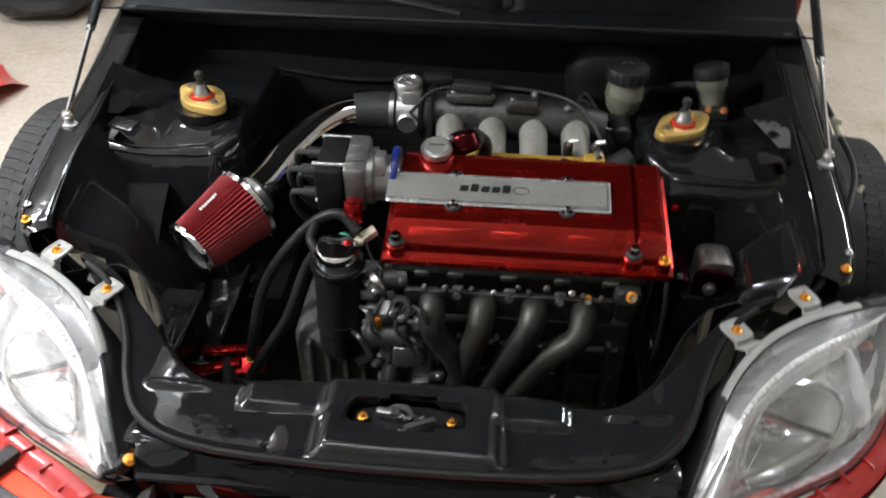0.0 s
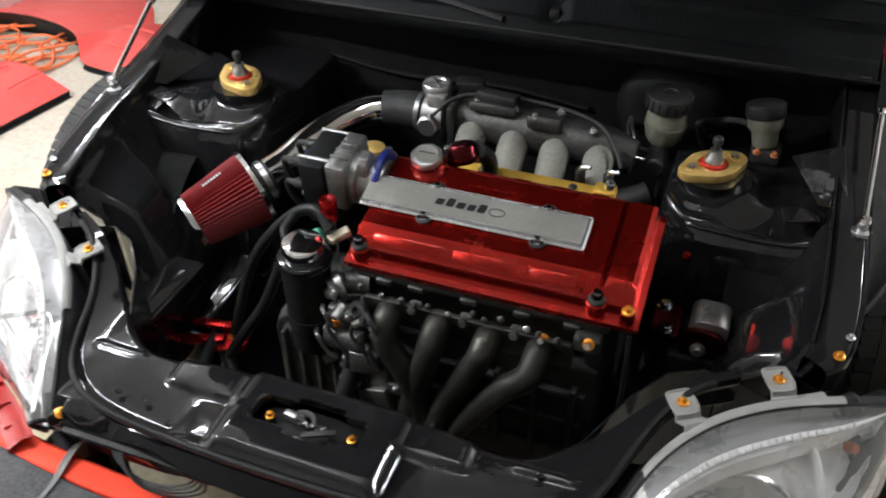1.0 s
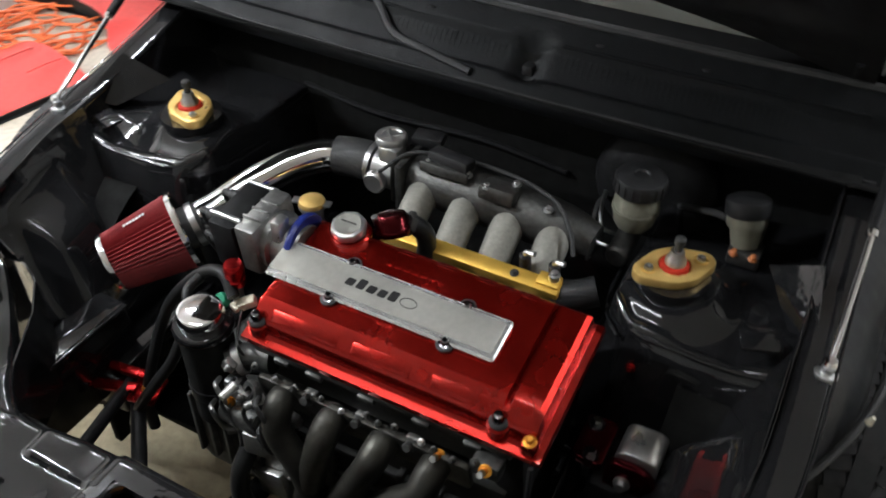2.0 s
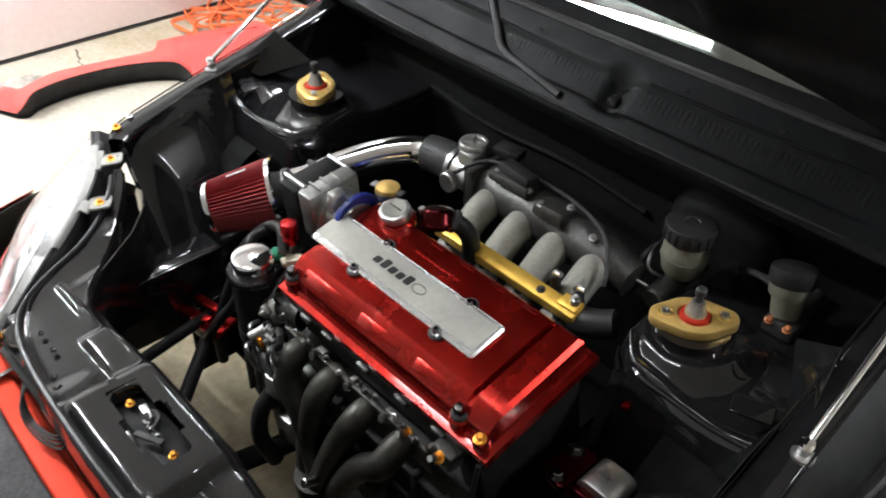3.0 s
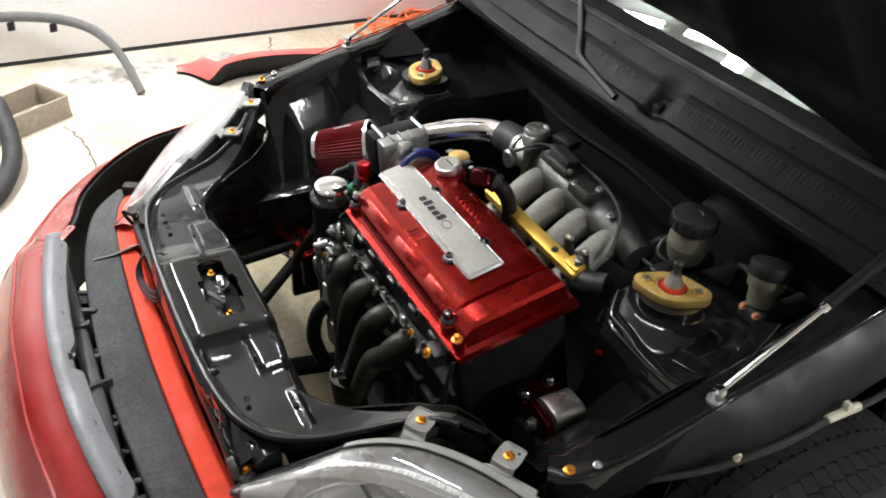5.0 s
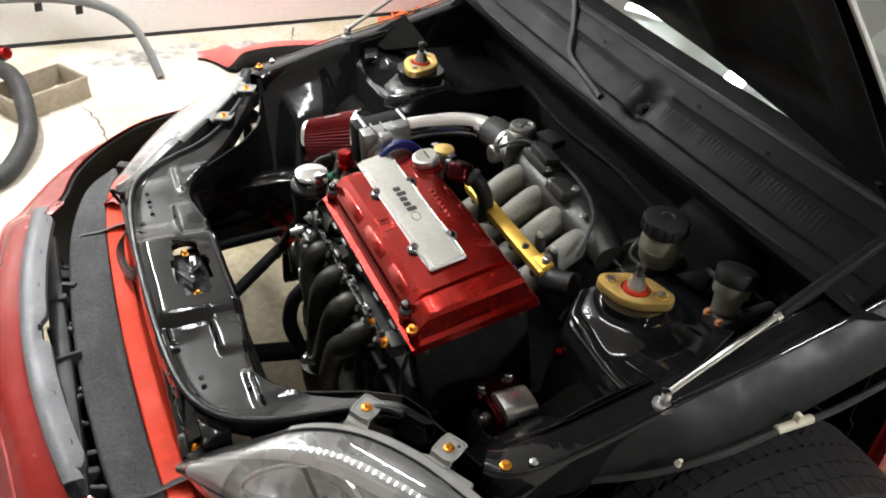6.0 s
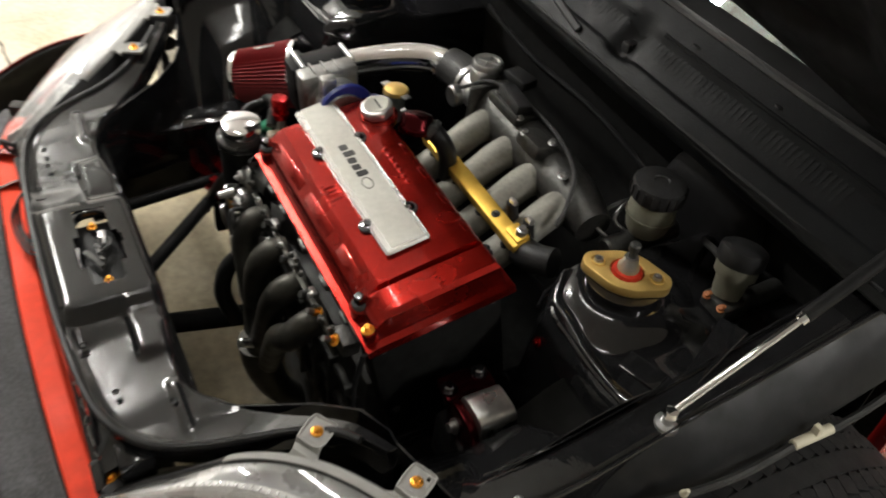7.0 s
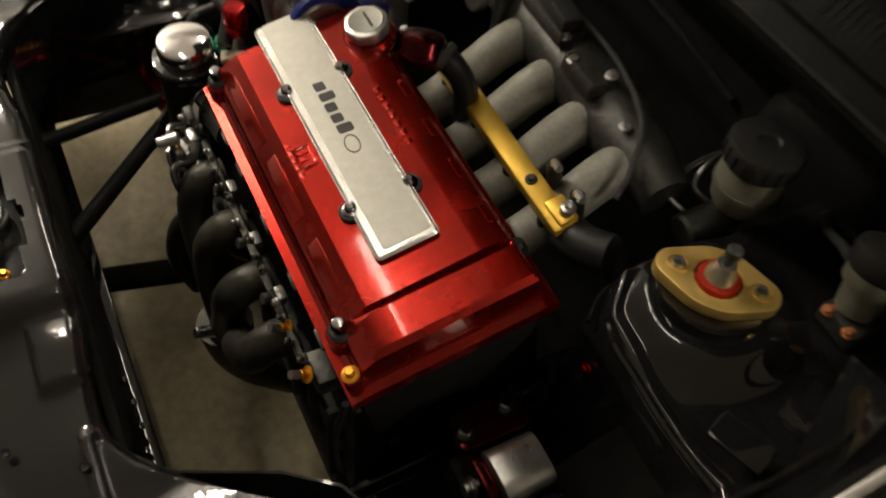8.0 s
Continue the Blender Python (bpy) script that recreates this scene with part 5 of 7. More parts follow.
def air_intake():
    intake = thing("air_intake", (-0.42, 1.30, 0.60), "cone air filter on a polished chrome intake tube", "air intake")
    base, tip = Vector((-0.374, 1.343, 0.669)), Vector((-0.459, 1.232, 0.634))
    m = along(base, tip)
    length = (tip - base).length
    own = bmesh.new()
    rings, n = [], 52
    for j in range(9):
        f = j / 8
        r = 0.077 - 0.020 * f
        rings.append([own.verts.new(m @ Vector(((r - 0.0055 * (k % 2)) * math.cos(6.28318 * k / (2 * n)), (r - 0.0055 * (k % 2)) * math.sin(6.28318 * k / (2 * n)), length * f))) for k in range(2 * n)])
    for lo, hi in zip(rings, rings[1:]):
        for k in range(2 * n):
            own.faces.new((lo[k], lo[(k + 1) % (2 * n)], hi[(k + 1) % (2 * n)], hi[k]))
    cone = part("filter_cone", own, FILTER_RED, intake, "red pleated filter gauze", 20)
    part("tip_ring", turned([(0.053, -0.003), (0.059, -0.004), (0.060, 0.003), (0.058, 0.007), (0.051, 0.008), (0.047, 0.004)], m @ pose(0, 0, length), 40), CHROME, cone, "chrome ring")
    part("tip_cap", turned([(0.050, 0.004), (0.046, -0.004), (0.020, -0.014), (0, -0.016)], m @ pose(0, 0, length), 32), RUBBER, cone)
    part("base_ring", turned([(0, -0.004), (0.077, -0.004), (0.080, -0.001), (0.079, 0.008), (0.073, 0.009)], m, 40), CHROME, cone, "chrome ring")
    side = Vector((-0.35, -0.45, 0.85)).normalized()
    d = (tip - base).normalized()
    out = (side - d * side.dot(d)).normalized()
    q = mix3(base, tip, 0.5) + out * 0.0675
    rot = Matrix((d, out.cross(d), out)).transposed().to_4x4()
    for n in range(7):
        part("name_strip", box((0.0048, 0.007, 0.0015), Matrix.Translation(q) @ rot @ pose(0.0065 * (n - 3), 0, -0.0009 * (n - 3), 0, 7), 0.0004), BRUSHED, cone, "light name strip")
    part("neck", rod(base - (tip - base).normalized() * 0.002, base - (tip - base).normalized() * 0.035, 0.042, 0.040, n=28), RUBBER, intake)
    part("clamp", turned([(0.042, 0), (0.0445, 0), (0.0445, 0.012), (0.042, 0.012)], along(base - (tip - base).normalized() * 0.028, base), 28), STEEL, intake)
    way = [(-0.366, 1.372, 0.678), (-0.345, 1.415, 0.688), (-0.318, 1.475, 0.708), (-0.275, 1.545, 0.728), (-0.225, 1.592, 0.740), (-0.172, 1.608, 0.746)]
    part("chrome_tube", hose(way, 0.034, 28, 9), CHROME, intake, "polished chrome tube")
    part("coupler", hose([(-0.195, 1.603, 0.745), (-0.16, 1.610, 0.747), (-0.125, 1.612, 0.748), (-0.10, 1.612, 0.748)], [0.0385, 0.0395, 0.0395, 0.0385], 26, 5), RUBBER, intake, "black rubber coupler")
    part("coupler_clamp", turned([(0.040, 0), (0.0425, 0), (0.0425, 0.010), (0.040, 0.010)], along((-0.118, 1.612, 0.748), (-0.10, 1.612, 0.748)), 26), STEEL, intake)


air_intake()


def catch_can():
    can = thing("catch_can", (-0.165, 1.140, 0.487), "black cylindrical oil catch can with a chrome cap", "catch can")
    m = along((-0.156, 1.145, 0.487), (-0.150, 1.137, 0.735))
    part("body", turned([(0, 0), (0.039, 0), (0.0435, 0.004), (0.0445, 0.20), (0.0445, 0.205), (0, 0.205)], m, 36), MATTE_BLACK_SHADE, can, "matte black tube")
    part("collar", turned([(0, 0.205), (0.048, 0.205), (0.050, 0.208), (0.050, 0.216), (0.047, 0.221), (0.034, 0.224), (0, 0.224)], m, 36), BLACK_PAINT, can)
    part("cap", turned([(0, 0.222), (0.037, 0.222), (0.0385, 0.225), (0.0385, 0.243), (0.036, 0.248), (0.030, 0.2505), (0, 0.2512)], m, 36), CHROME, can, "polished chrome cap")
    part("mount_band", turned([(0.043, 0.06), (0.0458, 0.06), (0.0458, 0.085), (0.043, 0.085)], m, 32), DULL_BLACK, can)
    part("mount_arm", box((0.08, 0.02, 0.006), pose(-0.11, 1.17, 0.585, 0, 0, 20), 0.002), DULL_BLACK, can)
    part("hose_tail", hose([(-0.19, 1.15, 0.71), (-0.205, 1.17, 0.725), (-0.20, 1.20, 0.735)], 0.009, 10, 5), HOSE_RUBBER, can)


catch_can()


def breather_hoses():
    a = thing("breather_hose", (-0.33, 1.15, 0.44), "black rubber hose running down from the catch can", "hose", "breather hoses")
    part("tube", hose([(-0.120, 1.185, 0.735), (-0.155, 1.205, 0.757), (-0.205, 1.205, 0.735), (-0.271, 1.192, 0.66), (-0.317, 1.184, 0.57), (-0.341, 1.15, 0.46), (-0.345, 1.13, 0.40)], 0.0105, 12, 8), HOSE_RUBBER, a)
    b = thing("breather_hose", (-0.33, 1.11, 0.38), "black rubber hose running down beside another hose", "hose", "breather hoses")
    part("tube", hose([(-0.180, 1.175, 0.715), (-0.200, 1.180, 0.685), (-0.223, 1.174, 0.645), (-0.259, 1.145, 0.55), (-0.296, 1.127, 0.49), (-0.343, 1.108, 0.41), (-0.355, 1.10, 0.37)], 0.0105, 12, 8), HOSE_RUBBER, b)
    part("ferrule", rod((-0.182, 1.172, 0.712), (-0.170, 1.168, 0.722), 0.0135, n=14), DULL_BLACK, b)


breather_hoses()


def small_fittings():
    red = thing("red_sensor_cap", (-0.131, 1.207, 0.74), "red anodised cylinder fitting beside the valve cover", "fitting")
    part("cylinder", turned([(0, 0), (0.0165, 0), (0.0165, 0.010), (0.014, 0.012), (0.014, 0.016), (0.0165, 0.018), (0.0165, 0.038), (0.014, 0.042), (0, 0.043)], Matrix.Translation((-0.131, 1.207, 0.744)), 24), RED_ANODISED, red)
    part("stem", rod((-0.131, 1.207, 0.69), (-0.131, 1.207, 0.746), 0.010, n=12), STEEL, red)
    plug = thing("wiring_plug", (-0.10, 1.165, 0.73), "cream connector plugs on a short black loom", "connector")
    part("plug", box((0.03, 0.018, 0.016), pose(-0.103, 1.196, 0.722, 10, -20, 35), 0.003), CREAM_PLASTIC, plug)
    part("plug", box((0.018, 0.016, 0.012), pose(-0.118, 1.185, 0.715, 0, 10, -20), 0.003), CREAM_PLASTIC, plug)
    part("green_plug", turned([(0, 0), (0.013, 0), (0.014, 0.004), (0.012, 0.012), (0, 0.013)], along((-0.147, 1.190, 0.712), (-0.150, 1.176, 0.722)), 16), GREEN_PLASTIC, plug, "green connector end")
    part("loom", hose([(-0.100, 1.20, 0.72), (-0.088, 1.21, 0.70), (-0.08, 1.21, 0.67), (-0.09, 1.19, 0.62)], 0.006, 8, 6), RUBBER, plug)
    part("wire", hose([(-0.110, 1.19, 0.715), (-0.09, 1.15, 0.70), (-0.07, 1.125, 0.70), (-0.075, 1.14, 0.66)], 0.0025, 6, 6), RUBBER, plug)
    tow = thing("red_bracket", (-0.40, 1.13, 0.40), "red anodised bracket with black traction bars", "bracket")
    part("arm", box((0.11, 0.022, 0.012), pose(-0.415, 1.12, 0.425, 0, -8, 12), 0.003), RED_ANODISED, tow)
    part("arm", box((0.10, 0.020, 0.012), pose(-0.40, 1.155, 0.44, 0, -4, 6), 0.003), RED_ANODISED, tow)
    part("plate", box((0.06, 0.06, 0.008), pose(-0.345, 1.14, 0.43, 10, -6, 10), 0.002), RED_ANODISED, tow)
    part("bolt", bolt_head((-0.345, 1.14, 0.436), (0, -0.2, 1), 0.007, 0.007, 0.010), BOLT_GOLD, tow)
    part("post", rod((-0.37, 1.15, 0.30), (-0.36, 1.14, 0.43), 0.012, n=12), DULL_BLACK, tow)
    part("traction_bar", rod((-0.40, 1.165, 0.418), (-0.302, 0.860, 0.464), 0.0125, n=16), DULL_BLACK, tow, "black traction bar")
    part("traction_bar", rod((-0.365, 1.128, 0.402), (-0.125, 0.880, 0.400), 0.0145, n=16), DULL_BLACK, tow, "black traction bar")


small_fittings()


def engine_mount():
    mount = thing("engine_mount", (0.52, 1.29, 0.52), "red engine mount with a brushed billet block", "engine mount")
    part("bracket", plate(rounded([(0.020, 0.012), (0.07, 0.008), (0.07, 0.100), (0.020, 0.100)], 0.012), 0.018, Matrix.Translation((0.430, 1.240, 0.598)), 0.003), WINE_ANODISED, mount, "dark red anodised bracket")
    out = rounded([(0.0, -0.085), (0.066, -0.085), (0.066, -0.004), (0.052, 0.003), (0.0, 0.003)], 0.022, 6)
    part("block", plate(out, 0.062, Matrix.Translation((0.514, 1.322, 0.650)) @ pose(0, 0, 0, 90), 0.0025), BRUSHED, mount, "brushed billet aluminium block")
    part("side_cheek", plate(rounded([(-0.006, -0.11), (0.074, -0.11), (0.074, -0.03), (0.05, -0.006), (-0.006, -0.008)], 0.02, 5), 0.014, Matrix.Translation((0.512, 1.259, 0.648)) @ pose(0, 0, 0, 90), 0.002), WINE_ANODISED, mount)
    part("lower_bracket", box((0.12, 0.11, 0.10), pose(0.545, 1.29, 0.535), 0.012), DULL_BLACK, mount)
    for at in ((0.467, 1.322, 0.616), (0.478, 1.262, 0.616)):
        part("bolt", turned([(0, 0.012), (0.007, 0.012), (0.009, 0.010), (0.009, 0.003), (0.0135, 0.003), (0.0145, 0), (0, 0)], Matrix.Translation(at), 18), DARK_CHROME, mount)
    part("bolt", bolt_head((0.536, 1.243, 0.604), (0, -1, 0.2), 0.009, 0.010, 0.013), STEEL, mount)
    part("bolt", bolt_head((0.65, 1.20, 0.58), (0, -0.3, 1), 0.007, 0.008, 0.011), STEEL, mount)
    part("bolt", bolt_head((0.483, 1.414, 0.666), (0, -1, 0.3), 0.006, 0.006, 0.009), RED_ANODISED, mount)


engine_mount()


def brake_master():
    brake = thing("brake_master", (0.39, 1.70, 0.68), "brake master cylinder with a yellowed reservoir before its black booster", "brake master")
    part("booster", turned([(0, 0), (0.05, 0.0), (0.085, 0.006), (0.112, 0.022), (0.120, 0.040), (0.120, 0.055), (0.10, 0.075), (0.04, 0.085), (0, 0.085)], along((0.385, 1.785, 0.735), (0.385, 1.86, 0.735)), 40), DULL_BLACK, brake, "black vacuum booster")
    part("cylinder", rod((0.385, 1.75, 0.725), (0.385, 1.60, 0.718), 0.021, n=20, bevel=0.004), ALUMINIUM, brake)
    r = Matrix.Translation((0.387, 1.678, 0.742))
    part("reservoir", turned([(0, 0), (0.030, 0), (0.036, 0.010), (0.040, 0.030), (0.0405, 0.055), (0.037, 0.060), (0.037, 0.074), (0, 0.074)], r, 32), RESERVOIR, brake, "yellowed translucent reservoir")
    cap = part("cap", turned([(0, 0.106), (0.012, 0.106), (0.014, 0.109), (0.030, 0.109), (0.043, 0.105), (0.0455, 0.100), (0.0455, 0.078), (0.042, 0.074), (0, 0.074)], r, 40), BLACK_PLASTIC, brake, "black screw cap")
    for k in range(20):
        a = radians(18 * k)
        part("grip", box((0.004, 0.003, 0.022), r @ pose(0.0455 * math.cos(a), 0.0455 * math.sin(a), 0.090, 0, 0, 18 * k), 0.0008), BLACK_PLASTIC, cap)
    for y in (1.62, 1.66):
        part("brake_line", hose([(0.365, y, 0.722), (0.34, y - 0.01, 0.735), (0.325, y + 0.02, 0.75), (0.31, y + 0.09, 0.74), (0.30, 1.79, 0.70)], 0.0035, 8, 7), STEEL, brake, "bent steel brake line")
    part("reservoir_band", turned([(0.0405, 0.036), (0.0425, 0.036), (0.0425, 0.041), (0.0405, 0.041)], r, 32), RESERVOIR, brake)


brake_master()


def clutch_master():
    clutch = thing("clutch_master", (0.57, 1.70, 0.73), "small clutch reservoir with a black cap and orange clips", "clutch master")
    m = along((0.580, 1.682, 0.765), (0.565, 1.703, 0.845))
    part("reservoir", turned([(0, 0), (0.022, 0), (0.024, 0.01), (0.026, 0.030), (0.033, 0.038), (0.034, 0.056), (0, 0.056)], m, 28), RESERVOIR, clutch, "yellowed translucent reservoir")
    part("cap", turned([(0, 0.088), (0.030, 0.088), (0.0365, 0.084), (0.0375, 0.078), (0.0375, 0.060), (0.035, 0.056), (0, 0.056)], m, 36), BLACK_PLASTIC, clutch, "black screw cap")
    part("outlet", hose([(0.545, 1.695, 0.80), (0.52, 1.70, 0.80), (0.49, 1.71, 0.79), (0.46, 1.75, 0.76), (0.44, 1.80, 0.72)], [0.007, 0.006, 0.006, 0.006, 0.006], 8, 6), RUBBER, clutch)
    part("base", box((0.055, 0.05, 0.03), pose(0.585, 1.68, 0.752), 0.006), ALUMINIUM, clutch)
    for x in (0.568, 0.60):
        part("clip", bolt_head((x, 1.658, 0.762), (0, -0.5, 0.8), 0.0055, 0.005, 0.008), RUSTY, clutch, "rusty orange clip")
    part("cylinder", rod((0.585, 1.70, 0.735), (0.585, 1.80, 0.74), 0.018, n=16), ALUMINIUM, clutch)


clutch_master()


def strut_plate(s):
    at = (s * 0.502 - 0.008, 1.546, 0.772 if s > 0 else 0.780)
    mount = thing("strut_plate", at, "gold anodised strut top plate with a red bush", "strut plate", "strut plates")
    turn = Matrix.Translation(at) @ pose(0, 0, 0, 0, 0, 42 if s > 0 else 138) @ Matrix.Diagonal((0.86, 0.86, 1, 1))
    out = rounded([(-0.082, -0.016), (-0.020, -0.050), (0.020, -0.050), (0.082, -0.016), (0.082, 0.016), (0.020, 0.050), (-0.020, 0.050), (-0.082, 0.016)], 0.016, 5)
    body = part("plate", plate(out, 0.018, turn, 0.003, holes=((0.0, 0.0, 0.031),)), GOLD, mount, "gold anodised plate")
    part("bush", turned([(0, 0), (0.0245, 0), (0.0245, 0.016), (0.0225, 0.0205), (0.017, 0.022), (0, 0.022)], Matrix.Translation(at), 28), RED_RUBBER, mount, "red polyurethane bush")
    part("top_nut", turned([(0, 0.020), (0.0175, 0.020), (0.0175, 0.027), (0.013, 0.034), (0.011, 0.046), (0, 0.046)], Matrix.Translation(at), 20), STEEL, mount)
    part("adjuster", turned([(0, 0.046), (0.0065, 0.046), (0.0065, 0.058), (0.009, 0.060), (0.009, 0.070), (0.006, 0.073), (0, 0.073)], Matrix.Translation(at), 16), DARK_METAL, mount)
    for x in (-0.054, 0.054):
        part("bolt_recess", turned([(0, 0.0), (0.0125, 0.0), (0.0135, 0.0015), (0.0145, 0.0012), (0.0145, -0.002), (0, -0.002)], turn @ pose(x, 0, 0.0185), 20), GOLD, body)
        part("plate_bolt", turned([(0.003, 0.002), (0.004, 0.005), (0.008, 0.005), (0.0085, 0.002), (0.0085, 0), (0.003, 0)], turn @ pose(x, 0, 0.019), 16), STEEL, body)
    part("riser", turned([(0.060, -0.02), (0.062, 0.0), (0.030, 0.0)], Matrix.Translation(at), 28), BLACK_PAINT, mount)


for side in (-1, 1):
    strut_plate(side)
# ---- lamps, bumper, latch and wheels ----
LENS_TOP = [(0.430, 0.752, 0.580), (0.470, 0.838, 0.628), (0.510, 0.922, 0.672), (0.570, 0.995, 0.694), (0.650, 1.056, 0.698), (0.740, 1.103, 0.693), (0.830, 1.142, 0.686)]
LENS_LOW = [(0.440, 0.742, 0.560), (0.475, 0.762, 0.536), (0.560, 0.805, 0.529), (0.645, 0.850, 0.528), (0.730, 0.905, 0.531), (0.805, 1.000, 0.550), (0.858, 1.160, 0.630)]


def lens_point(u, v, back=0.0, shrink=0.0):
    """The lamp's front: u from its inner to its outer end, v from its top to its lower edge."""
    top, low = TOP_WAY[u], LOW_WAY[u]
    f = u / (len(TOP_WAY) - 1)
    v = shrink + (1 - 2 * shrink) * v
    bulge = 0.055 * math.sin(math.pi * v) ** 0.8 * math.sin(math.pi * min(1, 0.12 + 0.9 * f)) ** 0.6
    out = Vector((0.42, -0.62, 0.62)).normalized()
    return mix3(top, low, v) + out * (bulge - back)


TOP_WAY, LOW_WAY = spline(LENS_TOP, 8), spline(LENS_LOW, 8)


def headlight(s):
    lamp = thing("headlight", (s * 0.62, 0.95, 0.50), "clear lens headlight with silver reflectors and grey tabs", "headlight", "headlights")
    flip = Matrix.Diagonal((s, 1, 1, 1))
    n = len(TOP_WAY) - 1

    def add(name, bm, mat, label="", parent=None, sharp=38):
        bm.transform(flip)
        return part(name, bm, mat, parent or lamp, label, sharp)

    cover = add("lens", sheet([[lens_point(u, j / 16) for j in range(17)] for u in range(n + 1)], 0.002), CLEAR, "clear plastic lens")
    cover.visible_shadow = False
    # inner reflector: a shelf under the top edge, one round bowl, a side cell
    rows = []
    for u in range(n + 1):
        row = []
        for j in range(41):
            v, f = j / 40, u / n
            main = math.hypot((f - 0.47) / 0.20, (v - 0.58) / 0.30)
            turn = max(abs(f - 0.86) / 0.11, abs(v - 0.52) / 0.34)
            shelf = ease(v, 0.20, 0.235) * (1 - ease(v, 0.92, 0.98))
            deep = 0.012 + 0.030 * shelf + 0.075 * ease(1.0 - main, 0.0, 0.75) + 0.030 * ease(1.0 - turn, 0.0, 0.25)
            if v < 0.2:
                continue
            deep += 0.0035 * (1 if int(f * 46) % 2 else 0) * ease(f, 0.70, 0.72) * shelf
            row.append(lens_point(u, v, deep, 0.02))
        rows.append(row)
    add("reflector", sheet(rows, 0.002), REFLECTOR, "silver reflector bowls", sharp=35)
    add("top_shelf", sheet([[lens_point(u, 0.14 * j / 6, 0.012 + 0.020 * math.sin(math.pi * j / 6), 0.02) for j in range(7)] for u in range(n + 1)], 0.002), LAMP_GREY, "dark grey lamp mask", sharp=60)
    add("inner_patch", sheet([[lens_point(u, 0.02 + 0.115 * j / 4, 0.010 + 0.012 * math.sin(math.pi * j / 4), 0.02) for j in range(5)] for u in range(4, 15)], 0.002), SHELF, "white inner panel", sharp=60)
    add("top_shelf", sheet([[lens_point(u, 0.175 + 0.11 * j / 4, 0.008 + 0.020 * j / 4, 0.01) for j in range(5)] for u in range(3, n - 1)], 0.002), SHELF, "white shelf band", sharp=60)
    for u in range(10, n - 6):
        a, b = lens_point(u, 0.143, 0.003), lens_point(u, 0.170, 0.003)
        add("strip_rib", hose([a, mix3(a, b, 0.5), b], 0.0016, 5, 2), CHROME)
    fine = [[lens_point(u, 0.140 + 0.032 * j / 3, 0.006) for j in range(4)] for u in range(4, n)]
    add("bezel", sheet(fine, 0.004), BEZEL, "silver bezel strip")
    inner = [[lens_point(u, 0.30 + 0.55 * j / 8, 0.008 + 0.022 * (u - 2) / 8) for j in range(9)] for u in range(2, 11)]
    add("bezel", sheet(inner, 0.003), BEZEL, "silver side wall")

    def inside(f, v, deep):
        u = f * n
        i = min(n - 1, int(u))
        return mix3(lens_point(i, v, deep), lens_point(i + 1, v, deep), u - i)

    rim_of_bowl = [inside(0.47 + 0.20 * math.cos(q), 0.58 + 0.30 * math.sin(q), 0.034) for q in [6.28318 * i / 20 for i in range(21)]]
    add("bowl_rim", hose(rim_of_bowl, 0.0042, 8, 3), CHROME, "chrome bowl rim")
    c = inside(0.47, 0.58, 0.10)
    out = Vector((0.42, -0.62, 0.62)).normalized()
    add("bulb", turned([(0, 0.05), (0.009, 0.046), (0.011, 0.035), (0.011, 0), (0.016, 0), (0.016, -0.02), (0, -0.02)], along(c, c + out), 16), CHROME)
    for f0, v0, f1, v1, mat in ((0.40, 0.30, 0.62, 0.74, DARK_METAL), (0.28, 0.66, 0.62, 0.76, CHROME)):
        a, b = inside(f0, v0, 0.038), inside(f1, v1, 0.038)
        add("reflector_rib", hose([a, mix3(a, b, 0.5) - out * 0.004, b], 0.0048, 8, 4, flat=0.6), mat)
    facet = [inside(0.42, 0.36, 0.046), inside(0.60, 0.72, 0.046), inside(0.31, 0.66, 0.046)]
    mid = (facet[0] + facet[1] + facet[2]) / 3 - out * 0.030
    add("facet", sheet([[facet[0], facet[1]], [mid, mid - out * 0.001], [facet[2], facet[2] - out * 0.001]], 0.0015), CHROME, "polished facet")
    add("cell_wall", sheet([[inside(0.74, 0.25 + 0.6 * i / 6, 0.010), inside(0.745, 0.25 + 0.6 * i / 6, 0.055)] for i in range(7)], 0.003), BEZEL)
    add("marker_bulb", turned([(0, 0.02), (0.007, 0.018), (0.009, 0.008), (0.009, 0), (0, 0)], along(inside(0.88, 0.45, 0.06), inside(0.88, 0.45, 0.0)), 14), AMBER, "amber bulb")
    # rim and housing
    ring = [lens_point(u, 0) for u in range(0, n + 1, 4)] + [lens_point(n, j / 4) for j in range(1, 5)] + [lens_point(u, 1) for u in range(n - 4, -1, -4)] + [lens_point(0, 0.5), lens_point(0, 0)]
    add("rim", hose([p - out * 0.004 for p in ring], 0.0045, 8, 4), BLACK_PLASTIC, "black rubber rim seal")
    shell = []
    for u in range(0, n + 1, 2):
        f = u / n
        a, b = lens_point(u, 0, 0.004), lens_point(u, 1, 0.004)
        inner = Vector((-0.25, 0.6, -0.2)).normalized()
        shell.append([a, a + Vector((-0.004, 0.014, 0.0)), mix3(a, b, 0.25) + inner * (0.09 - 0.03 * f), mix3(a, b, 0.75) + inner * (0.11 - 0.03 * f), b + Vector((-0.002, 0.01, 0.0)), b])
    add("housing", sheet(shell, 0.002), BLACK_PLASTIC, "black plastic housing")
    strip = [[lens_point(u, 0) + Vector((dx, dy, dz)) for dx, dy, dz in ((0.0, 0.000, 0.002), (-0.002, 0.006, 0.004), (-0.004, 0.012, 0.001), (-0.005, 0.014, -0.012))] for u in range(14, n - 6)]
    add("top_flange", sheet(strip, 0.003), GREY_PLASTIC, "grey plastic housing flange", sharp=50)
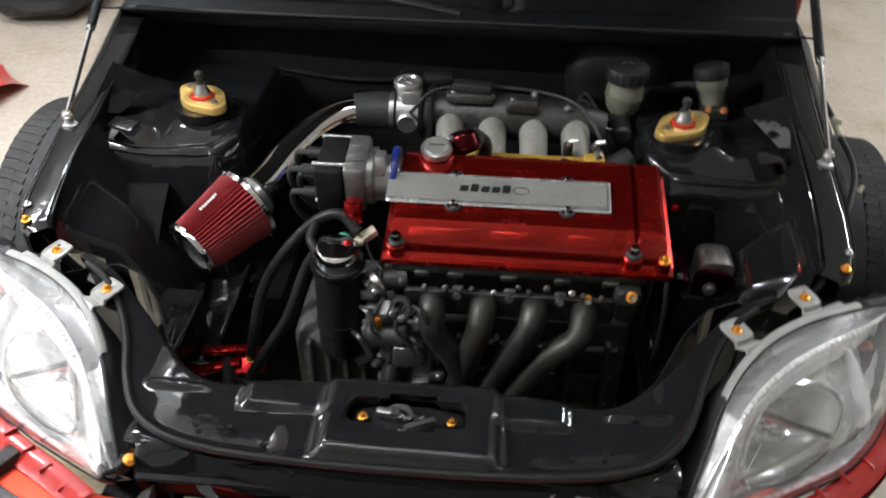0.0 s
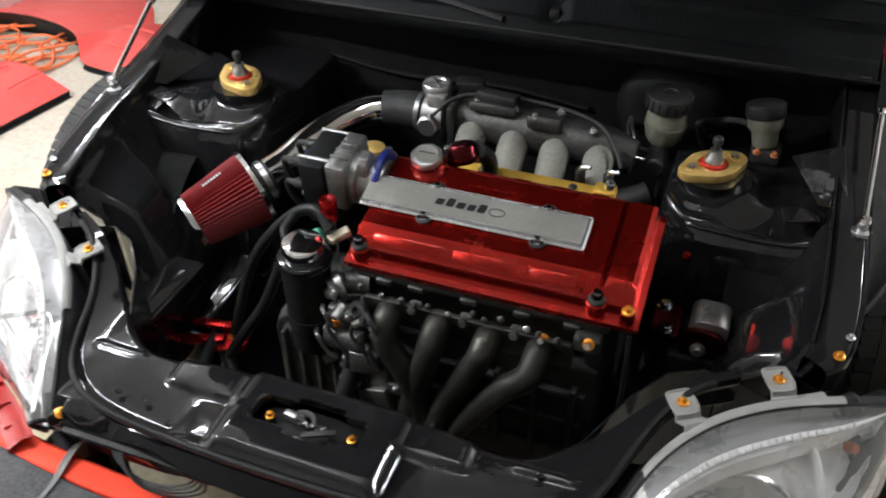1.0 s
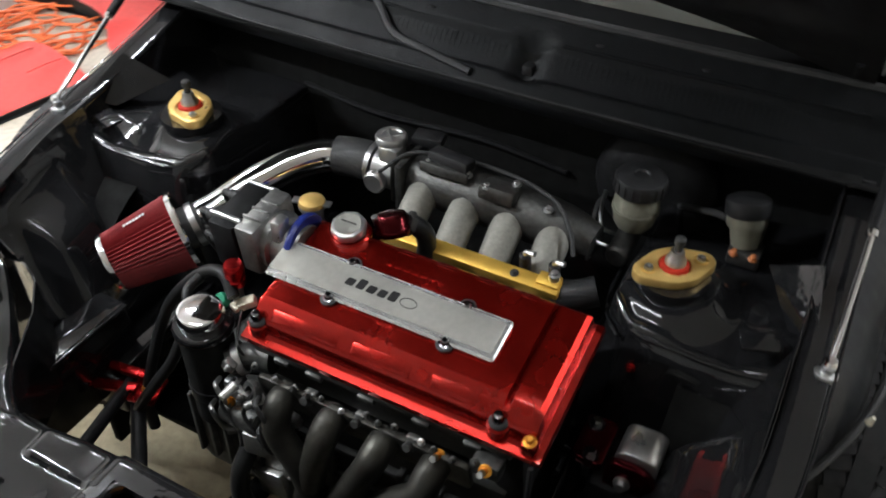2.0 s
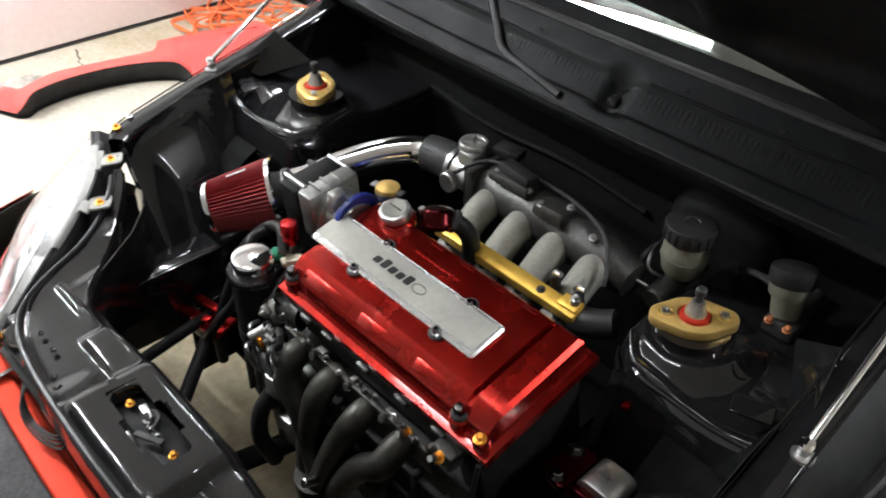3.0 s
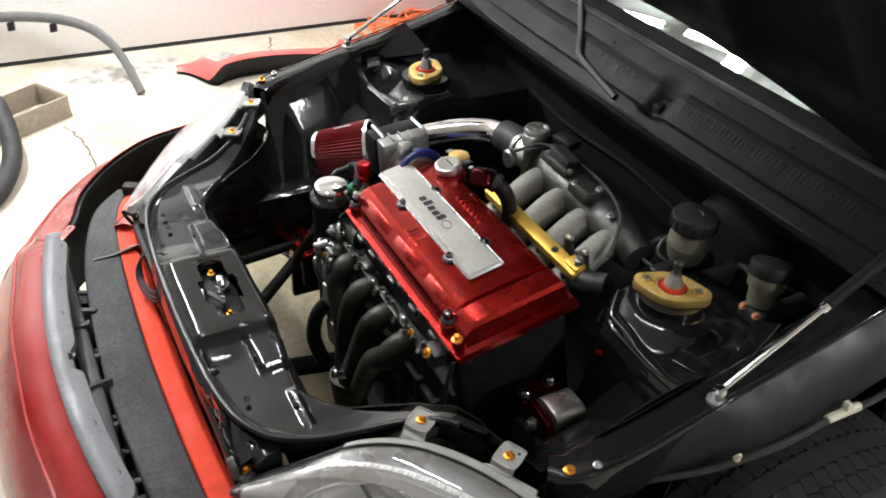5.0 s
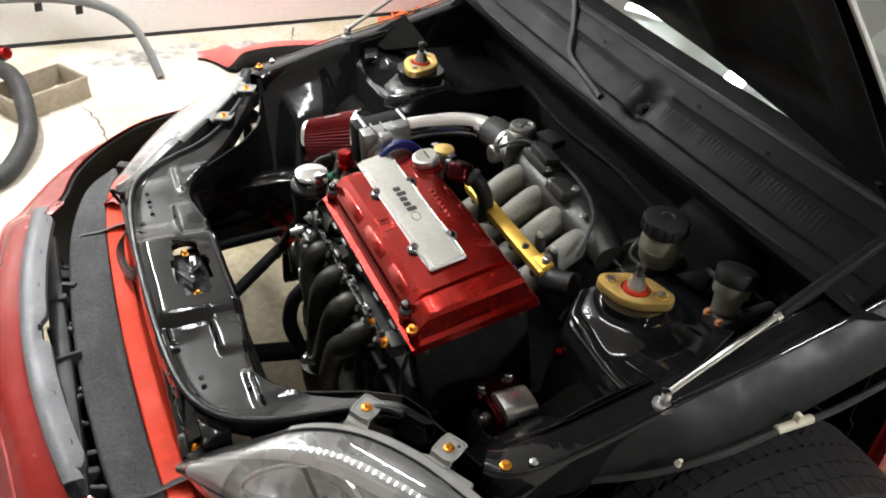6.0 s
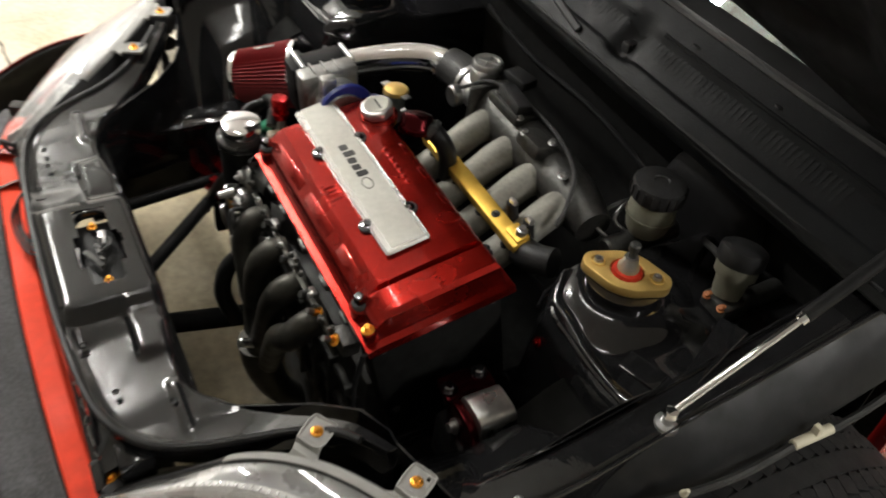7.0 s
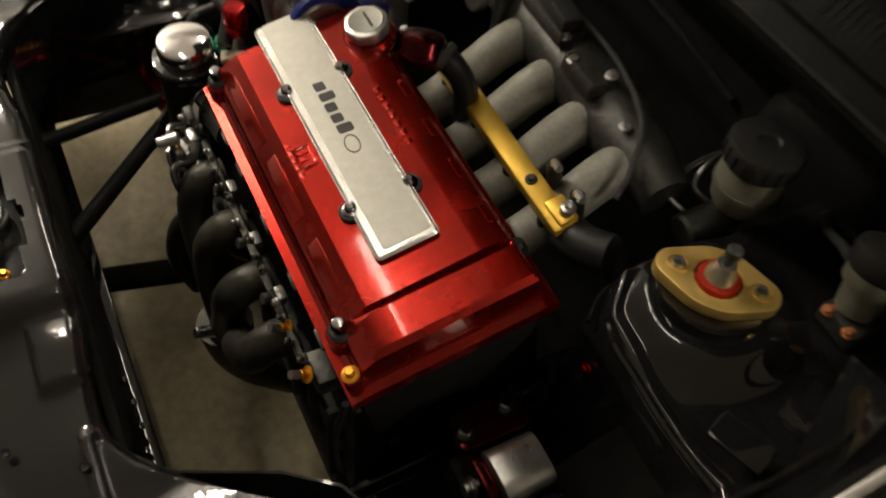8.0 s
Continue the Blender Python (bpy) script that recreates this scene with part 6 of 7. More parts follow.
    for bx, by, bz, turn, fx, fy, fz in ((0.527, 1.024, 0.703, -57, 0.558, 0.990, 0.692), (0.654, 1.111, 0.709, -62, 0.668, 1.073, 0.697)):
        tab = rounded([(-0.022, -0.019), (0.020, -0.019), (0.020, 0.019), (-0.022, 0.019)], 0.008, 4)
        m = Matrix.Translation((bx, by, bz - 0.006)) @ pose(0, 0, 0, 0, 5, turn)
        piece = add("mount_tab", plate(tab, 0.005, m, 0.0015, holes=((-0.013, 0.010, 0.0028),)), GREY_PLASTIC, "grey plastic mounting tab")
        edge = [m @ Vector((x, y, 0.0055)) for x, y in tab[::3]]
        add("tab_rim", hose([*edge, edge[0]], 0.0018, 6, 3), GREY_PLASTIC, "", piece)
        leg = [[m @ Vector((0.0195, y, 0.004)), m @ Vector((0.024, y, -0.002)), Vector((fx, fy, fz)) + 0.45 * (m.to_3x3() @ Vector((-0.02, 0, 0.012))) + m.to_3x3() @ Vector((0, 1.08 * y, 0)), Vector((fx, fy, fz)) + m.to_3x3() @ Vector((0, 1.2 * y, 0)), Vector((fx, fy, fz - 0.02)) + m.to_3x3() @ Vector((0.004, 1.3 * y, 0))] for y in (-0.019, -0.0095, 0.0, 0.0095, 0.019)]
        add("tab_leg", sheet(leg, 0.004), GREY_PLASTIC, "", piece, 50)
        for k in range(3):
            add("moulded_mark", box((0.003, 0.006, 0.0008), m @ pose(0.013, -0.009 + 0.009 * k, 0.0052)), GREY_PLASTIC, "", piece)
        add("gold_bolt", bolt_head((bx, by, bz - 0.001), (0, 0, 1), 0.0052, 0.007, 0.0090), BOLT_GOLD, "gold anodised bolt", piece)
    add("rear_lug", box((0.05, 0.028, 0.012), pose(0.705, 1.100, 0.690, 0, 0, 30), 0.004), GREY_PLASTIC)
    add("rear_lug", rod((0.745, 1.118, 0.672), (0.770, 1.135, 0.682), 0.016, n=16, bevel=0.004), BLACK_PLASTIC)
    add("inner_lug", box((0.035, 0.03, 0.022), pose(0.432, 0.765, 0.575, 0, 20, 25), 0.005), BLACK_PLASTIC)
    add("inner_bolt", bolt_head((0.412, 0.765, 0.588), (-0.3, -0.4, 1), 0.006, 0.006, 0.010), BOLT_GOLD, "gold anodised bolt")


for side in (-1, 1):
    headlight(side)


def apron_bolts():
    for s in (-1, 1):
        part("apron_bolt", bolt_head((s * 0.731, 1.166, 0.731), (0, -0.1, 1), 0.0055, 0.007, 0.009), BOLT_GOLD, car, "gold anodised bolt")
        part("apron_bolt", bolt_head((s * 0.745, 1.205, 0.738), (0, -0.1, 1), 0.0045, 0.005, 0.007), STEEL, car)


apron_bolts()


def latch_rim():
    """A pressed rim round the latch opening."""
    ring = rounded([(-0.094, -0.012), (-0.078, -0.026), (-0.040, -0.026), (-0.034, -0.037), (0.044, -0.037), (0.050, -0.024), (0.082, -0.026), (0.094, -0.010), (0.094, 0.014), (0.080, 0.028), (0.050, 0.026), (0.042, 0.040), (-0.036, 0.040), (-0.044, 0.027), (-0.080, 0.029), (-0.094, 0.014)], 0.008, 4)
    rows = []
    for x, y in ring + ring[:1]:
        d = Vector((x * 0.55, y * 1.2, 0)).normalized()
        p = Vector((x + 0.010, y + 0.838, 0.6575))
        rows.append([p + Vector((0, 0, -0.016)), p + Vector((0, 0, -0.002)), p + d * 0.0015, p + d * 0.007 + Vector((0, 0, 0.0004)), p + d * 0.0125 + Vector((0, 0, -0.0015))])
    part("latch_rim", sheet(rows), BLACK_PAINT, car, "pressed rim of the latch opening", 50)


latch_rim()


def bonnet_latch():
    latch = thing("bonnet_latch", (0.01, 0.838, 0.60), "bonnet latch of bare steel in its black recess", "latch")
    part("recess", box((0.23, 0.125, 0.006), pose(0.01, 0.838, 0.606), 0.002), DULL_BLACK, latch)
    part("base_plate", plate(rounded([(-0.085, -0.026), (0.085, -0.026), (0.085, 0.024), (0.03, 0.036), (-0.03, 0.036), (-0.085, 0.024)], 0.012), 0.004, pose(0.010, 0.838, 0.628), 0.001), DULL_BLACK, latch)
    part("bolt", bolt_head((-0.060, 0.839, 0.640), (0, 0, 1), 0.0052, 0.007, 0.0075), BOLT_GOLD, latch, "gold anodised bolt")
    part("bolt", bolt_head((0.078, 0.839, 0.640), (0, 0, 1), 0.0052, 0.007, 0.0075), BOLT_GOLD, latch, "gold anodised bolt")
    part("claw", hose([(-0.03, 0.85, 0.636), (-0.012, 0.858, 0.645), (0.008, 0.852, 0.65), (0.018, 0.838, 0.648), (0.03, 0.842, 0.642), (0.045, 0.836, 0.638)], 0.0055, 8, 6, flat=0.5), DARK_METAL, latch)
    part("claw", box((0.03, 0.008, 0.022), pose(-0.005, 0.842, 0.640, 0, 20, -15), 0.002), DARK_METAL, latch)
    part("guide", box((0.035, 0.012, 0.014), pose(-0.022, 0.848, 0.642, 0, 0, -8), 0.002), STEEL, latch)
    part("hook", hose([(0.0, 0.806, 0.652), (0.032, 0.802, 0.652), (0.048, 0.804, 0.648), (0.05, 0.795, 0.628), (0.05, 0.79, 0.60)], 0.0030, 8, 6), STEEL, latch)
    part("spring", hose([(-0.01 + 0.004 * k, 0.835 + 0.006 * (k % 2), 0.646 + 0.003 * ((k // 2) % 2)) for k in range(12)], 0.0013, 6, 3), STEEL, latch)
    part("lever", box((0.05, 0.010, 0.004), pose(0.03, 0.826, 0.650, 0, 0, 25), 0.001), DARK_METAL, latch)


bonnet_latch()


def bumper_beam():
    beam = thing("bumper_beam", (0, 0.70, 0.40), "bright red bumper beam faced with charcoal foam", "bumper beam")
    way = [(-0.66, 0.792, 0.505), (-0.58, 0.752, 0.508), (-0.40, 0.725, 0.510), (0, 0.712, 0.510), (0.40, 0.725, 0.510), (0.58, 0.752, 0.508), (0.66, 0.792, 0.505)]
    bar = part("beam", loft_box(way, [0.036, 0.040, 0.042, 0.042, 0.042, 0.040, 0.036], [0.12] * 7, 0.005), BEAM_RED, beam, "bright red painted beam", 50)
    back = [[p + Vector((0, dy, dz)) for dy, dz in ((0.016, -0.002), (0.026, -0.014), (0.040, -0.070), (0.041, -0.10))] for p in spline(way, 4)]
    part("beam_back", sheet(back, 0.002), BEAM_RED, bar, "red sloping back of the beam", 50)
    front = [(-0.68, 0.760, 0.507), (-0.58, 0.702, 0.508), (-0.40, 0.664, 0.509), (-0.2, 0.649, 0.509), (0, 0.644, 0.509), (0.2, 0.649, 0.509), (0.40, 0.664, 0.509), (0.58, 0.702, 0.508), (0.68, 0.760, 0.507)]
    part("foam", loft_box(front, [0.03, 0.060, 0.080, 0.088, 0.092, 0.088, 0.080, 0.060, 0.03], [0.13] * 9, 0.008), FOAM, beam, "charcoal foam strip", 50)
    for x, mat in ((-0.40, GREY_TRIM), (0.41, RUBBER)):
        part("strap", hose([(x - 0.004, 0.772, 0.47), (x - 0.002, 0.766, 0.512), (x, 0.735, 0.516), (x + 0.002, 0.69, 0.506), (x + 0.003, 0.640, 0.502), (x + 0.003, 0.622, 0.47)], 0.014, 8, 5, flat=0.18), mat, beam, "flat tie strap")
    part("end_cap", box((0.03, 0.06, 0.03), pose(-0.655, 0.79, 0.515, 0, 0, -30), 0.005), DARK_METAL, beam)
    part("paper_scrap", plate([(0, 0), (0.022, 0.004), (0.018, 0.012), (0.004, 0.014)], 0.001, pose(0.07, 0.66, 0.5005, 0, 0, 30)), CREAM_PLASTIC, beam, "scrap of pale paper")
    for s in (-1, 1):
        part("beam_stay", box((0.06, 0.10, 0.07), pose(s * 0.46, 0.80, 0.45), 0.01), DULL_BLACK, beam)


bumper_beam()
BUMPER_TOP = [(0.0, 0.516, 0.586), (0.15, 0.521, 0.585), (0.3, 0.538, 0.582), (0.4, 0.556, 0.578), (0.445, 0.572, 0.556), (0.529, 0.617, 0.54), (0.65, 0.659, 0.54), (0.77, 0.749, 0.545), (0.86, 0.864, 0.548), (0.9, 1.004, 0.552)]
BUMPER_MID = [(0.0, 0.455, 0.56), (0.15, 0.458, 0.558), (0.3, 0.476, 0.552), (0.42, 0.49, 0.54), (0.504, 0.523, 0.52), (0.601, 0.561, 0.505), (0.71, 0.624, 0.5), (0.83, 0.729, 0.5), (0.915, 0.864, 0.5), (0.945, 1.014, 0.505)]
BUMPER_NOSE = [(0.0, 0.385, 0.44), (0.15, 0.39, 0.44), (0.3, 0.408, 0.44), (0.42, 0.435, 0.44), (0.504, 0.468, 0.43), (0.626, 0.516, 0.42), (0.75, 0.594, 0.42), (0.87, 0.714, 0.42), (0.95, 0.859, 0.42), (0.965, 1.024, 0.42)]
BUMPER_LOW = [(0.0, 0.42, 0.22), (0.15, 0.424, 0.22), (0.3, 0.44, 0.22), (0.42, 0.465, 0.22), (0.504, 0.498, 0.22), (0.626, 0.546, 0.22), (0.74, 0.624, 0.22), (0.85, 0.744, 0.22), (0.92, 0.874, 0.22), (0.93, 1.024, 0.22)]


def both_sides(points):
    return [(-x, y, z) for x, y, z in points[:0:-1]] + points


def bumper_cover():
    bumper = thing("bumper_cover", (0, 0.55, 0.0), "red front bumper cover hanging loose with a bare silver flange", "bumper")
    lines = [spline(both_sides(q), 6) for q in (BUMPER_TOP, BUMPER_MID, BUMPER_NOSE, BUMPER_LOW)]
    rows, inner = [], []
    for a, b, c, d in zip(*lines):
        col = spline([a, b, c, d], 6)
        rows.append(col)
        back = Vector((-0.35 * a.x, 0.4, 0)).normalized() * 0.012
        inner.append([p + back + Vector((0, 0, -0.004)) for p in col])
    skin = part("skin", sheet(rows, 0.002), BODY_RED, bumper, "glossy red painted skin", 50)
    part("back_face", sheet(inner, 0.002), BLACK_PLASTIC, bumper, "black plastic back face", 50)
    # bare flange along the grille opening
    flange = []
    for i in range(61):
        x = -0.415 + 0.83 * i / 60
        y0 = 0.518 + 0.255 * x * x
        dip = 0.026 * ease(abs(x), 0.36, 0.415) + 0.012 * ease(x, -0.02, 0.0) * (1 - ease(x, 0.055, 0.07))
        z = 0.586 - 0.03 * x * x
        flange.append([(x, y0 - 0.002, z + 0.001), (x, y0 + 0.008, z + 0.004), (x, y0 + 0.022, z + 0.003), (x, y0 + 0.042 - dip, z - 0.001), (x, y0 + 0.044 - dip, z - 0.012)])
    ledge = part("flange", sheet(flange, 0.003), BARE_SILVER, bumper, "bare silver plastic flange")
    for x in (-0.36, -0.235, -0.117, 0.019, 0.208, 0.331):
        y0 = 0.518 + 0.255 * x * x + 0.026
        part("flange_hole", turned([(0, 0), (0.0075, 0.0), (0.0085, 0.0008), (0.0092, 0.0), (0.0092, -0.003), (0, -0.003)], pose(x, y0, 0.5898 - 0.03 * x * x), 14), MATTE_BLACK_SHADE, ledge)
    part("body_crease", hose([p + Vector((0, -0.001, 0.0)) for p in spline(both_sides(BUMPER_MID), 3)], 0.004, 6, 2), BODY_RED, skin)
    mesh_way = spline([mix3(a, b, 0.42) for a, b in zip(BUMPER_MID[:5], BUMPER_NOSE[:5])], 6)
    for k, q in enumerate(mesh_way):
        d = Vector((0.0, -0.0025, 0.0))
        part("mesh_bead", box((0.011, 0.006, 0.007), Matrix.Translation(q + d) @ pose(0, 0, 0, 35, 0, 12 * k / len(mesh_way)), 0.002), BLACK_PLASTIC, skin)
    # dark grille webs and old fixings behind the opening
    web = part("grille_web", box((0.80, 0.035, 0.10), pose(0, 0.575, 0.47), 0.01), BLACK_PLASTIC, bumper)
    random.seed(8)
    for n in range(15):
        x = -0.37 + 0.053 * n + random.uniform(-0.015, 0.015)
        part("web_rib", box((random.uniform(0.008, 0.03), random.uniform(0.03, 0.07), random.uniform(0.04, 0.11)), pose(x, 0.588 + random.uniform(-0.012, 0.012), 0.47 + random.uniform(-0.02, 0.01), random.uniform(-15, 15), random.uniform(-12, 12), random.uniform(-30, 30)), 0.003), BLACK_PLASTIC if n % 3 else DARK_METAL, web)
    for s in (-1, 1):
        part("corner_tab", plate(rounded([(-0.03, -0.012), (0.03, -0.012), (0.03, 0.012), (-0.03, 0.012)], 0.006), 0.003, pose(s * 0.455, 0.60, 0.553, 8, 0, s * 35), 0.001, holes=((0.018 * s, 0, 0.005),)), BODY_RED, bumper)
    part("lower_brace", box((1.2, 0.05, 0.04), pose(0, 0.60, 0.235), 0.01), BLACK_PLASTIC, bumper)
    for s in (-1, 1):
        part("prop_block", box((0.10, 0.10, 0.215), pose(s * 0.5, 0.62, 0.1075), 0.01), DULL_BLACK, bumper)


bumper_cover()


def headlight_bracket(s):
    holder = thing("headlight_bracket", (s * 0.66, 0.84, 0.50), "red ribbed plastic bracket under the headlight", "bracket", "headlight brackets")
    lip = [(0.485, 0.730, 0.528), (0.560, 0.778, 0.522), (0.640, 0.822, 0.522), (0.720, 0.875, 0.526), (0.790, 0.950, 0.538), (0.850, 1.060, 0.560)]
    rows = []
    for q in spline(lip, 5):
        rows.append([(s * (q.x - 0.010), q.y + 0.016, q.z - 0.004), (s * q.x, q.y, q.z), (s * (q.x + 0.014), q.y - 0.018, q.z - 0.010), (s * (q.x + 0.016), q.y - 0.020, q.z - 0.030)])
    strip = part("strip", sheet(rows, 0.002), BODY_RED, holder, "", 50)
    for n in range(7):
        p = mix3((s * 0.53, 0.752, 0.521), (s * 0.80, 0.945, 0.530), n / 6)
        part("rib", box((0.005, 0.022, 0.010), Matrix.Translation(p) @ pose(0, 0, 0, 0, 0, s * 38), 0.0015), BODY_RED, strip)


for side in (-1, 1):
    headlight_bracket(side)


def bumper_wires():
    loom = thing("wire_loop", (-0.22, 0.77, 0.50), "thin black wires looped before the radiator support", "wire")
    for k in range(4):
        o = 0.012 * k
        part("wire", hose([(-0.33, 0.80, 0.585), (-0.30 + o, 0.742 - o / 2, 0.56), (-0.24 + o, 0.728 - o / 3, 0.535), (-0.17 + o, 0.738, 0.545), (-0.12 - o, 0.762, 0.59)], 0.0022, 6, 8), RUBBER, loom)
    part("clip", box((0.03, 0.012, 0.02), pose(-0.125, 0.758, 0.60), 0.003), BLACK_PLASTIC, loom)


bumper_wires()


def wheel(s):
    steer = 2.5
    hub = Vector((s * 0.855, 1.600, 0.352))
    m = Matrix.Translation(hub) @ pose(0, 0, 0, 0, 0, -steer) @ pose(0, 0, 0, 0, 90 * s, 0)
    tyre = thing("wheel", (hub.x, hub.y, 0.0), "front wheel with a worn black tyre on a silver rim", "wheel", "front wheels")
    R, W = 0.351, 0.190
    prof = [(0.205, -W / 2 + 0.012), (0.225, -W / 2), (0.277, -W / 2 - 0.004), (0.326, -W / 2 + 0.010), (R - 0.009, -W / 2 + 0.030), (R - 0.007, 0), (R - 0.009, W / 2 - 0.030), (0.326, W / 2 - 0.010), (0.277, W / 2 + 0.004), (0.225, W / 2), (0.205, W / 2 - 0.012)]
    casing = part("tyre", turned(prof, m, 64), TYRE, tyre, "black tyre with chevron tread", 40)
    own = bmesh.new()
    for k in range(88):
        a = 360 * k / 88
        for lane, (z, w, tw) in enumerate(((-0.067, 0.035, 6), (-0.0335, 0.030, 18), (0.0, 0.034, 0), (0.0335, 0.030, -18), (0.067, 0.035, -6))):
            drop = 0.003 if lane in (0, 4) else 0.0
            q = m @ pose(0, 0, 0, 0, 0, a + (2.6, 1.2, 0.0, 1.2, 2.6)[lane]) @ pose(R - 0.0080 - drop, 0, z, 0, 0, 0) @ pose(0, 0, 0, tw, 0, 0)
            box((0.009, 0.0226 if lane != 2 else 0.0254, w), q, bm=own)
    part("tread", own, TYRE, casing)
    rim = part("rim", turned([(0.206, -W / 2 + 0.012), (0.210, W / 2 - 0.014), (0.207, W / 2 - 0.002), (0.196, W / 2 - 0.004), (0.180, W / 2 - 0.03), (0.175, 0.0), (0.185, -W / 2 + 0.012)], m, 48), CHROME, tyre, "silver alloy rim")
    for k in range(5):
        q = m @ pose(0, 0, 0, 0, 0, 72 * k) @ pose(0.108, 0, W / 2 - 0.04)
        part("spoke", box((0.165, 0.045, 0.03), q, 0.01), BRUSHED, rim)
    part("hub", turned([(0, W / 2 - 0.02), (0.03, W / 2 - 0.02), (0.045, W / 2 - 0.03), (0.05, W / 2 - 0.06), (0, W / 2 - 0.06)], m, 24), BRUSHED, rim)


for side in (-1, 1):
    wheel(side)


def wheel_cables():
    for s in (1,):
        line = thing("sensor_cable", (s * 0.83, 1.62, 0.74), "black cable with a white clip along the apron", "cable")
        part("cable", hose([(s * 0.74, 1.28, 0.655), (s * 0.800, 1.38, 0.700), (s * 0.832, 1.48, 0.738), (s * 0.832, 1.60, 0.750), (s * 0.834, 1.70, 0.756), (s * 0.82, 1.86, 0.770)], 0.0062, 8, 6), RUBBER, line)
        part("white_clip", rod((s * 0.831, 1.586, 0.751), (s * 0.834, 1.657, 0.755), 0.0078, n=12, bevel=0.002), CREAM_PLASTIC, line, "white plastic clip")
        part("clip_ear", box((0.012, 0.01, 0.02), pose(s * 0.832, 1.625, 0.764), 0.002), CREAM_PLASTIC, line)
        part("screw", rod((s * 0.822, 1.409, 0.735), (s * 0.826, 1.409, 0.748), 0.006, 0.003, n=10), CREAM_PLASTIC, line, "white screw stub")


wheel_cables()


def underbody():
    """Dark pans and added shade-black panels that close the bay round the engine."""
    part("floor_pan", box((1.36, 0.44, 0.02), pose(0, 1.62, 0.16), 0.005), MATTE_BLACK_SHADE, car)
    part("floor_pan", box((1.54, 2.50, 0.02), pose(0, 3.07, 0.19), 0.005), MATTE_BLACK_SHADE, car)
    # added panels: their black stands for the deep shade beside the engine
    part("shade_panel", box((0.20, 0.62, 0.02), pose(0.52, 1.16, 0.20), 0.005), MATTE_BLACK_SHADE, car)
    part("shade_panel", box((0.02, 0.62, 0.22), pose(0.435, 1.17, 0.28), 0.004), MATTE_BLACK_SHADE, car)
    part("shade_panel", box((0.02, 0.27, 0.24), pose(-0.52, 1.29, 0.27), 0.004), MATTE_BLACK_SHADE, car)
    part("shade_panel", box((0.30, 0.24, 0.02), pose(-0.40, 1.36, 0.18), 0.004), MATTE_BLACK_SHADE, car)
    for s in (-1, 1):
        rows = []
        for i in range(21):
            a = radians(15 + 150 * i / 20)
            rows.append([(s * x, 1.578 + 0.39 * math.cos(a), 0.335 + 0.365 * math.sin(a)) for x in (0.56, 0.66, 0.735)])
        part("arch_liner", sheet(rows, 0.003), MATTE_BLACK_SHADE, car)
    part("crossbar", rod((-0.235, 0.80, 0.20), (-0.14, 1.18, 0.21), 0.024, n=14), MATTE_BLACK_SHADE, car)
    part("cowl_trough", box((1.44, 0.15, 0.01), pose(0, 1.83, 0.89), 0.003), MATTE_BLACK_SHADE, car)


underbody()

# ---- things on the floor beside the car ----


def loose_fender(at, turn, length=0.78, wide=0.475, rise=0.10, squash=1.0, cut=0.0):
    """A wing panel that lies with its wheel arch raised."""
    m = Matrix.Translation(at) @ pose(0, 0, 0, 0, 0, turn)
    panel = yard_thing("fender_panel", at, "red fender panel lying on the floor, black inside", "fender", "loose fenders")
    rows, inside = [], []
    for i in range(67):
        x = -0.52 + (0.52 + length) * i / 66
        arch = squash * math.sqrt(max(0.0, 0.365 ** 2 - x * x))
        bow = ease(arch, 0.0, 0.22 * squash)
        front = ease(-x, 0.26, 0.52)
        low = max(0.03 + 0.27 * front - 0.14 * squash ** 3 * ease(x, 0.36, 0.42), arch)
        high = wide - (wide - 0.34) * ease(-x, 0.10, 0.60) - cut * ease(x, 0.0, length) - 0.20 * squash * bow
        lip = 0.026 + rise * bow - 0.018 * front
        row, col = [], []
        for j in range(15):
            v = j / 14
            y = low + (high - low) * v
            z = 0.006 + lip * (1 - v) + (0.012 + 0.058 * (1 - bow)) * math.sin(math.pi * v) * (1 - 0.7 * front)
            row.append(m @ Vector((x, y, z)))
            col.append(m @ Vector((x, y + 0.004, max(0.003, z - 0.012))))
        deep = 0.055 * bow + 0.01
        liner = [m @ Vector((x, low + deep * q, 0.004 + lip * (1 - q ** 1.4))) for q in (1.0, 0.85, 0.6, 0.3, 0.05)]
        rows.append([*row])
        inside.append([m @ Vector((x, low + deep - 0.018, 0.004)), *liner])
    part("skin", sheet(rows, 0.0015), FADED_RED, panel, "faded red outer skin", 50)
    part("inner_face", sheet(inside, 0.0015), BLACK_PLASTIC, panel, "black inner face", 50)
    for x, y in ((length - 0.12, 0.30), (length - 0.10, 0.12)):
        part("crease", hose([m @ Vector((x - 0.10, y, 0.105)), m @ Vector((x, y + 0.01, 0.103)), m @ Vector((x + 0.06, y + 0.012, 0.10))], 0.005, 6, 4, flat=0.5), FADED_RED, panel)


loose_fender((-2.30, 1.77, 0.0), 80, 0.84, 0.60, 0.085, 0.5)
loose_fender((-2.66, 2.86, 0.0), -8, 0.62, 0.85, 0.09, 0.42, 0.45)


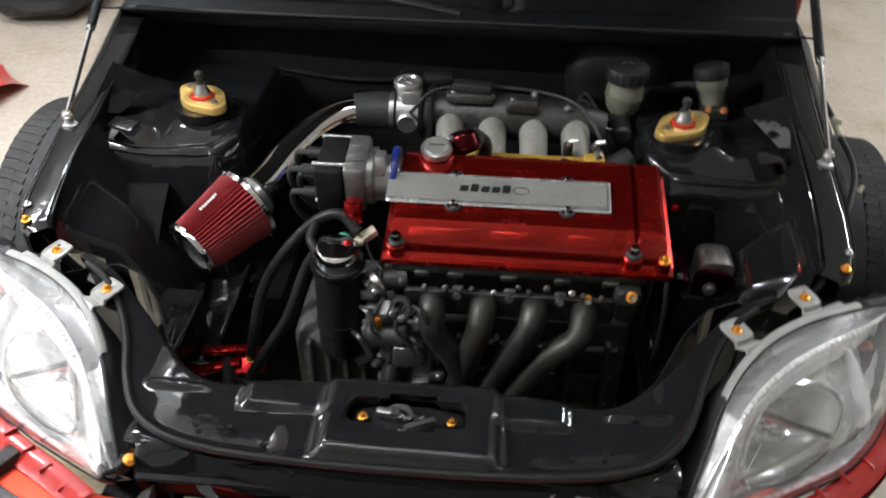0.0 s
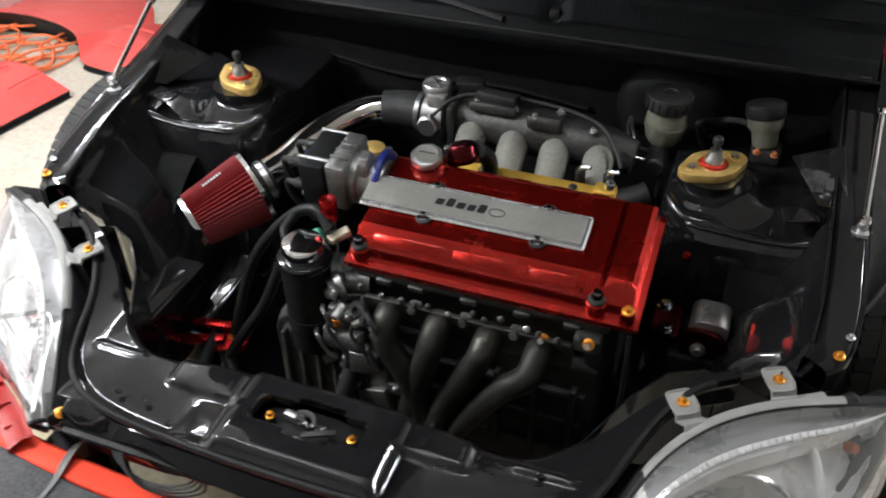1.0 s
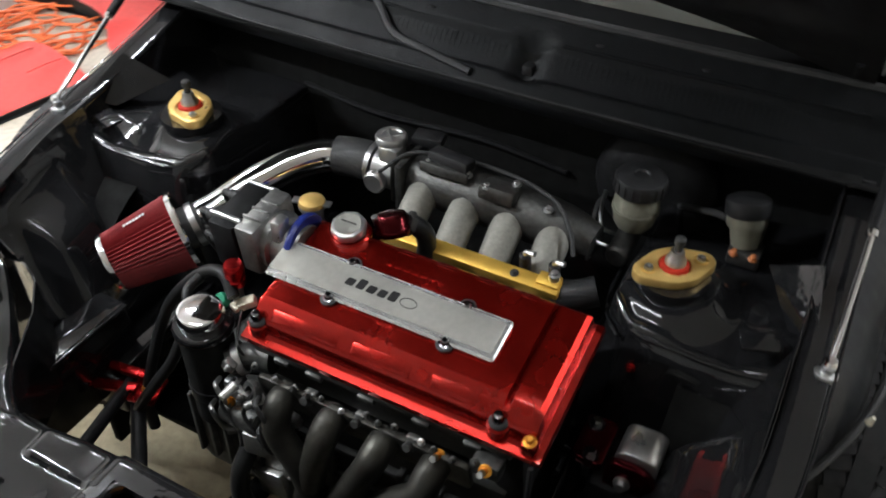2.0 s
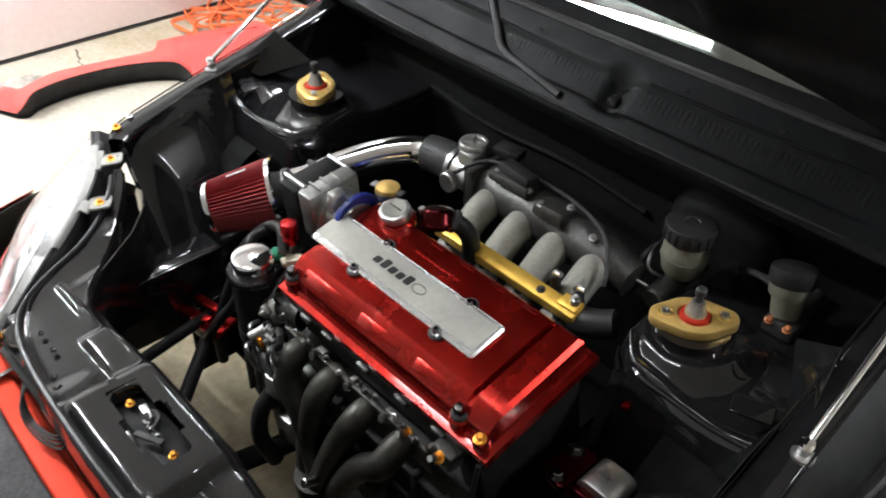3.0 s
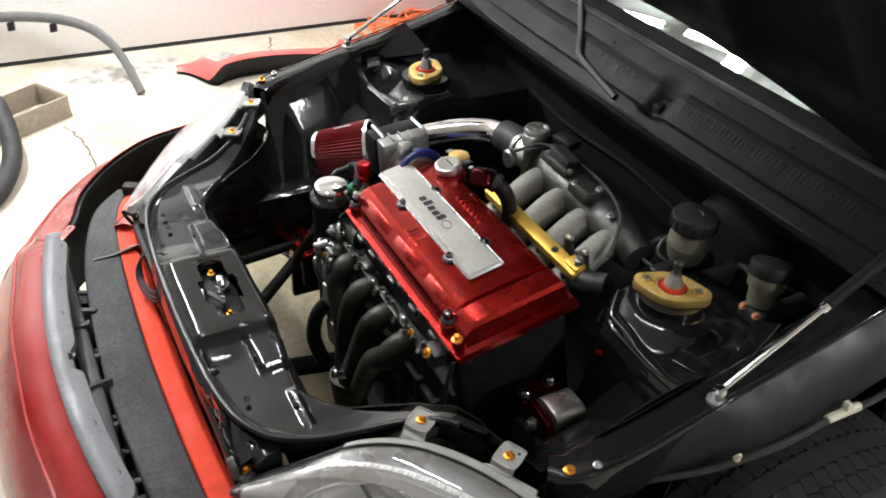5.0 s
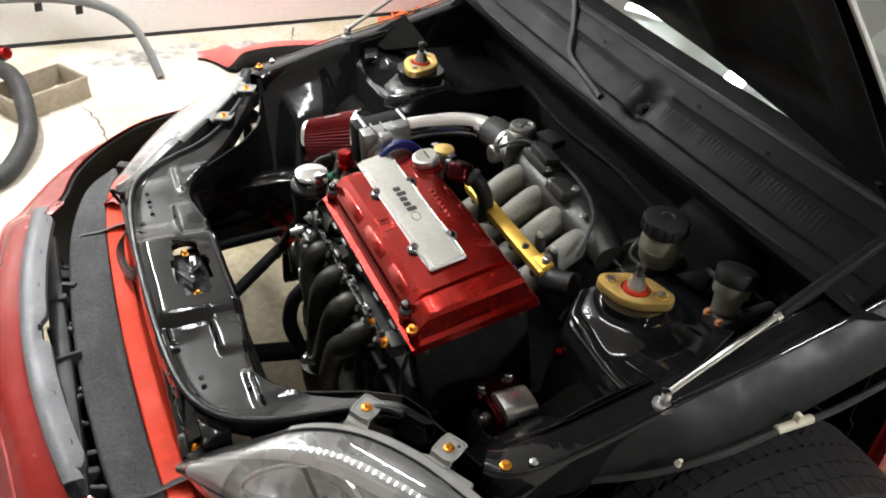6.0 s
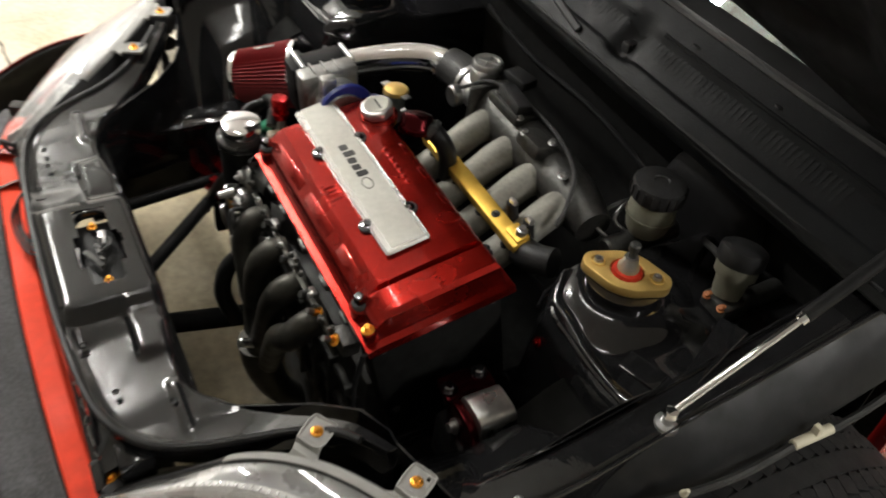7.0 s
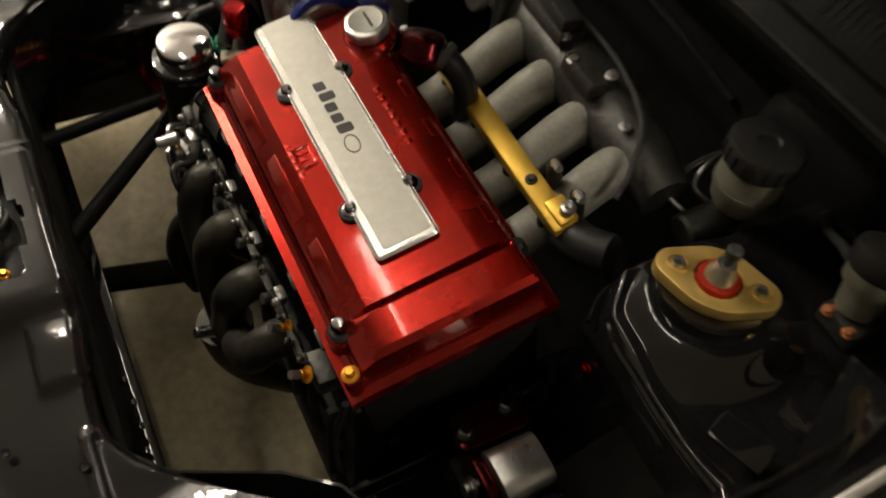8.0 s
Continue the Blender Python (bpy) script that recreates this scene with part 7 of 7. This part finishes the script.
def plastic_tray():
    tray = yard_thing("plastic_tray", (-2.48, 0.66, 0.0), "dirty beige plastic tray on the floor", "tray")
    m = pose(-2.385, 0.56, 0.0, 0, 0, 32)
    w, d, h, t = 0.21, 0.36, 0.10, 0.006
    part("base", box((w - 0.03, d - 0.03, t), m @ pose(0, 0, t / 2 + 0.001), 0.003), TRAY, tray)
    for x, y, sx, sy in ((-w / 2, 0, t, d), (w / 2, 0, t, d), (0, -d / 2, w, t), (0, d / 2, w, t)):
        part("wall", box((sx, sy, h), m @ pose(x, y, h / 2, 4 if y else 0, 0, 0), 0.003), TRAY, tray)
    part("rim", hose([m @ Vector(p) for p in ((-w / 2, -d / 2, h), (w / 2, -d / 2, h), (w / 2, d / 2, h), (-w / 2, d / 2, h), (-w / 2, -d / 2, h))], 0.006, 6, 1), TRAY, tray)
    rag = [[m @ Vector((-0.02 + 0.03 * i + 0.004 * (j % 2), 0.02 + 0.03 * j, 0.02 + 0.05 * math.exp(-((i - 1.5) ** 2 + (j - 1.5) ** 2)) + 0.01 * ((i + j) % 2))) for j in range(4)] for i in range(4)]
    part("rag", sheet(rag, 0.003), CREAM_PLASTIC, tray, "pale rag")


plastic_tray()


def ring_hose():
    big = yard_thing("coiled_hose", (-2.30, 0.35, 0.0), "thick black ribbed hose lying in a loop", "hose")
    pts = [(-2.72, 0.22, 0.08), (-2.52, 0.40, 0.13), (-2.34, 0.475, 0.145), (-2.15, 0.50, 0.12), (-1.98, 0.50, 0.08), (-1.84, 0.46, 0.05), (-1.70, 0.38, 0.037), (-1.60, 0.20, 0.036), (-1.70, 0.02, 0.036)]
    part("tube", hose(pts, 0.036, 14, 18, ridges=0.06), RUBBER, big)
    plug = yard_thing("red_plug", (-2.78, 0.44, 0.06), "red and black plug on the hose end", "plug")
    part("body", rod((-2.80, 0.36, 0.05), (-2.72, 0.44, 0.11), 0.030, n=16, bevel=0.006), RUBBER, plug)
    part("face", rod((-2.72, 0.44, 0.11), (-2.708, 0.452, 0.119), 0.029, n=16, bevel=0.004), RED_ANODISED, plug, "red face")
    clutter = yard_thing("metal_scrap", (-2.55, 0.33, 0.0), "dark metal bracket lying inside the hose loop", "bracket")
    part("bar", box((0.16, 0.05, 0.03), pose(-2.58, 0.33, 0.017, 0, 0, 30), 0.006), DARK_METAL, clutter)
    part("bar", box((0.05, 0.10, 0.05), pose(-2.50, 0.37, 0.026, 0, 0, 10), 0.006), DARK_METAL, clutter)
    part("wire", hose([(-2.5, 0.38, 0.02), (-2.35, 0.46, 0.012), (-2.32, 0.42, 0.01), (-2.38, 0.36, 0.01)], 0.004, 6, 6), STEEL, clutter)


ring_hose()


def trim_arch():
    trim = yard_thing("arch_trim", (-2.50, 1.10, 0.0), "grey curved trim strip leaning on the garage door", "trim strip")
    pts = [(-2.50, 1.10, 0.012), (-2.62, 1.07, 0.11), (-2.74, 1.02, 0.19), (-2.86, 0.92, 0.242), (-2.95, 0.74, 0.268), (-2.99, 0.50, 0.275), (-3.0, 0.25, 0.26), (-3.0, -0.02, 0.21)]
    strip = part("strip", hose(pts, 0.024, 10, 10, flat=0.6), GREY_TRIM, trim)
    for x, y, z in ((-2.91, 0.80, 0.222), (-2.955, 0.62, 0.234)):
        part("tab", box((0.008, 0.035, 0.045), pose(x, y, z, 0, 10, 15), 0.002), BLACK_PLASTIC, strip)


trim_arch()


def cable_coil():
    coil = yard_thing("extension_cable", (-2.72, 2.75, 0.0), "tangled orange extension cable on the floor", "cable")
    random.seed(11)
    for k in range(5):
        pts = []
        for i in range(26):
            a = i * 0.62 + k
            r = 0.20 + 0.10 * math.sin(1.7 * i + k) + 0.05 * k * 0.4
            pts.append((-2.74 + r * math.cos(a) + random.uniform(-0.02, 0.02), 2.75 + 0.10 * k - 0.2 + 1.1 * r * math.sin(a) + random.uniform(-0.02, 0.02), 0.008 + 0.011 * (k % 4) + 0.004 * (i % 3)))
        part("loop", hose(pts, 0.006, 7, 5), ORANGE_CABLE, coil)


cable_coil()


def far_tyre():
    spare = yard_thing("black_bag", (-2.25, 4.0, 0.0), "black crumpled bag on the floor by the wall", "bag")
    rows = []
    for i in range(25):
        a = 6.28318 * i / 24
        row = []
        for j in range(9):
            f = j / 8
            r = 0.30 * math.sin(math.pi * (0.12 + 0.8 * f) / 1.0) * (1 + 0.18 * noise.noise((1.6 * math.cos(a), 1.6 * math.sin(a), 2 * f)))
            row.append((-2.25 + r * math.cos(a), 4.02 + r * math.sin(a), 0.002 + 0.24 * f + 0.03 * noise.noise((3 * math.cos(a), 3 * math.sin(a), 5 * f))))
        rows.append(row)
    rows[-1] = rows[0]
    part("sack", sheet(rows), BLACK_PLASTIC, spare)


far_tyre()
